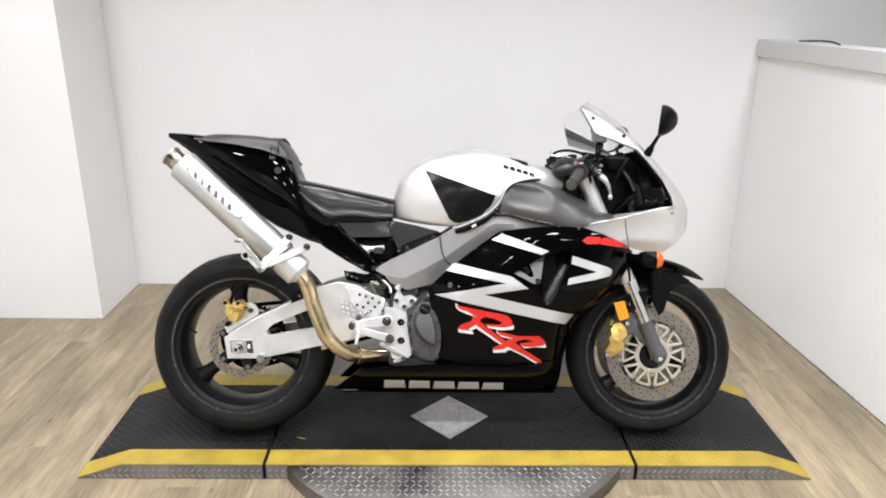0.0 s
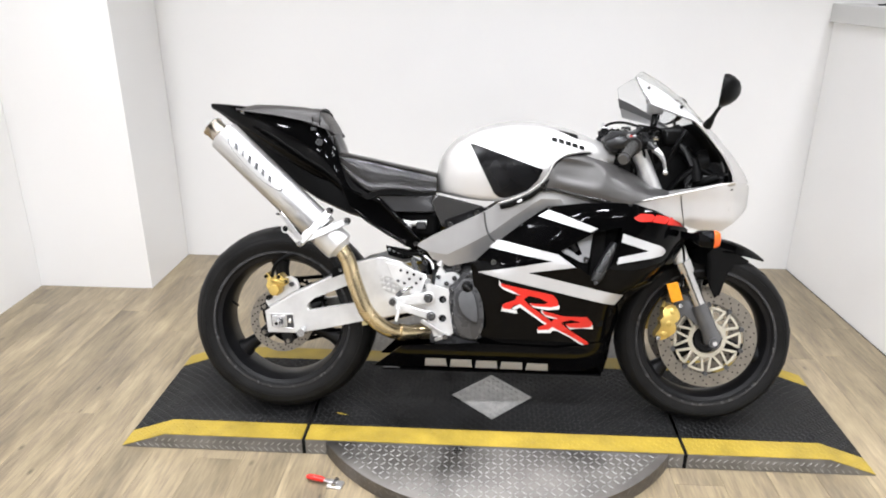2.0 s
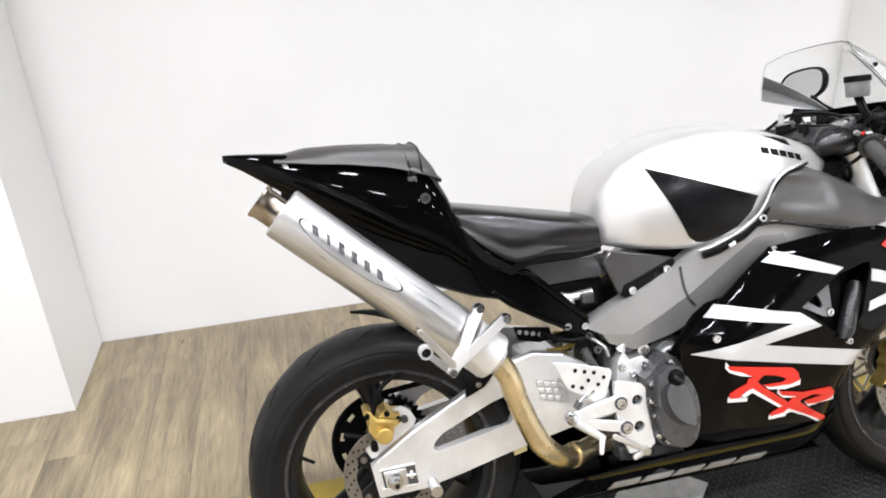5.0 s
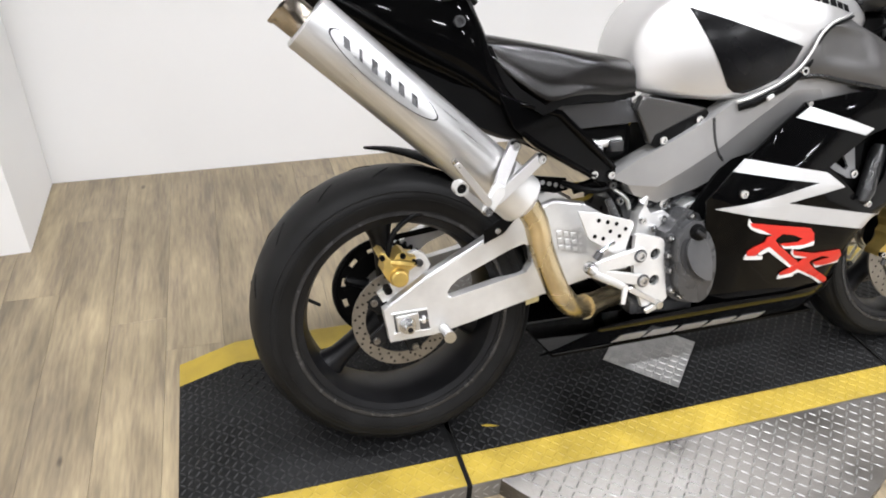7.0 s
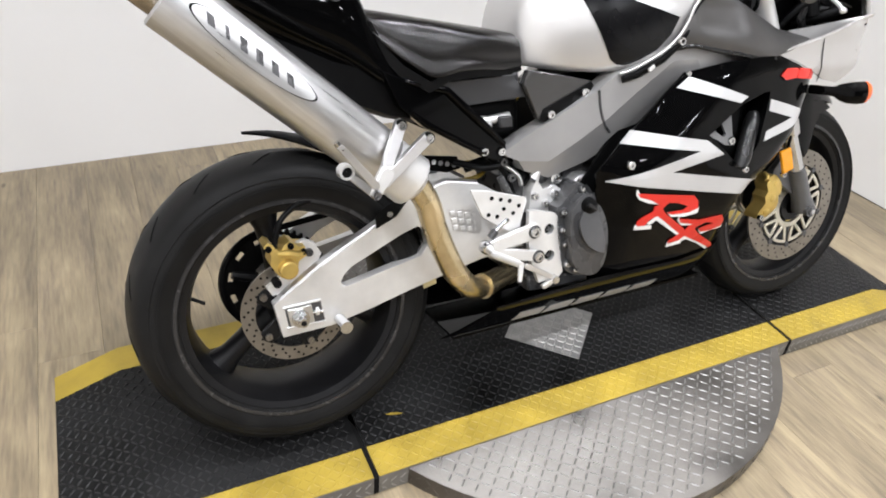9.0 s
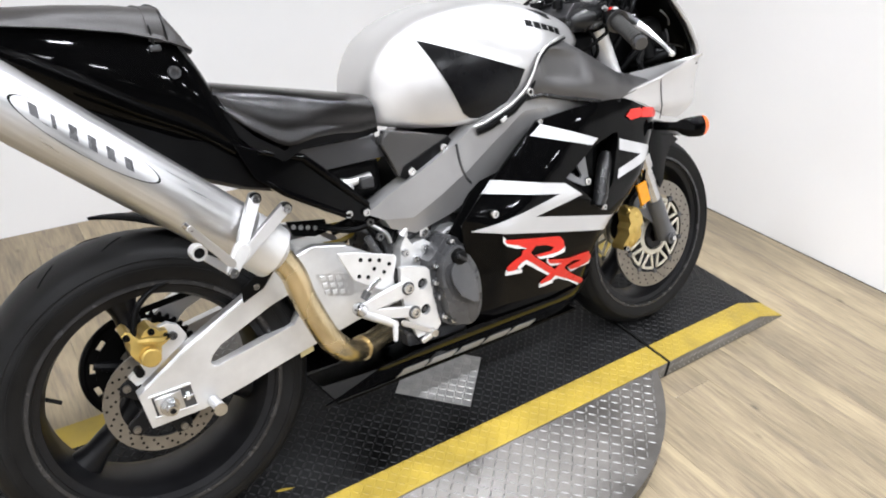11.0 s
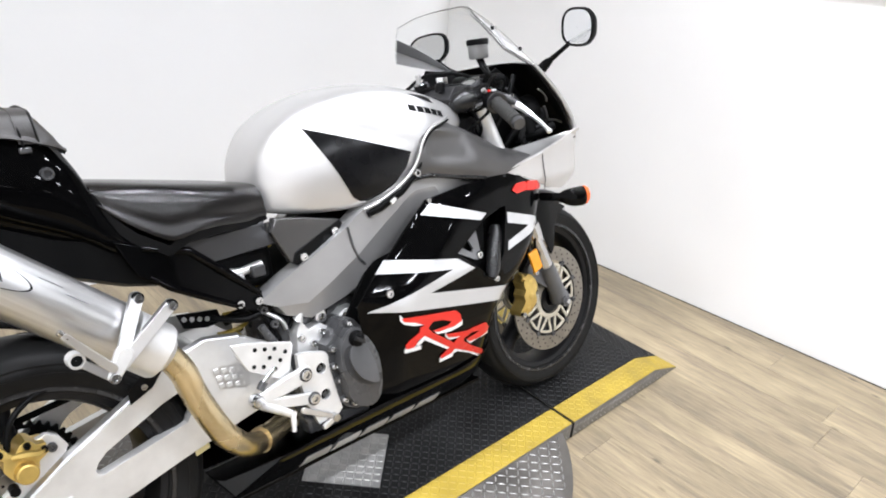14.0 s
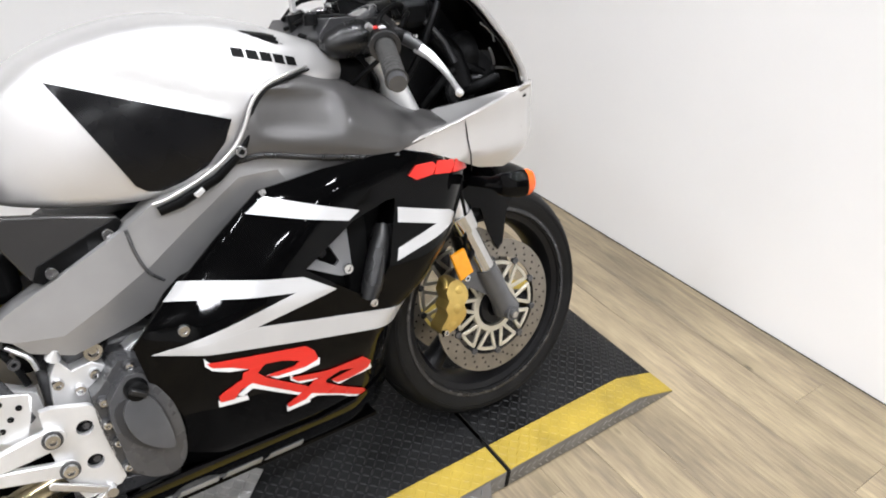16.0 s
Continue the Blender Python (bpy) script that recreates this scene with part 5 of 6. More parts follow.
window = [(-0.098, 0.446), (-0.108, 0.427), (-0.106, 0.402), (-0.093, 0.375), (-0.070, 0.356), (-0.051, 0.349), (-0.047, 0.362), (-0.050, 0.396), (-0.060, 0.434), (-0.076, 0.449)]
part("clutch_window", shell(window, lambda x, z: dome_y(x, z) - 0.010 + 0.10 * (z - 0.40), 0.014, 0.02, curve=2), WINDOWGREY, cover_ob, bevel=0.003)
bm = lathe([(0.0005, -0.014), (0.012, -0.014), (0.0155, -0.012), (0.0175, -0.006), (0.0185, 0.0), (0.0185, 0.02), (0.0005, 0.02)], (-0.081, -0.200, 0.458), 28, False)
cap = part("oil_filler_cap", bm, MATTE, engine, "black oil filler cap with a raised grip")
part("cap_grip", box((-0.013, -0.006, -0.0045), (0.013, 0.006, 0.0045), pose(-0.081, -0.215, 0.458, 0, 35, 0)), COCKPIT, cap, bevel=0.002)
for x, z in ((-0.127, 0.444), (-0.122, 0.369), (-0.130, 0.405), (-0.118, 0.322), (-0.097, 0.306), (-0.080, 0.487), (-0.048, 0.296), (-0.034, 0.330), (-0.044, 0.462)):
    part("cover_boss", lathe([(0.0005, -0.006), (0.0082, -0.006), (0.0095, 0.0), (0.0095, 0.004), (0.0005, 0.004)], (x, -0.172, z), 16, False), ENGINE, cover_ob)
    bolts("cover_bolt", ((x, z),), -0.178, cover_ob, 0.0065, 0.007)
part("starter_motor", tube([(-0.20, -0.06, 0.545), (-0.05, -0.06, 0.55)], 0.03, 16), ENGINE, engine)
part("coolant_hose", tube([(-0.30, -0.05, 0.54), (-0.24, -0.085, 0.56), (-0.21, -0.09, 0.53), (-0.205, -0.07, 0.49)], 0.011, 10, n=5), MATTE, engine)
part("shock_spring", tube([(-0.30 + 0.028 * math.cos(a) + 0.0035 * a, 0.028 * math.sin(a), 0.44 + 0.0062 * a) for a in np.linspace(0, 12 * math.pi, 110)], 0.0055, 6), YELLOW, bike, "yellow rear shock spring")
part("throttle_body", box((-0.14, -0.09, 0.56), (0.10, 0.09, 0.70)), MATTE, engine, bevel=0.02)
part("air_box", box((-0.32, -0.09, 0.60), (-0.18, 0.09, 0.69)), MATTE, engine, bevel=0.02)
part("fuel_rail", tube([(-0.31, -0.105, 0.655), (-0.27, -0.108, 0.648), (-0.22, -0.105, 0.652)], 0.009, 10), ALLOY, engine)

for pts, r in (
    ([(-0.27, -0.098, 0.572), (-0.240, -0.100, 0.545), (-0.222, -0.106, 0.515), (-0.212, -0.11, 0.48)], 0.006),
    ([(-0.20, -0.08, 0.58), (-0.18, -0.09, 0.54), (-0.175, -0.11, 0.52), (-0.19, -0.115, 0.50)], 0.005),
    ([(-0.33, -0.06, 0.56), (-0.28, -0.10, 0.548), (-0.23, -0.105, 0.553), (-0.19, -0.10, 0.57)], 0.0075),
    ([(-0.10, -0.09, 0.56), (-0.095, -0.12, 0.525), (-0.11, -0.13, 0.50)], 0.004),
):
    part("engine_hose", tube(pts, r, 8, n=5), MATTE, engine, "black rubber hose")
for x, y, z in ((-0.222, -0.120, 0.522), (-0.236, -0.110, 0.556)):
    part("hose_clip", lathe([(0.004, -0.004), (0.0085, -0.004), (0.0085, 0.004), (0.004, 0.004)], (x, y, z), 14), ENGINE, engine)
part("oil_line", tube([(-0.25, -0.09, 0.56), (-0.215, -0.104, 0.535), (-0.20, -0.11, 0.52), (-0.195, -0.114, 0.50)], 0.005, 8, n=4), BRUSHED, engine, "bright metal oil line")
for x, z in ((-0.176, 0.478), (-0.150, 0.458), (-0.060, 0.492), (-0.035, 0.488), (-0.125, 0.476)):
    part("case_bolt", disc_bolt(bmesh.new(), x, -0.137, z, 0.0085, 0.009), CHROME, engine)
part("case_boss", tube([(-0.172, -0.13, 0.518), (-0.166, -0.137, 0.532)], [0.012, 0.004], 10), ALLOY, engine)
part("case_rib", shell([(-0.20, 0.300), (-0.13, 0.292), (-0.04, 0.272), (-0.04, 0.250), (-0.20, 0.262)], lambda x, z: -0.15, 0.06, 0.05), ENGINE, engine, bevel=0.006)
part("fuel_connector", box((-0.300, -0.126, 0.630), (-0.268, -0.104, 0.648)), FRAMEGREY, engine, bevel=0.005)
part("wiring_plug", box((-0.252, -0.126, 0.632), (-0.222, -0.106, 0.655)), DARKGREY, engine, bevel=0.003)

# rearset
ry = lambda x, z: -0.172
plate = [(-0.211, 0.459), (-0.196, 0.459), (-0.146, 0.444), (-0.138, 0.434), (-0.128, 0.330), (-0.124, 0.303), (-0.134, 0.294), (-0.186, 0.290), (-0.196, 0.318), (-0.207, 0.345), (-0.213, 0.400)]
openings = [[(x + 0.0125 * math.cos(a), z + 0.0125 * math.sin(a)) for a in np.linspace(0, 2 * math.pi, 14, endpoint=False)] for x, z in ((-0.160, 0.410), (-0.159, 0.349))]
bm = shell(plate, ry, 0.012, 0.05, openings)
rearset = part("footrest_plate", bm, ALLOY, bike, "bright alloy footrest plate with round holes", bevel=0.002)
for x, z in ((-0.160, 0.410), (-0.159, 0.349)):
    part("plate_hole", lathe([(0.0005, 0.0), (0.016, 0.0), (0.016, 0.004), (0.0005, 0.004)], (x, -0.1600, z), 20, False), GAP, rearset)
    part("hole_nut", tube([(x + 0.003, -0.160, z - 0.002), (x + 0.003, -0.164, z - 0.002)], 0.006, 6), ENGINE, rearset)
part("footrest_bracket", flat_bar((-0.204, -0.179, 0.416), (-0.312, -0.177, 0.400), 0.018, 0.013, 0.012), ALLOY, rearset, bevel=0.002)
part("footrest_bracket", flat_bar((-0.195, -0.179, 0.358), (-0.305, -0.177, 0.387), 0.0125, 0.011, 0.012), ALLOY, rearset, bevel=0.002)
for x, z in ((-0.205, 0.416), (-0.195, 0.358)):
    bm = bmesh.new()
    add_lathe(bm, [(0.0005, -0.004), (0.005, -0.004), (0.006, -0.008), (0.0100, -0.008), (0.0120, -0.003), (0.0120, 0.008), (0.0005, 0.008)], (x, -0.184, z), 18, False)
    part("bracket_bolt", bm, CHROME, rearset)
    part("bolt_washer", lathe([(0.0118, -0.001), (0.0148, -0.001), (0.0148, 0.002), (0.0118, 0.002)], (x, -0.1855, z), 22), ENGINE, rearset)
bm = bmesh.new()
add_lathe(bm, [(0.0005, -0.012), (0.010, -0.012), (0.014, -0.006), (0.014, 0.01), (0.0005, 0.01)], (-0.318, -0.180, 0.401), 18, False)
part("bracket_bolt", bm, CHROME, rearset)
part("rod_end", tube([(-0.305, -0.172, 0.418), (-0.292, -0.172, 0.432)], [0.008, 0.009], 12), ENGINE, rearset)
part("push_rod", tube([(-0.294, -0.170, 0.430), (-0.262, -0.166, 0.448)], 0.0045, 10), CHROME, rearset)
peg = part("footrest_peg", tube([(-0.306, -0.182, 0.385), (-0.302, -0.200, 0.386), (-0.294, -0.245, 0.388), (-0.289, -0.272, 0.388)], [0.008, 0.0088, 0.0082, 0.0072], 12), ALLOY, rearset, "short alloy footrest peg pointing outwards")
part("peg_tip", tube([(-0.290, -0.270, 0.386), (-0.293, -0.273, 0.372), (-0.296, -0.275, 0.356)], [0.0058, 0.0054, 0.0042], 10), ALLOY, peg)
part("brake_pedal", flat_bar((-0.222, -0.181, 0.340), (-0.152, -0.180, 0.297), 0.0065, 0.0055, 0.007), BRUSHED, rearset, "alloy rear brake pedal", bevel=0.0015)
part("pedal_tip", tube([(-0.150, -0.165, 0.294), (-0.150, -0.187, 0.293)], [0.0095, 0.0085], 12), CHROME, rearset)
part("pedal_toe", flat_bar((-0.178, -0.178, 0.282), (-0.150, -0.178, 0.293), 0.005, 0.006, 0.010), BRUSHED, rearset, bevel=0.001)
bm = shell([(-0.345, 0.526), (-0.300, 0.517), (-0.216, 0.490), (-0.212, 0.482), (-0.232, 0.420), (-0.240, 0.416), (-0.253, 0.418), (-0.318, 0.462)], lambda x, z: -0.165, 0.004, 0.05)
heel = part("heel_guard", bm, ALLOY, rearset, "alloy heel guard with drilled holes", bevel=0.0015)
for x, z in ((-0.296, 0.500), (-0.275, 0.494), (-0.254, 0.488), (-0.232, 0.474), (-0.268, 0.473), (-0.246, 0.460), (-0.284, 0.459), (-0.304, 0.466), (-0.260, 0.446)):
    part("guard_hole", lathe([(0.0004, -0.0008), (0.0046, -0.0008), (0.0046, 0.002), (0.0004, 0.002)], (x, -0.165, z), 12), GAP, heel)
part("master_cylinder", tube([(-0.262, -0.140, 0.535), (-0.245, -0.145, 0.495), (-0.225, -0.15, 0.44)], [0.008, 0.010, 0.010], 12), ENGINE, rearset)

# ---------------------------------------------------------------- bodywork
FZ = ((0.16, 0.20, 0.25, 0.29, 0.40, 0.54, 0.65, 0.70, 0.735), (-0.085, -0.128, -0.168, -0.190, -0.226, -0.250, -0.242, -0.236, -0.220))
EX = ((0.26, 0.30, 0.35, 0.40, 0.44, 0.48, 0.55, 0.62, 0.70), (0.384, 0.390, 0.399, 0.412, 0.445, 0.51, 0.572, 0.608, 0.64))


def fair_y(x, z):
    """The outer surface of the side fairing; it tucks in towards its front edge."""
    e = max(0.0, 1 - (lerp(z, *EX) - x) / 0.12)
    d = (x + 0.072) * 0.626 - (z - 0.528) * 0.781
    if z < 0.53:
        d = min(d, x + 0.056) if d > 0 else x + 0.056
    roll = lerp(max(0.0, d), (0.0, 0.055, 0.068, 0.08, 0.095), (1.0, 0.32, 0.165, 0.05, 0.0))
    return (1 - 0.125 * roll) * lerp(z, *FZ) * lerp(x, (-0.08, 0.02, 0.2, 0.35, 0.45, 0.55, 0.62), (0.97, 1.0, 1.0, 0.975, 0.935, 0.87, 0.82)) * (1 - 0.36 * e * e)


side_panel = [(-0.072, 0.528), (-0.040, 0.560), (-0.013, 0.586), (0.077, 0.657), (0.130, 0.695), (0.160, 0.714), (0.27, 0.728), (0.366, 0.731), (0.430, 0.728), (0.480, 0.708), (0.522, 0.688), (0.570, 0.668), (0.606, 0.650), (0.608, 0.616), (0.572, 0.552), (0.508, 0.478), (0.445, 0.438), (0.410, 0.393), (0.399, 0.347), (0.390, 0.300), (0.385, 0.270), (0.2, 0.255), (0.0, 0.270), (-0.047, 0.275), (-0.050, 0.35), (-0.058, 0.438)]
BACKING = [(-0.050, 0.30), (-0.058, 0.50), (0.0, 0.575), (0.16, 0.70), (0.30, 0.71), (0.30, 0.30)]
VENT = [(0.140, 0.598), (0.300, 0.638), (0.330, 0.655), (0.386, 0.655), (0.383, 0.637), (0.356, 0.545), (0.318, 0.484), (0.284, 0.512)]
fairing = part("side_fairing", shell(side_panel, fair_y, 0.005, 0.012, [VENT]), BLACKGLOSS, bike, "gloss black side fairing with white zigzag stripes", sharp=22)
part("far_fairing", mirrored(shell(side_panel, fair_y, 0.005, 0.04)), BLACKGLOSS, bike, "gloss black far side fairing", sharp=50)
belly = [(-0.393, 0.168), (-0.34, 0.215), (-0.290, 0.258), (-0.17, 0.268), (-0.046, 0.276), (0.2, 0.268), (0.330, 0.285), (0.384, 0.280), (0.381, 0.220), (0.374, 0.160), (0.0, 0.160)]
belly_y = lambda x, z: (lerp(z, (0.155, 0.168, 0.195, 0.25, 0.285), (-0.072, -0.092, -0.123, -0.174, -0.189)) - 0.002) * (1 - 0.36 * max(0.0, 1 - (0.384 - x) / 0.12) ** 2)
pan = part("belly_pan", shell(belly, belly_y, 0.005, 0.02), BLACKGLOSS, bike, "gloss black belly pan with white maker's mark bars", sharp=50)
part("far_side", mirrored(shell(belly, belly_y, 0.005, 0.04)), BLACKGLOSS, pan, sharp=50)
part("pan_floor", box((-0.36, -0.088, 0.156), (0.365, 0.088, 0.162)), BLACKGLOSS, pan)


def decal(name, outline, material, parent, fun, label="", lift=0.0018, step=0.012, curve=0):
    return part(name, shell(outline, lambda x, z: fun(x, z) - lift, 0.0022, step, curve=curve), material, parent, label, sharp=60)


for k in range(5):
    x0 = -0.218 + 0.083 * k
    z1, z0 = 0.2110 - 0.0023 * k, 0.1765 - 0.0016 * k
    decal("maker_mark_bar", [(x0 + 0.004, z1), (x0 + 0.070, z1), (x0 + 0.074, z0), (x0 + 0.000, z0)], STRIPE, pan, belly_y, "white maker's mark block")

decal("zigzag_stripe", [(-0.016, 0.586), (0.010, 0.611), (0.194, 0.571), (0.248, 0.533), (0.180, 0.549)], STRIPE, fairing, fair_y, "light silver zigzag stripe")
decal("zigzag_stripe", [(-0.050, 0.508), (0.180, 0.550), (0.248, 0.533), (0.105, 0.512)], STRIPE, fairing, fair_y, "light silver zigzag stripe", lift=0.0017)
decal("zigzag_stripe", [(-0.050, 0.508), (0.105, 0.512), (0.405, 0.444), (0.381, 0.411)], STRIPE, fairing, fair_y, "light silver zigzag stripe", lift=0.0019)
decal("upper_stripe", [(0.131, 0.686), (0.165, 0.706), (0.313, 0.652), (0.290, 0.640)], STRIPE, fairing, fair_y, "light silver stripe")
decal("arrow_stripe", [(0.389, 0.638), (0.508, 0.601), (0.524, 0.590), (0.525, 0.581), (0.516, 0.571), (0.372, 0.545), (0.378, 0.566), (0.470, 0.586), (0.385, 0.612)], STRIPE, fairing, fair_y, "light silver arrow stripe")

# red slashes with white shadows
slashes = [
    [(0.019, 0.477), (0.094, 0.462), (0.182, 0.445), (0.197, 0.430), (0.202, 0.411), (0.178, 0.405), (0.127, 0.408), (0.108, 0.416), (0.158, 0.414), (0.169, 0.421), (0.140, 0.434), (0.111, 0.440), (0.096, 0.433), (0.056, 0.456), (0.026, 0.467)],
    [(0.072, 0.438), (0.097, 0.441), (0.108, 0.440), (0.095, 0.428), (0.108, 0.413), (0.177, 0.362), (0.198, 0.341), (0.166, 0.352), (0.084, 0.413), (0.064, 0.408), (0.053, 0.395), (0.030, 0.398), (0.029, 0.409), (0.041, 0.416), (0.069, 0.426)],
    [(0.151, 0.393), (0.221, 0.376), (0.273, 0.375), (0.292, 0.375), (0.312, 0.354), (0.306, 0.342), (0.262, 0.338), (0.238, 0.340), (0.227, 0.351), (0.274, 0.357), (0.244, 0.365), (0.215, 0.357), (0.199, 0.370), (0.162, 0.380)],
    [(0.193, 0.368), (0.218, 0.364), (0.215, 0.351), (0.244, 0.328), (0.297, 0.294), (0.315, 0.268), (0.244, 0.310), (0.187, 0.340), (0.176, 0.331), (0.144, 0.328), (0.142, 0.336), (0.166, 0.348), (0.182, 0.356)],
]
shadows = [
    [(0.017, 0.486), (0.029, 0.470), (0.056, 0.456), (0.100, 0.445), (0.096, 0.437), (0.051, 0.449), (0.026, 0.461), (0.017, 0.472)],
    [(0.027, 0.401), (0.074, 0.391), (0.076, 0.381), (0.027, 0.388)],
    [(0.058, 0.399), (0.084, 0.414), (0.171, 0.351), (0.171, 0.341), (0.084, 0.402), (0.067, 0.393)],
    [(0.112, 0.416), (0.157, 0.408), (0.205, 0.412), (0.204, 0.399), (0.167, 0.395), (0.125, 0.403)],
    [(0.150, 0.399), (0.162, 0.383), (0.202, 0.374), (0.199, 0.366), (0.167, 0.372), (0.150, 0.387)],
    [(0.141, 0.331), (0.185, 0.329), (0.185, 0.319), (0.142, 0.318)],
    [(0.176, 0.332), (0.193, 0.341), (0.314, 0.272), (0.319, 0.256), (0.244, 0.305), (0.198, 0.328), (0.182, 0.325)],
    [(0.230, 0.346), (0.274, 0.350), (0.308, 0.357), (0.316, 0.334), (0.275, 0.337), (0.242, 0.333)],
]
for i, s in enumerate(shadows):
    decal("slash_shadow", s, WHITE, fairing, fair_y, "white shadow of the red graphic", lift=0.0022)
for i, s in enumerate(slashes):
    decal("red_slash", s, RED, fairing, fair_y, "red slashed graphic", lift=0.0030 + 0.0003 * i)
for q in ([(0.420, 0.686), (0.440, 0.700), (0.478, 0.698), (0.486, 0.690), (0.474, 0.676), (0.436, 0.675)], [(0.490, 0.697), (0.528, 0.691), (0.530, 0.683), (0.519, 0.669), (0.478, 0.675)], [(0.534, 0.690), (0.587, 0.680), (0.571, 0.671), (0.583, 0.659), (0.557, 0.664), (0.523, 0.668)]):
    decal("red_mark", q, RED, fairing, fair_y, "red slashed mark", lift=0.004)

# vent in the fairing
ring = [[(x, fair_y(x, z) + d, z) for x, z in VENT] for d in (0.001, 0.055)]
part("vent_wall", loft(ring, False), BLACKGLOSS, fairing, "gloss black wall of the vent opening")
# flat black sheet puts the shade of the open vent into colour
part("vent_shade_sheet", shell([(0.16, 0.60), (0.30, 0.67), (0.40, 0.67), (0.40, 0.60), (0.33, 0.46), (0.26, 0.50)], lambda x, z: -0.168, 0.006, 0.05), GAP, fairing, "black sheet standing in for the shade inside the vent")
part("vent_strut", tube([(0.370, -0.205, 0.606), (0.362, -0.210, 0.585), (0.318, -0.236, 0.510), (0.306, -0.240, 0.490)], [0.013, 0.018, 0.018, 0.013], 16), COCKPIT, fairing, "black tube across the vent")
part("strut_bolt", disc_bolt(bmesh.new(), 0.308, -0.256, 0.491, 0.0075, 0.005), CHROME, fairing)
tri_y = lambda x, z: -0.240 + (x - 0.17) * 0.2055 + (z - 0.595) * 0.348
tri = part("inlet_panel", shell([(0.172, 0.597), (0.303, 0.632), (0.290, 0.560), (0.284, 0.545), (0.262, 0.549)], tri_y, 0.006, 0.03, [[(0.212, 0.596), (0.255, 0.607), (0.268, 0.572), (0.258, 0.566)]]), TRIGREY, fairing, "grey triangular inlet panel with an opening", bevel=0.0015)
part("inlet_grille", tube([(0.225, -0.195, 0.597), (0.240, -0.195, 0.600), (0.255, -0.195, 0.578)], 0.008, 8), ENGINE, tri)
part("panel_bolt", disc_bolt(bmesh.new(), 0.279, tri_y(0.279, 0.556) - 0.001, 0.556, 0.0095, 0.006), CHROME, tri)
for x, z in ((-0.001, 0.541),):
    part("fairing_bolt", disc_bolt(bmesh.new(), x, fair_y(x, z) - 0.004, z, 0.0095, 0.006), CHROME, fairing)
part("fairing_bolt", disc_bolt(bmesh.new(), 0.165, fair_y(0.165, 0.712) - 0.003, 0.712, 0.006, 0.004), CHROME, fairing)
part("inner_panel", shell(BACKING, lambda x, z: -0.150, 0.008, 0.08), MATTE, fairing)
part("radiator", box((0.30, -0.19, 0.34), (0.345, 0.19, 0.66), pose(0, 0, 0)), GAP, bike, "black radiator behind the front wheel", bevel=0.004)

# nose cowl
NX = ((0.36, 0.50, 0.60, 0.68, 0.73, 0.77, 0.80, 0.815, 0.822), (-0.212, -0.224, -0.221, -0.210, -0.196, -0.162, -0.110, -0.06, -0.004))


def nose_y(x, z):
    return lerp(x, *NX) * lerp(z, (0.62, 0.685, 0.730, 0.742, 0.778, 0.80, 0.9), (0.78, 0.935, 0.948, 0.952, 1.0, 1.0, 0.97))


panel = [(0.376, 0.723), (0.45, 0.738), (0.533, 0.756), (0.63, 0.778), (0.728, 0.800), (0.775, 0.797), (0.808, 0.786), (0.822, 0.768), (0.820, 0.745), (0.800, 0.728), (0.765, 0.700), (0.730, 0.672), (0.702, 0.650), (0.672, 0.642), (0.60, 0.658), (0.535, 0.688), (0.481, 0.712), (0.440, 0.724)]
nose = part("nose_cowl", shell(panel, nose_y, 0.004, 0.012), SILVER, bike, "silver metallic nose cowl", sharp=60)
part("far_nose", mirrored(shell(panel, nose_y, 0.004, 0.03)), SILVER, nose, sharp=60)
part("nose_edge", tube([(0.44, nose_y(0.44, 0.735) - 0.002, 0.737), (0.533, nose_y(0.533, 0.755) - 0.002, 0.756), (0.63, nose_y(0.63, 0.775) - 0.002, 0.779), (0.728, nose_y(0.728, 0.8) - 0.002, 0.801)], 0.0022, 8), SILVER, nose)
crease = [(x, nose_y(x, z) - 0.001, z) for x, z in ((0.435, 0.737), (0.49, 0.748), (0.533, 0.757), (0.58, 0.768), (0.63, 0.780), (0.68, 0.791), (0.724, 0.801))]
inward = [(0.50, -0.185, 0.754), (0.53, -0.150, 0.761), (0.552, -0.119, 0.767), (0.595, -0.140, 0.774), (0.64, -0.166, 0.783), (0.68, -0.190, 0.792), (0.722, -0.214, 0.802)]
rows = [[Vector(a).lerp(Vector(b), f) - Vector((0, 0, 0.005 * 4 * f * (1 - f))) for f in np.linspace(0, 1, 7)] for a, b in zip(smooth_line(crease, 4), smooth_line(inward, 4))]
part("flank_shelf", sheet(rows, 0.003), SILVER, nose, sharp=60)
part("far_shelf", mirrored(sheet(rows, 0.003)), SILVER, nose, sharp=60)
part("panel_joint", tube([(0.560, nose_y(0.56, 0.75) - 0.0012, 0.758), (0.566, nose_y(0.566, 0.72) - 0.0012, 0.72), (0.572, nose_y(0.572, 0.69) - 0.0012, 0.69), (0.580, nose_y(0.58, 0.66) - 0.0012, 0.655)], 0.0011, 6), GAP, nose, "thin dark joint between two cowl panels")
levels = ((0.792, 0.724, 0.197, 0.822), (0.827, 0.717, 0.197, 0.802), (0.881, 0.690, 0.190, 0.762), (0.944, 0.642, 0.180, 0.708), (0.985, 0.606, 0.170, 0.662))
rows = []
for z, xe, ye, xc in levels:
    rows.append([(xc + (xe - xc) * abs(u) ** 2.2, ye * u, z + 0.01 * (1 - u * u)) for u in np.linspace(-1, 1, 19)])
part("front_cowl", sheet(rows, 0.004), SILVER, nose, sharp=60)
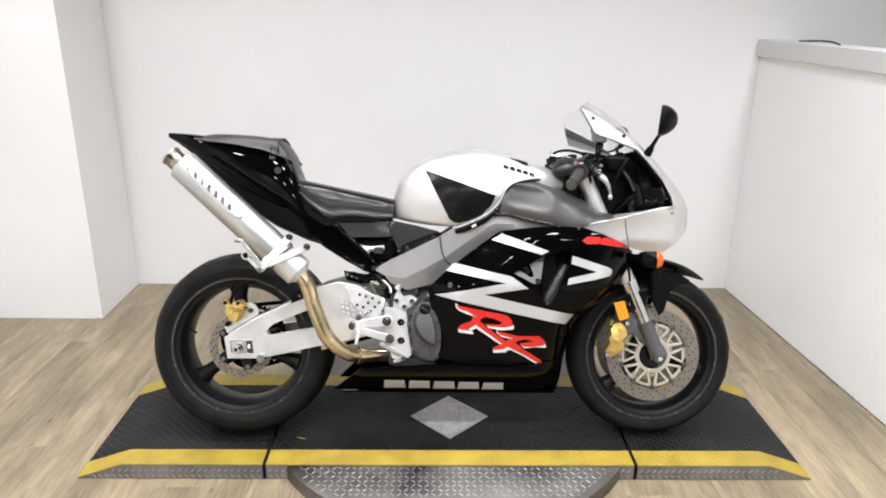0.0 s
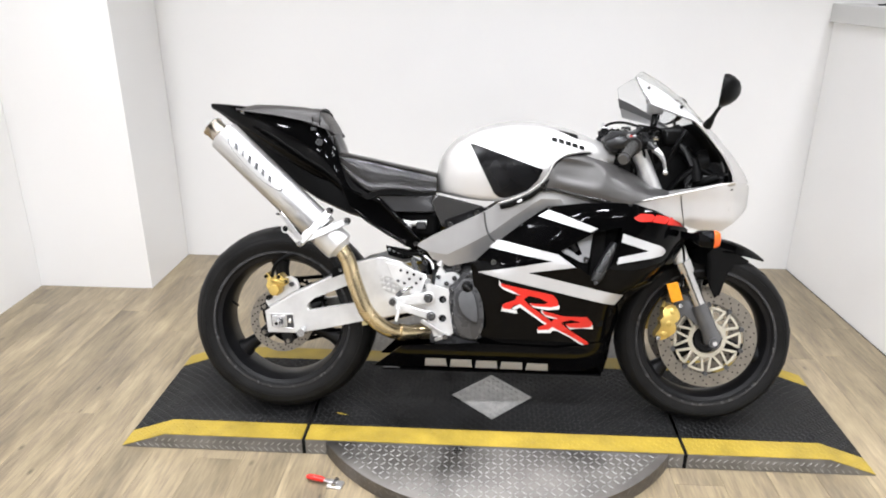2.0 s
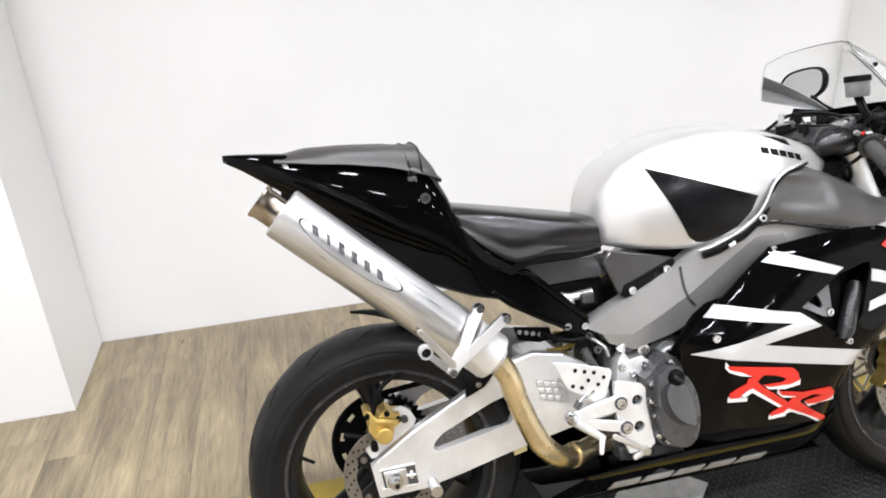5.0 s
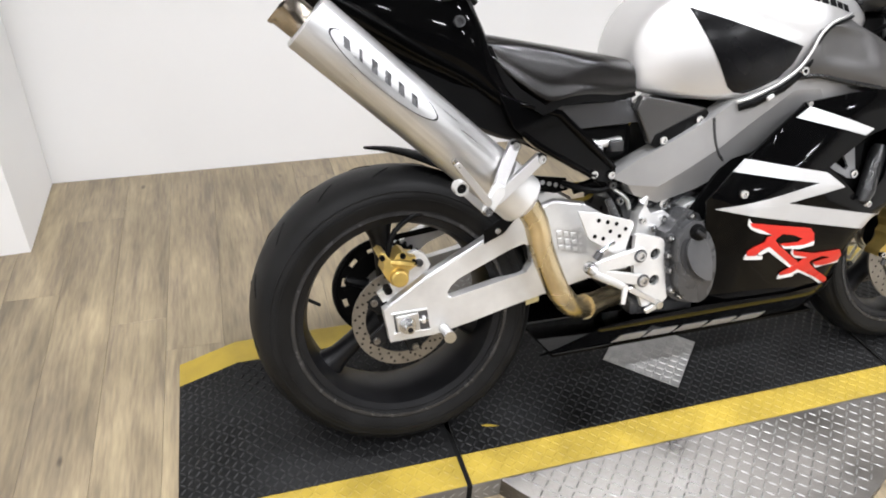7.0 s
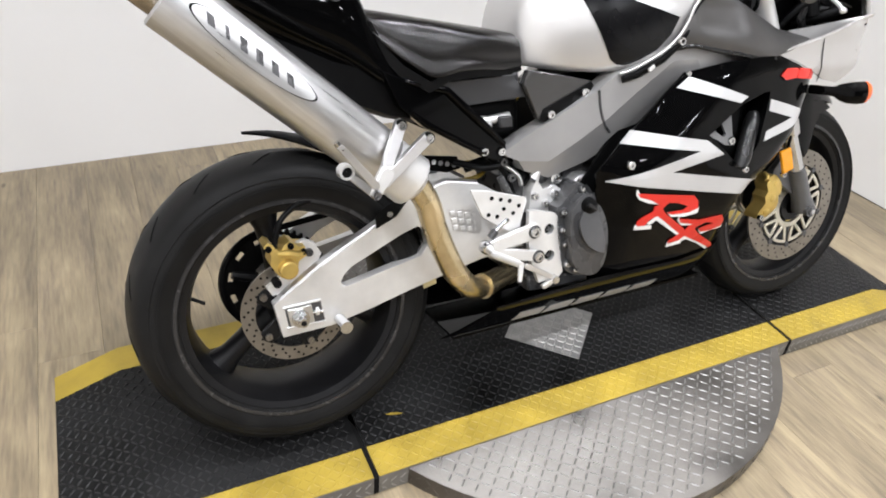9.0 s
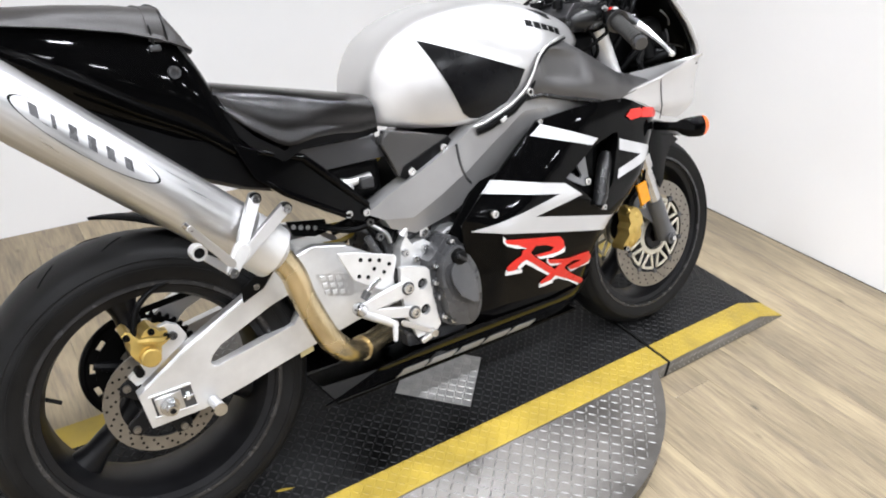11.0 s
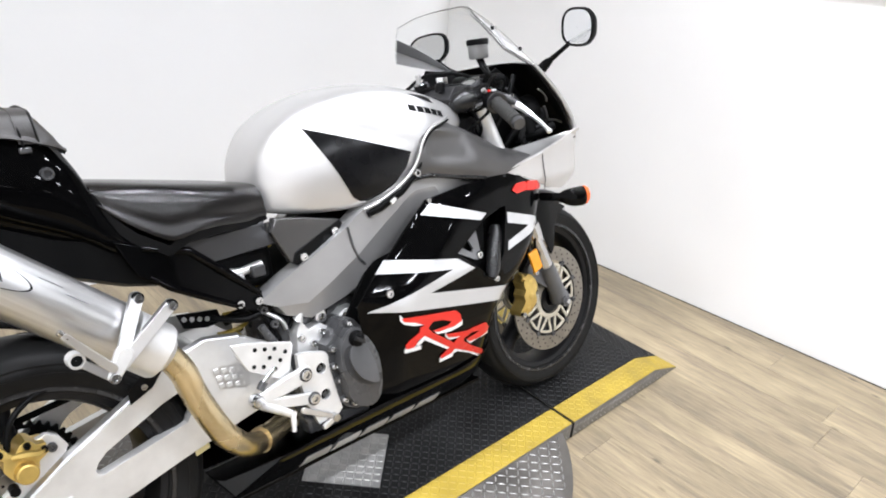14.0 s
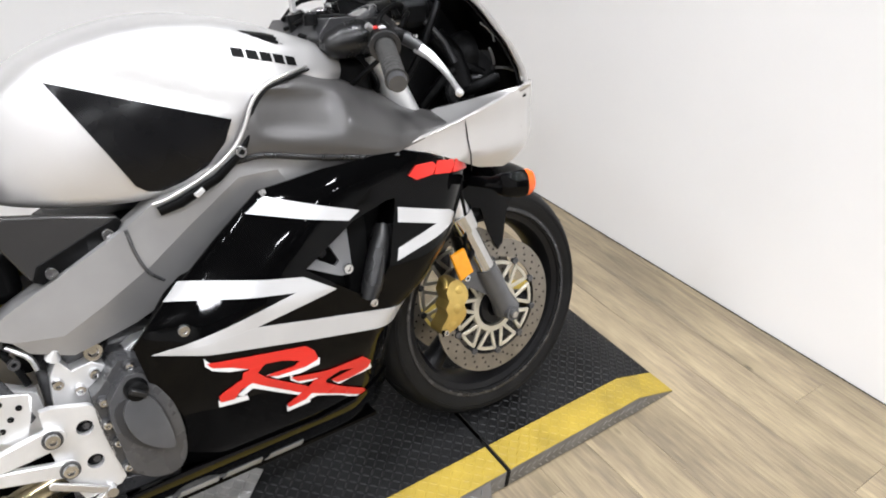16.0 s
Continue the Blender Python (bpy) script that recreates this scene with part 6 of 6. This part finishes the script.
part("cowl_liner", sheet([[(x - 0.012, y * 0.965, 0.715) for x, y, z in rows[0]]] + [[(x - 0.010, y * 0.965, z) for x, y, z in row] for row in rows], 0.003), MATTE, nose, sharp=60)
rim = [(xe, -ye - 0.001, z) for z, xe, ye, xc in levels]
part("cowl_edge", tube(smooth_line(rim, 4), 0.005, 8), SILVER, nose)

# cockpit inner panels: dark, seen through the open side
bm = shell([(0.46, 0.740), (0.725, 0.780), (0.715, 0.830), (0.686, 0.884), (0.638, 0.946), (0.585, 0.985), (0.50, 0.95), (0.47, 0.85)], lambda x, z: -0.055, 0.006, 0.05)
inner = part("cockpit_liner", bm, MATTE, bike, "black cockpit liner panels", sharp=50)
part("far_liner", mirrored(shell([(0.45, 0.770), (0.725, 0.800), (0.715, 0.830), (0.686, 0.884), (0.638, 0.946), (0.60, 0.985), (0.50, 1.0), (0.45, 0.9)], lambda x, z: -0.145, 0.006, 0.05)), MATTE, inner)
part("liner_duct", tube([(0.60, -0.08, 0.90), (0.63, -0.10, 0.86), (0.64, -0.11, 0.80)], 0.02, 12), MATTE, inner)
rows = [[(x, y, z) for y in (-0.20, -0.12, 0.0, 0.12, 0.20)] for x, z in ((0.45, 0.725), (0.55, 0.745), (0.65, 0.765), (0.72, 0.780))]
part("floor_liner", sheet(rows, 0.004), MATTE, inner)
part("liner_rib", tube([(0.60, -0.10, 0.815), (0.66, -0.12, 0.815), (0.71, -0.13, 0.812)], 0.006, 8), DARKGREY, inner)
part("liner_rib", tube([(0.575, -0.09, 0.93), (0.60, -0.11, 0.89), (0.615, -0.12, 0.85)], 0.006, 8), DARKGREY, inner)
for pts, r in (([(0.56, -0.075, 0.77), (0.60, -0.10, 0.82), (0.64, -0.11, 0.84), (0.68, -0.12, 0.82)], 0.010), ([(0.50, -0.075, 0.80), (0.54, -0.10, 0.86), (0.57, -0.11, 0.92), (0.60, -0.10, 0.96)], 0.007), ([(0.62, -0.07, 0.78), (0.655, -0.13, 0.80), (0.69, -0.15, 0.815)], 0.013)):
    part("cockpit_hose", tube(pts, r, 10, n=5), MATTE, inner, "black cockpit hose")
part("headlight_back", lathe([(0.0005, -0.02), (0.030, -0.02), (0.040, -0.008), (0.044, 0.012), (0.0005, 0.012)], (0, 0, 0), 24, False), MATTE, inner).matrix_local = pose(0.655, -0.085, 0.86, 0, 0, -90)
bm = shell([(0.672, 0.862), (0.722, 0.857), (0.722, 0.797), (0.666, 0.797)], lambda x, z: -0.100, 0.006, 0.1, curve=2)
part("lamp_cover", bm, ENGINE, inner, "grey cover at the back of the headlight", bevel=0.002)
for pts in ([(0.700, -0.095, 0.915), (0.709, -0.102, 0.906), (0.722, -0.104, 0.892), (0.729, -0.100, 0.876)], [(0.712, -0.104, 0.866), (0.717, -0.107, 0.850), (0.722, -0.105, 0.832)], [(0.722, -0.108, 0.826), (0.745, -0.114, 0.822), (0.768, -0.120, 0.812)]):
    part("lamp_wire", tube(pts, 0.0028, 8, n=4), FRAMEGREY, inner, "pale wire behind the headlight")
part("lamp_plug", lathe([(0.020, -0.008), (0.032, -0.008), (0.035, 0.0), (0.032, 0.008), (0.020, 0.008)], (0.632, -0.105, 0.795), 24), COCKPIT, inner)
part("plug_core", lathe([(0.0005, -0.004), (0.012, -0.004), (0.012, 0.03), (0.0005, 0.03)], (0.632, -0.100, 0.795), 18, False), DARKGREY, inner)
part("instrument_panel", box((0.53, -0.08, 0.915), (0.60, 0.08, 0.972)), MATTE, bike, "black instrument panel", bevel=0.015)

# windscreen with painted lower edge
REAR_ARC = ((0, 0.30, 0.55, 0.75, 0.88, 1.0), (0.478, 0.470, 0.450, 0.424, 0.438, 0.457), (0, 0.064, 0.112, 0.148, 0.188, 0.218), (1.150, 1.148, 1.140, 1.122, 1.078, 1.030))
rows = []
for f in np.linspace(0, 1, 16):
    row = []
    for u in np.linspace(-1, 1, 25):
        a = abs(u)
        base = Vector((0.662 - 0.056 * a * a, 0.168 * math.sin(a * math.pi / 2 * 0.98), 0.985))
        tip = Vector([lerp(a, REAR_ARC[0], REAR_ARC[k]) for k in (1, 2, 3)])
        p = base.lerp(tip, f) + Vector((0.006, 0, 0.014)) * (4 * f * (1 - f)) * (1 - a ** 3)
        row.append((p.x, math.copysign(p.y, u), p.z))
    rows.append(row)
screen = part("windscreen", sheet(rows, 0.0022), GLASS, bike, "clear curved windscreen", sharp=60)
screen.visible_shadow = False
part("side_band", sheet([[(x - 0.001, y + 0.0035, z - 0.001) for x, y, z in r[:4]] for r in rows], 0.0012), SILVER, screen, "silver painted windscreen flank", sharp=60)
part("side_band", sheet([[(x - 0.001, y - 0.0035, z - 0.001) for x, y, z in r[22:]] for r in rows], 0.0012), STRIPE, screen, "silver painted windscreen flank", sharp=60)
for s in (-1, 1):
    part("band_liner", sheet([[(x - 0.003, y - s * 0.007, z - 0.002) for x, y, z in (r[:4] if s < 0 else r[22:24])] for r in rows], 0.0012), LINER, screen, sharp=60)
part("screen_edge", tube(rows[-1], 0.0012, 6), GLASS, screen).visible_shadow = False
for i in (5, 13):
    x, y, z = rows[i][2]
    part("screen_screw", disc_bolt(bmesh.new(), x, y - 0.002, z, 0.005, 0.003), MATTE, screen)


# mirrors
def mirror(s):
    at = Vector((0.645, s * 0.290, 1.062))
    rings = []
    for d, f in ((0.0, 1.0), (0.008, 1.01), (0.026, 0.84), (0.042, 0.55), (0.050, 0.2)):
        ring = []
        for a in np.linspace(0, 2 * math.pi, 28, endpoint=False):
            c, q = math.cos(a), math.sin(a)
            y = 0.065 * f * math.copysign(abs(c) ** 0.7, c)
            z = 0.047 * f * math.copysign(abs(q) ** 0.75, q)
            ring.append(at + Vector((d + 0.34 * y * -s + 0.14 * z, y, z + 0.10 * y * -s)))
        rings.append(ring)
    shell_ob = part("mirror", loft(rings), MATTE, bike, "black mirror on a short stalk")
    glass = [[at + Vector((-0.0018 + 0.34 * y * -s + 0.14 * z, y, z + 0.10 * y * -s)) for y, z in [(0.0625 * f * math.copysign(abs(math.cos(a)) ** 0.7, math.cos(a)), 0.0447 * f * math.copysign(abs(math.sin(a)) ** 0.75, math.sin(a))) for a in np.linspace(0, 2 * math.pi, 28, endpoint=False)]] for f in (1.0, 0.5, 0.02)]
    part("mirror_glass", loft(glass, False), MIRRORGLASS, shell_ob)
    part("mirror_rim", tube(glass[0] + glass[0][:1], 0.0032, 8), MATTE, shell_ob)
    part("mirror_stalk", tube([(0.655, s * 0.262, 1.030), (0.649, s * 0.235, 1.012), (0.646, s * 0.195, 0.990)], [0.0066, 0.0058, 0.0075], 10), MATTE, shell_ob)
    part("stalk_boot", tube([(0.647, s * 0.196, 0.991), (0.645, s * 0.182, 0.982), (0.641, s * 0.168, 0.970)], [0.008, 0.012, 0.014], 12), MATTE, shell_ob)


mirror(-1)
mirror(1)


# turn signals
def signal(s):
    bm = loft([[(x, s * (y0 + r * 0.6 * math.cos(a)), z + r * math.sin(a)) for a in np.linspace(0, 2 * math.pi, 20, endpoint=False)] for x, y0, z, r in ((0.575, 0.185, 0.636, 0.011), (0.592, 0.222, 0.634, 0.011), (0.598, 0.234, 0.633, 0.012), (0.603, 0.246, 0.632, 0.020), (0.612, 0.258, 0.631, 0.0245), (0.636, 0.268, 0.630, 0.0265), (0.645, 0.270, 0.630, 0.0265))])
    ob = part("turn_signal", bm, BLACKGLOSS, bike, "black turn signal with an orange lens")
    bm = loft([[(x, s * (0.270 + r * 0.6 * math.cos(a)), 0.630 + r * math.sin(a)) for a in np.linspace(0, 2 * math.pi, 20, endpoint=False)] for x, r in ((0.6445, 0.0262), (0.655, 0.0255), (0.664, 0.020), (0.667, 0.010))])
    part("lens", bm, ORANGE, ob, "orange lens")


signal(-1)
signal(1)

# ---------------------------------------------------------------- front end
for s in (-1, 1):
    up = Vector((0.437, s * 0.102, 0.925))
    low = Vector((0.722, s * 0.102, 0.278))
    at = lambda f: up + (low - up) * f
    leg = part("fork_leg", tube([at(-0.03), at(0.60)], 0.0255, 20), ALLOY, bike, "grey upside-down fork leg")
    part("fork_seal", tube([at(0.585), at(0.645)], [0.031, 0.029], 20), CHROME, leg)
    part("fork_slider", tube([at(0.63), at(0.84)], 0.0215, 20), CHROME, leg, "polished fork slider")
    bm = tube([at(0.80), at(0.84), at(0.93), at(0.985)], [0.024, 0.026, 0.025, 0.031], 18)
    part("axle_clamp", bm, FORKGREY, leg, "dark grey axle clamp")
    part("fork_cap", tube([at(-0.03), at(-0.047), at(-0.050)], [0.021, 0.021, 0.018], 18), BRUSHED, leg)
    ax = bmesh.new()
    add_tube(ax, [(FRONT.x + 0.004, s * 0.120, FRONT.z), (FRONT.x + 0.004, s * 0.134, FRONT.z)], 0.017, 18)
    add_tube(ax, [(FRONT.x + 0.004, s * 0.133, FRONT.z), (FRONT.x + 0.004, s * 0.139, FRONT.z)], 0.011, 6)
    part("axle_end", ax, FORKGREY, leg)
    part("axle_bolt", tube([(FRONT.x + 0.004, s * 0.136, FRONT.z), (FRONT.x + 0.004, s * 0.1415, FRONT.z)], 0.0075, 12), CHROME, leg)
    bm = shell([(0.588, 0.415), (0.612, 0.440), (0.650, 0.425), (0.690, 0.350), (0.668, 0.335), (0.62, 0.37), (0.59, 0.33), (0.575, 0.33)], lambda x, z: -0.10, 0.014, 0.05)
    part("caliper_lug", bm if s < 0 else mirrored(bm), FORKGREY, leg, bevel=0.003)
    cy = lambda x, z: -0.126 + 4.0 * ((x - 0.567) ** 2 + (z - 0.345) ** 2)
    bm = shell([(0.562, 0.402), (0.580, 0.405), (0.594, 0.394), (0.603, 0.374), (0.600, 0.357), (0.587, 0.347), (0.592, 0.334), (0.590, 0.318), (0.574, 0.302), (0.553, 0.289), (0.533, 0.290), (0.530, 0.306), (0.536, 0.320), (0.544, 0.337), (0.540, 0.352), (0.550, 0.366), (0.548, 0.384)], cy, 0.042, 0.012, curve=2)
    cal = part("front_caliper", bm if s < 0 else mirrored(bm), GOLD, bike, "gold front brake caliper", bevel=0.004)
    for x, z in ((0.579, 0.380), (0.567, 0.345), (0.556, 0.312)):
        bm = bmesh.new()
        add_lathe(bm, [(0.0005, -0.0012), (0.008, -0.0012), (0.011, 0.001), (0.012, 0.006), (0.0005, 0.006)], (x, cy(x, z), z), 20, False)
        part("piston_cover", bm if s < 0 else mirrored(bm), GOLD, cal)
    bm = tube([(0.556, -0.098, 0.410), (0.552, -0.112, 0.405), (0.546, -0.118, 0.396)], 0.006, 10)
    part("bleed_nipple", bm if s < 0 else mirrored(bm), GOLD, cal)
    bolts("caliper_bolt", ((0.602, 0.404), (0.536, 0.297)), -0.116, cal, 0.008, 0.008, None, s > 0)
    bm = shell([(0.548, 0.476), (0.583, 0.484), (0.602, 0.427), (0.568, 0.415)], lambda x, z: -0.148, 0.008, 0.05)
    part("reflector", bm if s < 0 else mirrored(bm), AMBER, bike, "amber side reflector on the fork", bevel=0.002)
    bm = tube([(0.590, -0.142, 0.445), (0.625, -0.115, 0.455)], 0.006, 8)
    part("reflector_bracket", bm if s < 0 else mirrored(bm), MATTE, bike)
    part("brake_line", tube([(0.50, s * 0.11, 0.80), (0.58, s * 0.125, 0.66), (0.605, s * 0.125, 0.55), (0.60, s * 0.118, 0.43)], 0.0045, 8, n=5), MATTE, bike, "black front brake line")

# front mudguard
rows = []
for a in np.linspace(radians(53), radians(128), 18):
    r = 0.322 + 0.010 * math.sin((a - radians(48)) * 2.2)
    w = lerp(math.degrees(a), (53, 63, 80, 128), (0.010, 0.046, 0.068, 0.070))
    droop = 0.040 * w / 0.068
    rows.append([(FRONT.x + (r - droop * abs(u) ** 3) * math.cos(a), w * u, FRONT.z + (r - droop * abs(u) ** 3) * math.sin(a)) for u in np.linspace(-1, 1, 13)])
guard = part("front_mudguard", sheet(rows, 0.004), BLACKGLOSS, bike, "gloss black front mudguard", sharp=60)
for s in (-1, 1):
    bm = shell([(0.640, 0.580), (0.700, 0.598), (0.775, 0.580), (0.838, 0.545), (0.790, 0.532), (0.762, 0.505), (0.740, 0.440), (0.722, 0.425), (0.700, 0.470), (0.685, 0.530), (0.650, 0.540)], lambda x, z: -0.072 + 0.2 * max(0, x - 0.72) - 0.06 * max(0, 0.56 - z), 0.004, 0.03)
    part("guard_skirt", bm if s < 0 else mirrored(bm), BLACKGLOSS, guard, sharp=60)

# yokes, bars and controls
bm = shell([(0.335, 0.925), (0.36, 0.955), (0.47, 0.952), (0.50, 0.925), (0.49, 0.90), (0.36, 0.892)], lambda x, z: -0.125, 0.25, 0.1)
yoke = part("top_yoke", bm, DARKGREY, bike, "dark grey top yoke", bevel=0.016)
for s in (-1, 1):
    part("pinch_bolt", tube([(0.492, s * 0.098, 0.934), (0.512, s * 0.098, 0.934)], 0.007, 8), CHROME, yoke)
    part("fork_collar", lathe([(0.021, -0.006), (0.031, -0.006), (0.033, 0.0), (0.031, 0.006), (0.021, 0.006)], (0, 0, 0), 28), ENGINE, yoke).matrix_local = pose(0.432, s * 0.102, 0.953, 66, 0, 90)
    part("bar_clamp", lathe([(0.026, -0.012), (0.034, -0.012), (0.034, 0.012), (0.026, 0.012)], (0, 0, 0), 28), MATTE, yoke).matrix_local = pose(0.447, s * 0.105, 0.905, 66, 0, 90)
for s in (-1, 1):
    rings = []
    for x, z, h, d in ((0.338, 0.912, 0.006, 0.010), (0.350, 0.913, 0.020, 0.024), (0.372, 0.915, 0.029, 0.032), (0.400, 0.917, 0.032, 0.036), (0.430, 0.920, 0.031, 0.035), (0.458, 0.925, 0.024, 0.028), (0.474, 0.928, 0.008, 0.012)):
        rings.append([(x, s * 0.118 + d * math.cos(a), z + h * math.sin(a)) for a in np.linspace(0, 2 * math.pi, 20, endpoint=False)])
    part("clamp_shell", loft(rings), COCKPIT, yoke, "rounded dark clamp of the handlebar", sharp=60)
part("key_surround", tube([(0.356, 0.0, 0.964), (0.3545, 0.0, 0.969)], [0.017, 0.012], 18), CHROME, yoke)
part("ignition_key", box((0.350, -0.003, 0.968), (0.358, 0.011, 0.992)), BRUSHED, yoke, bevel=0.001)
for x, y in ((0.345, -0.085), (0.375, -0.055), (0.398, -0.03)):
    part("yoke_bolt", tube([(x, y, 0.945), (x, y, 0.962), (x, y, 0.966)], [0.013, 0.012, 0.008], 12), MATTE, yoke)
    part("bolt_cap", tube([(x, y, 0.9655), (x, y, 0.969)], [0.007, 0.005], 10), CHROME, yoke)
part("steering_stem_nut", lathe([(0.0005, -0.016), (0.016, -0.016), (0.016, 0.016), (0.0005, 0.016)], (0, 0, 0), 6, False), CHROME, bike).matrix_local = pose(0.43, 0, 0.962, 90, 0, 0)
part("ignition_switch", tube([(0.36, 0.0, 0.93), (0.355, 0.0, 0.965)], 0.018, 14), MATTE, bike)
for s in (-1, 1):
    g0, g1 = Vector((0.446, s * 0.135, 0.936)), Vector((0.360, s * 0.328, 0.857))
    gat = lambda f: g0 + (g1 - g0) * f
    bar = part("clip_on_bar", tube([gat(0), gat(0.45)], 0.011, 12), MATTE, bike, "black clip-on handlebar")
    grip = part("grip", tube([gat(0.38), gat(0.40), gat(0.92), gat(0.94)], [0.018, 0.0165, 0.0165, 0.019], 18), GRIP, bar, "worn dark rubber grip")
    for k in range(9):
        part("grip_rib", tube([gat(0.44 + 0.05 * k), gat(0.46 + 0.05 * k)], 0.0169, 16), GRIP, grip)
    part("bar_end", tube([gat(0.94), gat(1.0)], [0.016, 0.014], 16), ENGINE, bar)
    part("switch_block", tube([gat(0.18), gat(0.24), gat(0.36), gat(0.39)], [0.018, 0.024, 0.024, 0.018], 14), MATTE, bar)
    if s < 0:
        part("kill_switch", box((-0.004, -0.003, -0.003), (0.004, 0.003, 0.003), Matrix.Translation(gat(0.30) + Vector((-0.012, 0, 0.022)))), RED, bar, bevel=0.002)
    lever = tube([(0.478, s * 0.205, 0.896), (0.490, s * 0.226, 0.880), (0.494, s * 0.252, 0.861), (0.492, s * 0.280, 0.842), (0.488, s * 0.303, 0.827)], [0.0110, 0.0090, 0.0066, 0.0050, 0.0050], 10, n=0, flat=0.6)
    part("switch_button", tube([gat(0.24) + Vector((-0.016, 0, 0.014)), gat(0.24) + Vector((-0.026, 0, 0.022))], 0.006, 10), FRAMEGREY, bar)
    part("switch_plate", tube([gat(0.33) + Vector((0.0, -0.002 * s, 0.020)), gat(0.37) + Vector((0.002, -0.002 * s, 0.025))], [0.008, 0.006], 8), STRIPE, bar)
    part("clamp_ring", lathe([(0.0185, -0.003), (0.0265, -0.003), (0.0265, 0.003), (0.0185, 0.003)], (0, 0, 0), 22), DARKGREY, bar).matrix_local = Matrix.Translation(gat(0.40)) @ (g1 - g0).to_track_quat("Y", "Z").to_matrix().to_4x4()
    lev_ob = part("control_lever", lever, BRUSHED, bike, "bright alloy brake lever" if s < 0 else "bright alloy clutch lever")
    part("lever_ball", lathe([(0.0003, -0.0075), (0.005, -0.0055), (0.0075, 0.0), (0.005, 0.0055), (0.0003, 0.0075)], (0.487, s * 0.306, 0.824), 14, False), ALLOY, lev_ob)
    part("lever_perch", tube([(0.455, s * 0.172, 0.922), (0.468, s * 0.190, 0.910), (0.482, s * 0.210, 0.894)], [0.010, 0.012, 0.009], 12), DARKGREY, lev_ob)
    part("perch_bolt", tube([(0.476, s * 0.200, 0.908), (0.478, s * 0.200, 0.916)], 0.006, 8), CHROME, lev_ob)
    part("lever_clamp", tube([gat(0.24), (0.470, s * 0.186, 0.914)], [0.016, 0.010], 12), MATTE, lev_ob)
bm = lathe([(0.0005, 0.0), (0.023, 0.0), (0.026, 0.004), (0.027, 0.036), (0.0005, 0.036)], (0, 0, 0), 24, False)
cup = part("brake_fluid_cup", bm, RESERVOIR, bike, "smoky brake fluid reservoir with a dark lid")
cup.matrix_local = pose(0.505, -0.072, 1.014, 90, 0, 0)
bm = lathe([(0.0005, 0.035), (0.029, 0.035), (0.0295, 0.038), (0.0295, 0.047), (0.027, 0.050), (0.0005, 0.050)], (0, 0, 0), 24, False)
part("lid", bm, MATTE, cup)
part("cup_bracket", tube([(0.508, -0.076, 1.016), (0.505, -0.095, 0.985), (0.475, -0.15, 0.945)], 0.006, 8), MATTE, bike)
part("cup_hose", tube([(0.500, -0.072, 1.014), (0.49, -0.10, 0.985), (0.475, -0.16, 0.945)], 0.005, 8, n=4), MATTE, bike)
for k, pts in enumerate(([(0.33, -0.06, 0.93), (0.36, -0.10, 0.915), (0.40, -0.13, 0.89), (0.44, -0.12, 0.84), (0.45, -0.08, 0.80)], [(0.34, 0.02, 0.94), (0.36, -0.05, 0.955), (0.41, -0.11, 0.95), (0.46, -0.13, 0.90), (0.47, -0.10, 0.82)], [(0.47, -0.17, 0.93), (0.50, -0.15, 0.95), (0.52, -0.10, 0.93), (0.52, -0.06, 0.86)], [(0.42, -0.17, 0.925), (0.445, -0.16, 0.955), (0.50, -0.13, 0.965), (0.53, -0.07, 0.94), (0.53, -0.05, 0.85)], [(0.355, 0.06, 0.955), (0.37, 0.0, 0.985), (0.42, -0.06, 0.985), (0.48, -0.09, 0.95), (0.50, -0.08, 0.86)], [(0.45, -0.155, 0.915), (0.43, -0.165, 0.885), (0.40, -0.15, 0.86), (0.39, -0.12, 0.84)])):
    part("control_cable", tube(pts, 0.0045, 8, n=5), MATTE, bike, "black control cable")
part("tank_front_cover", box((0.36, -0.11, 0.80), (0.44, 0.11, 0.885)), MATTE, bike, bevel=0.015)

# side stand on the far side holds the lean
bm = tube([(-0.10, 0.13, 0.26), (-0.13, 0.21, 0.16), (-0.16, 0.292, 0.083 + 0.004)], [0.014, 0.012, 0.011], 12)
stand = part("side_stand", bm, MATTE, bike, "black side stand folded out on the far side")

# ---------------------------------------------------------------- floor planks
PW, PL = 0.152, 1.22
gap = 0.0003


def plank_mesh(length):
    bm = box((-PW / 2 + gap, -length / 2 + gap, -0.004), (PW / 2 - gap, length / 2 - gap, 0.0))
    data = bpy.data.meshes.new("plank")
    bmesh.ops.bevel(bm, geom=[e for e in bm.edges if all(v.co.z > -0.001 for v in e.verts)], offset=0.0004, segments=1, affect="EDGES")
    bm.to_mesh(data)
    bm.free()
    data.materials.append(PLANK)
    return data


whole = plank_mesh(PL)
rng = random.Random(4)
for i in range(-15, 15):
    x = 0.04 + i * PW
    off = rng.random() * PL
    for j in range(-8, 3):
        y0, y1 = off + (j - 0.5) * PL, off + (j + 0.5) * PL
        far = BACK - 0.002 if x > -1.75 else 0.943
        y1 = min(y1, far)
        y0 = max(y0, -7.40)
        if y1 - y0 < 0.02:
            continue
        ob = new("plank", whole if abs(y1 - y0 - PL) < 1e-6 else plank_mesh(y1 - y0))
        ob.location = (x, (y0 + y1) / 2, 0.0)
        ob.parent = ground
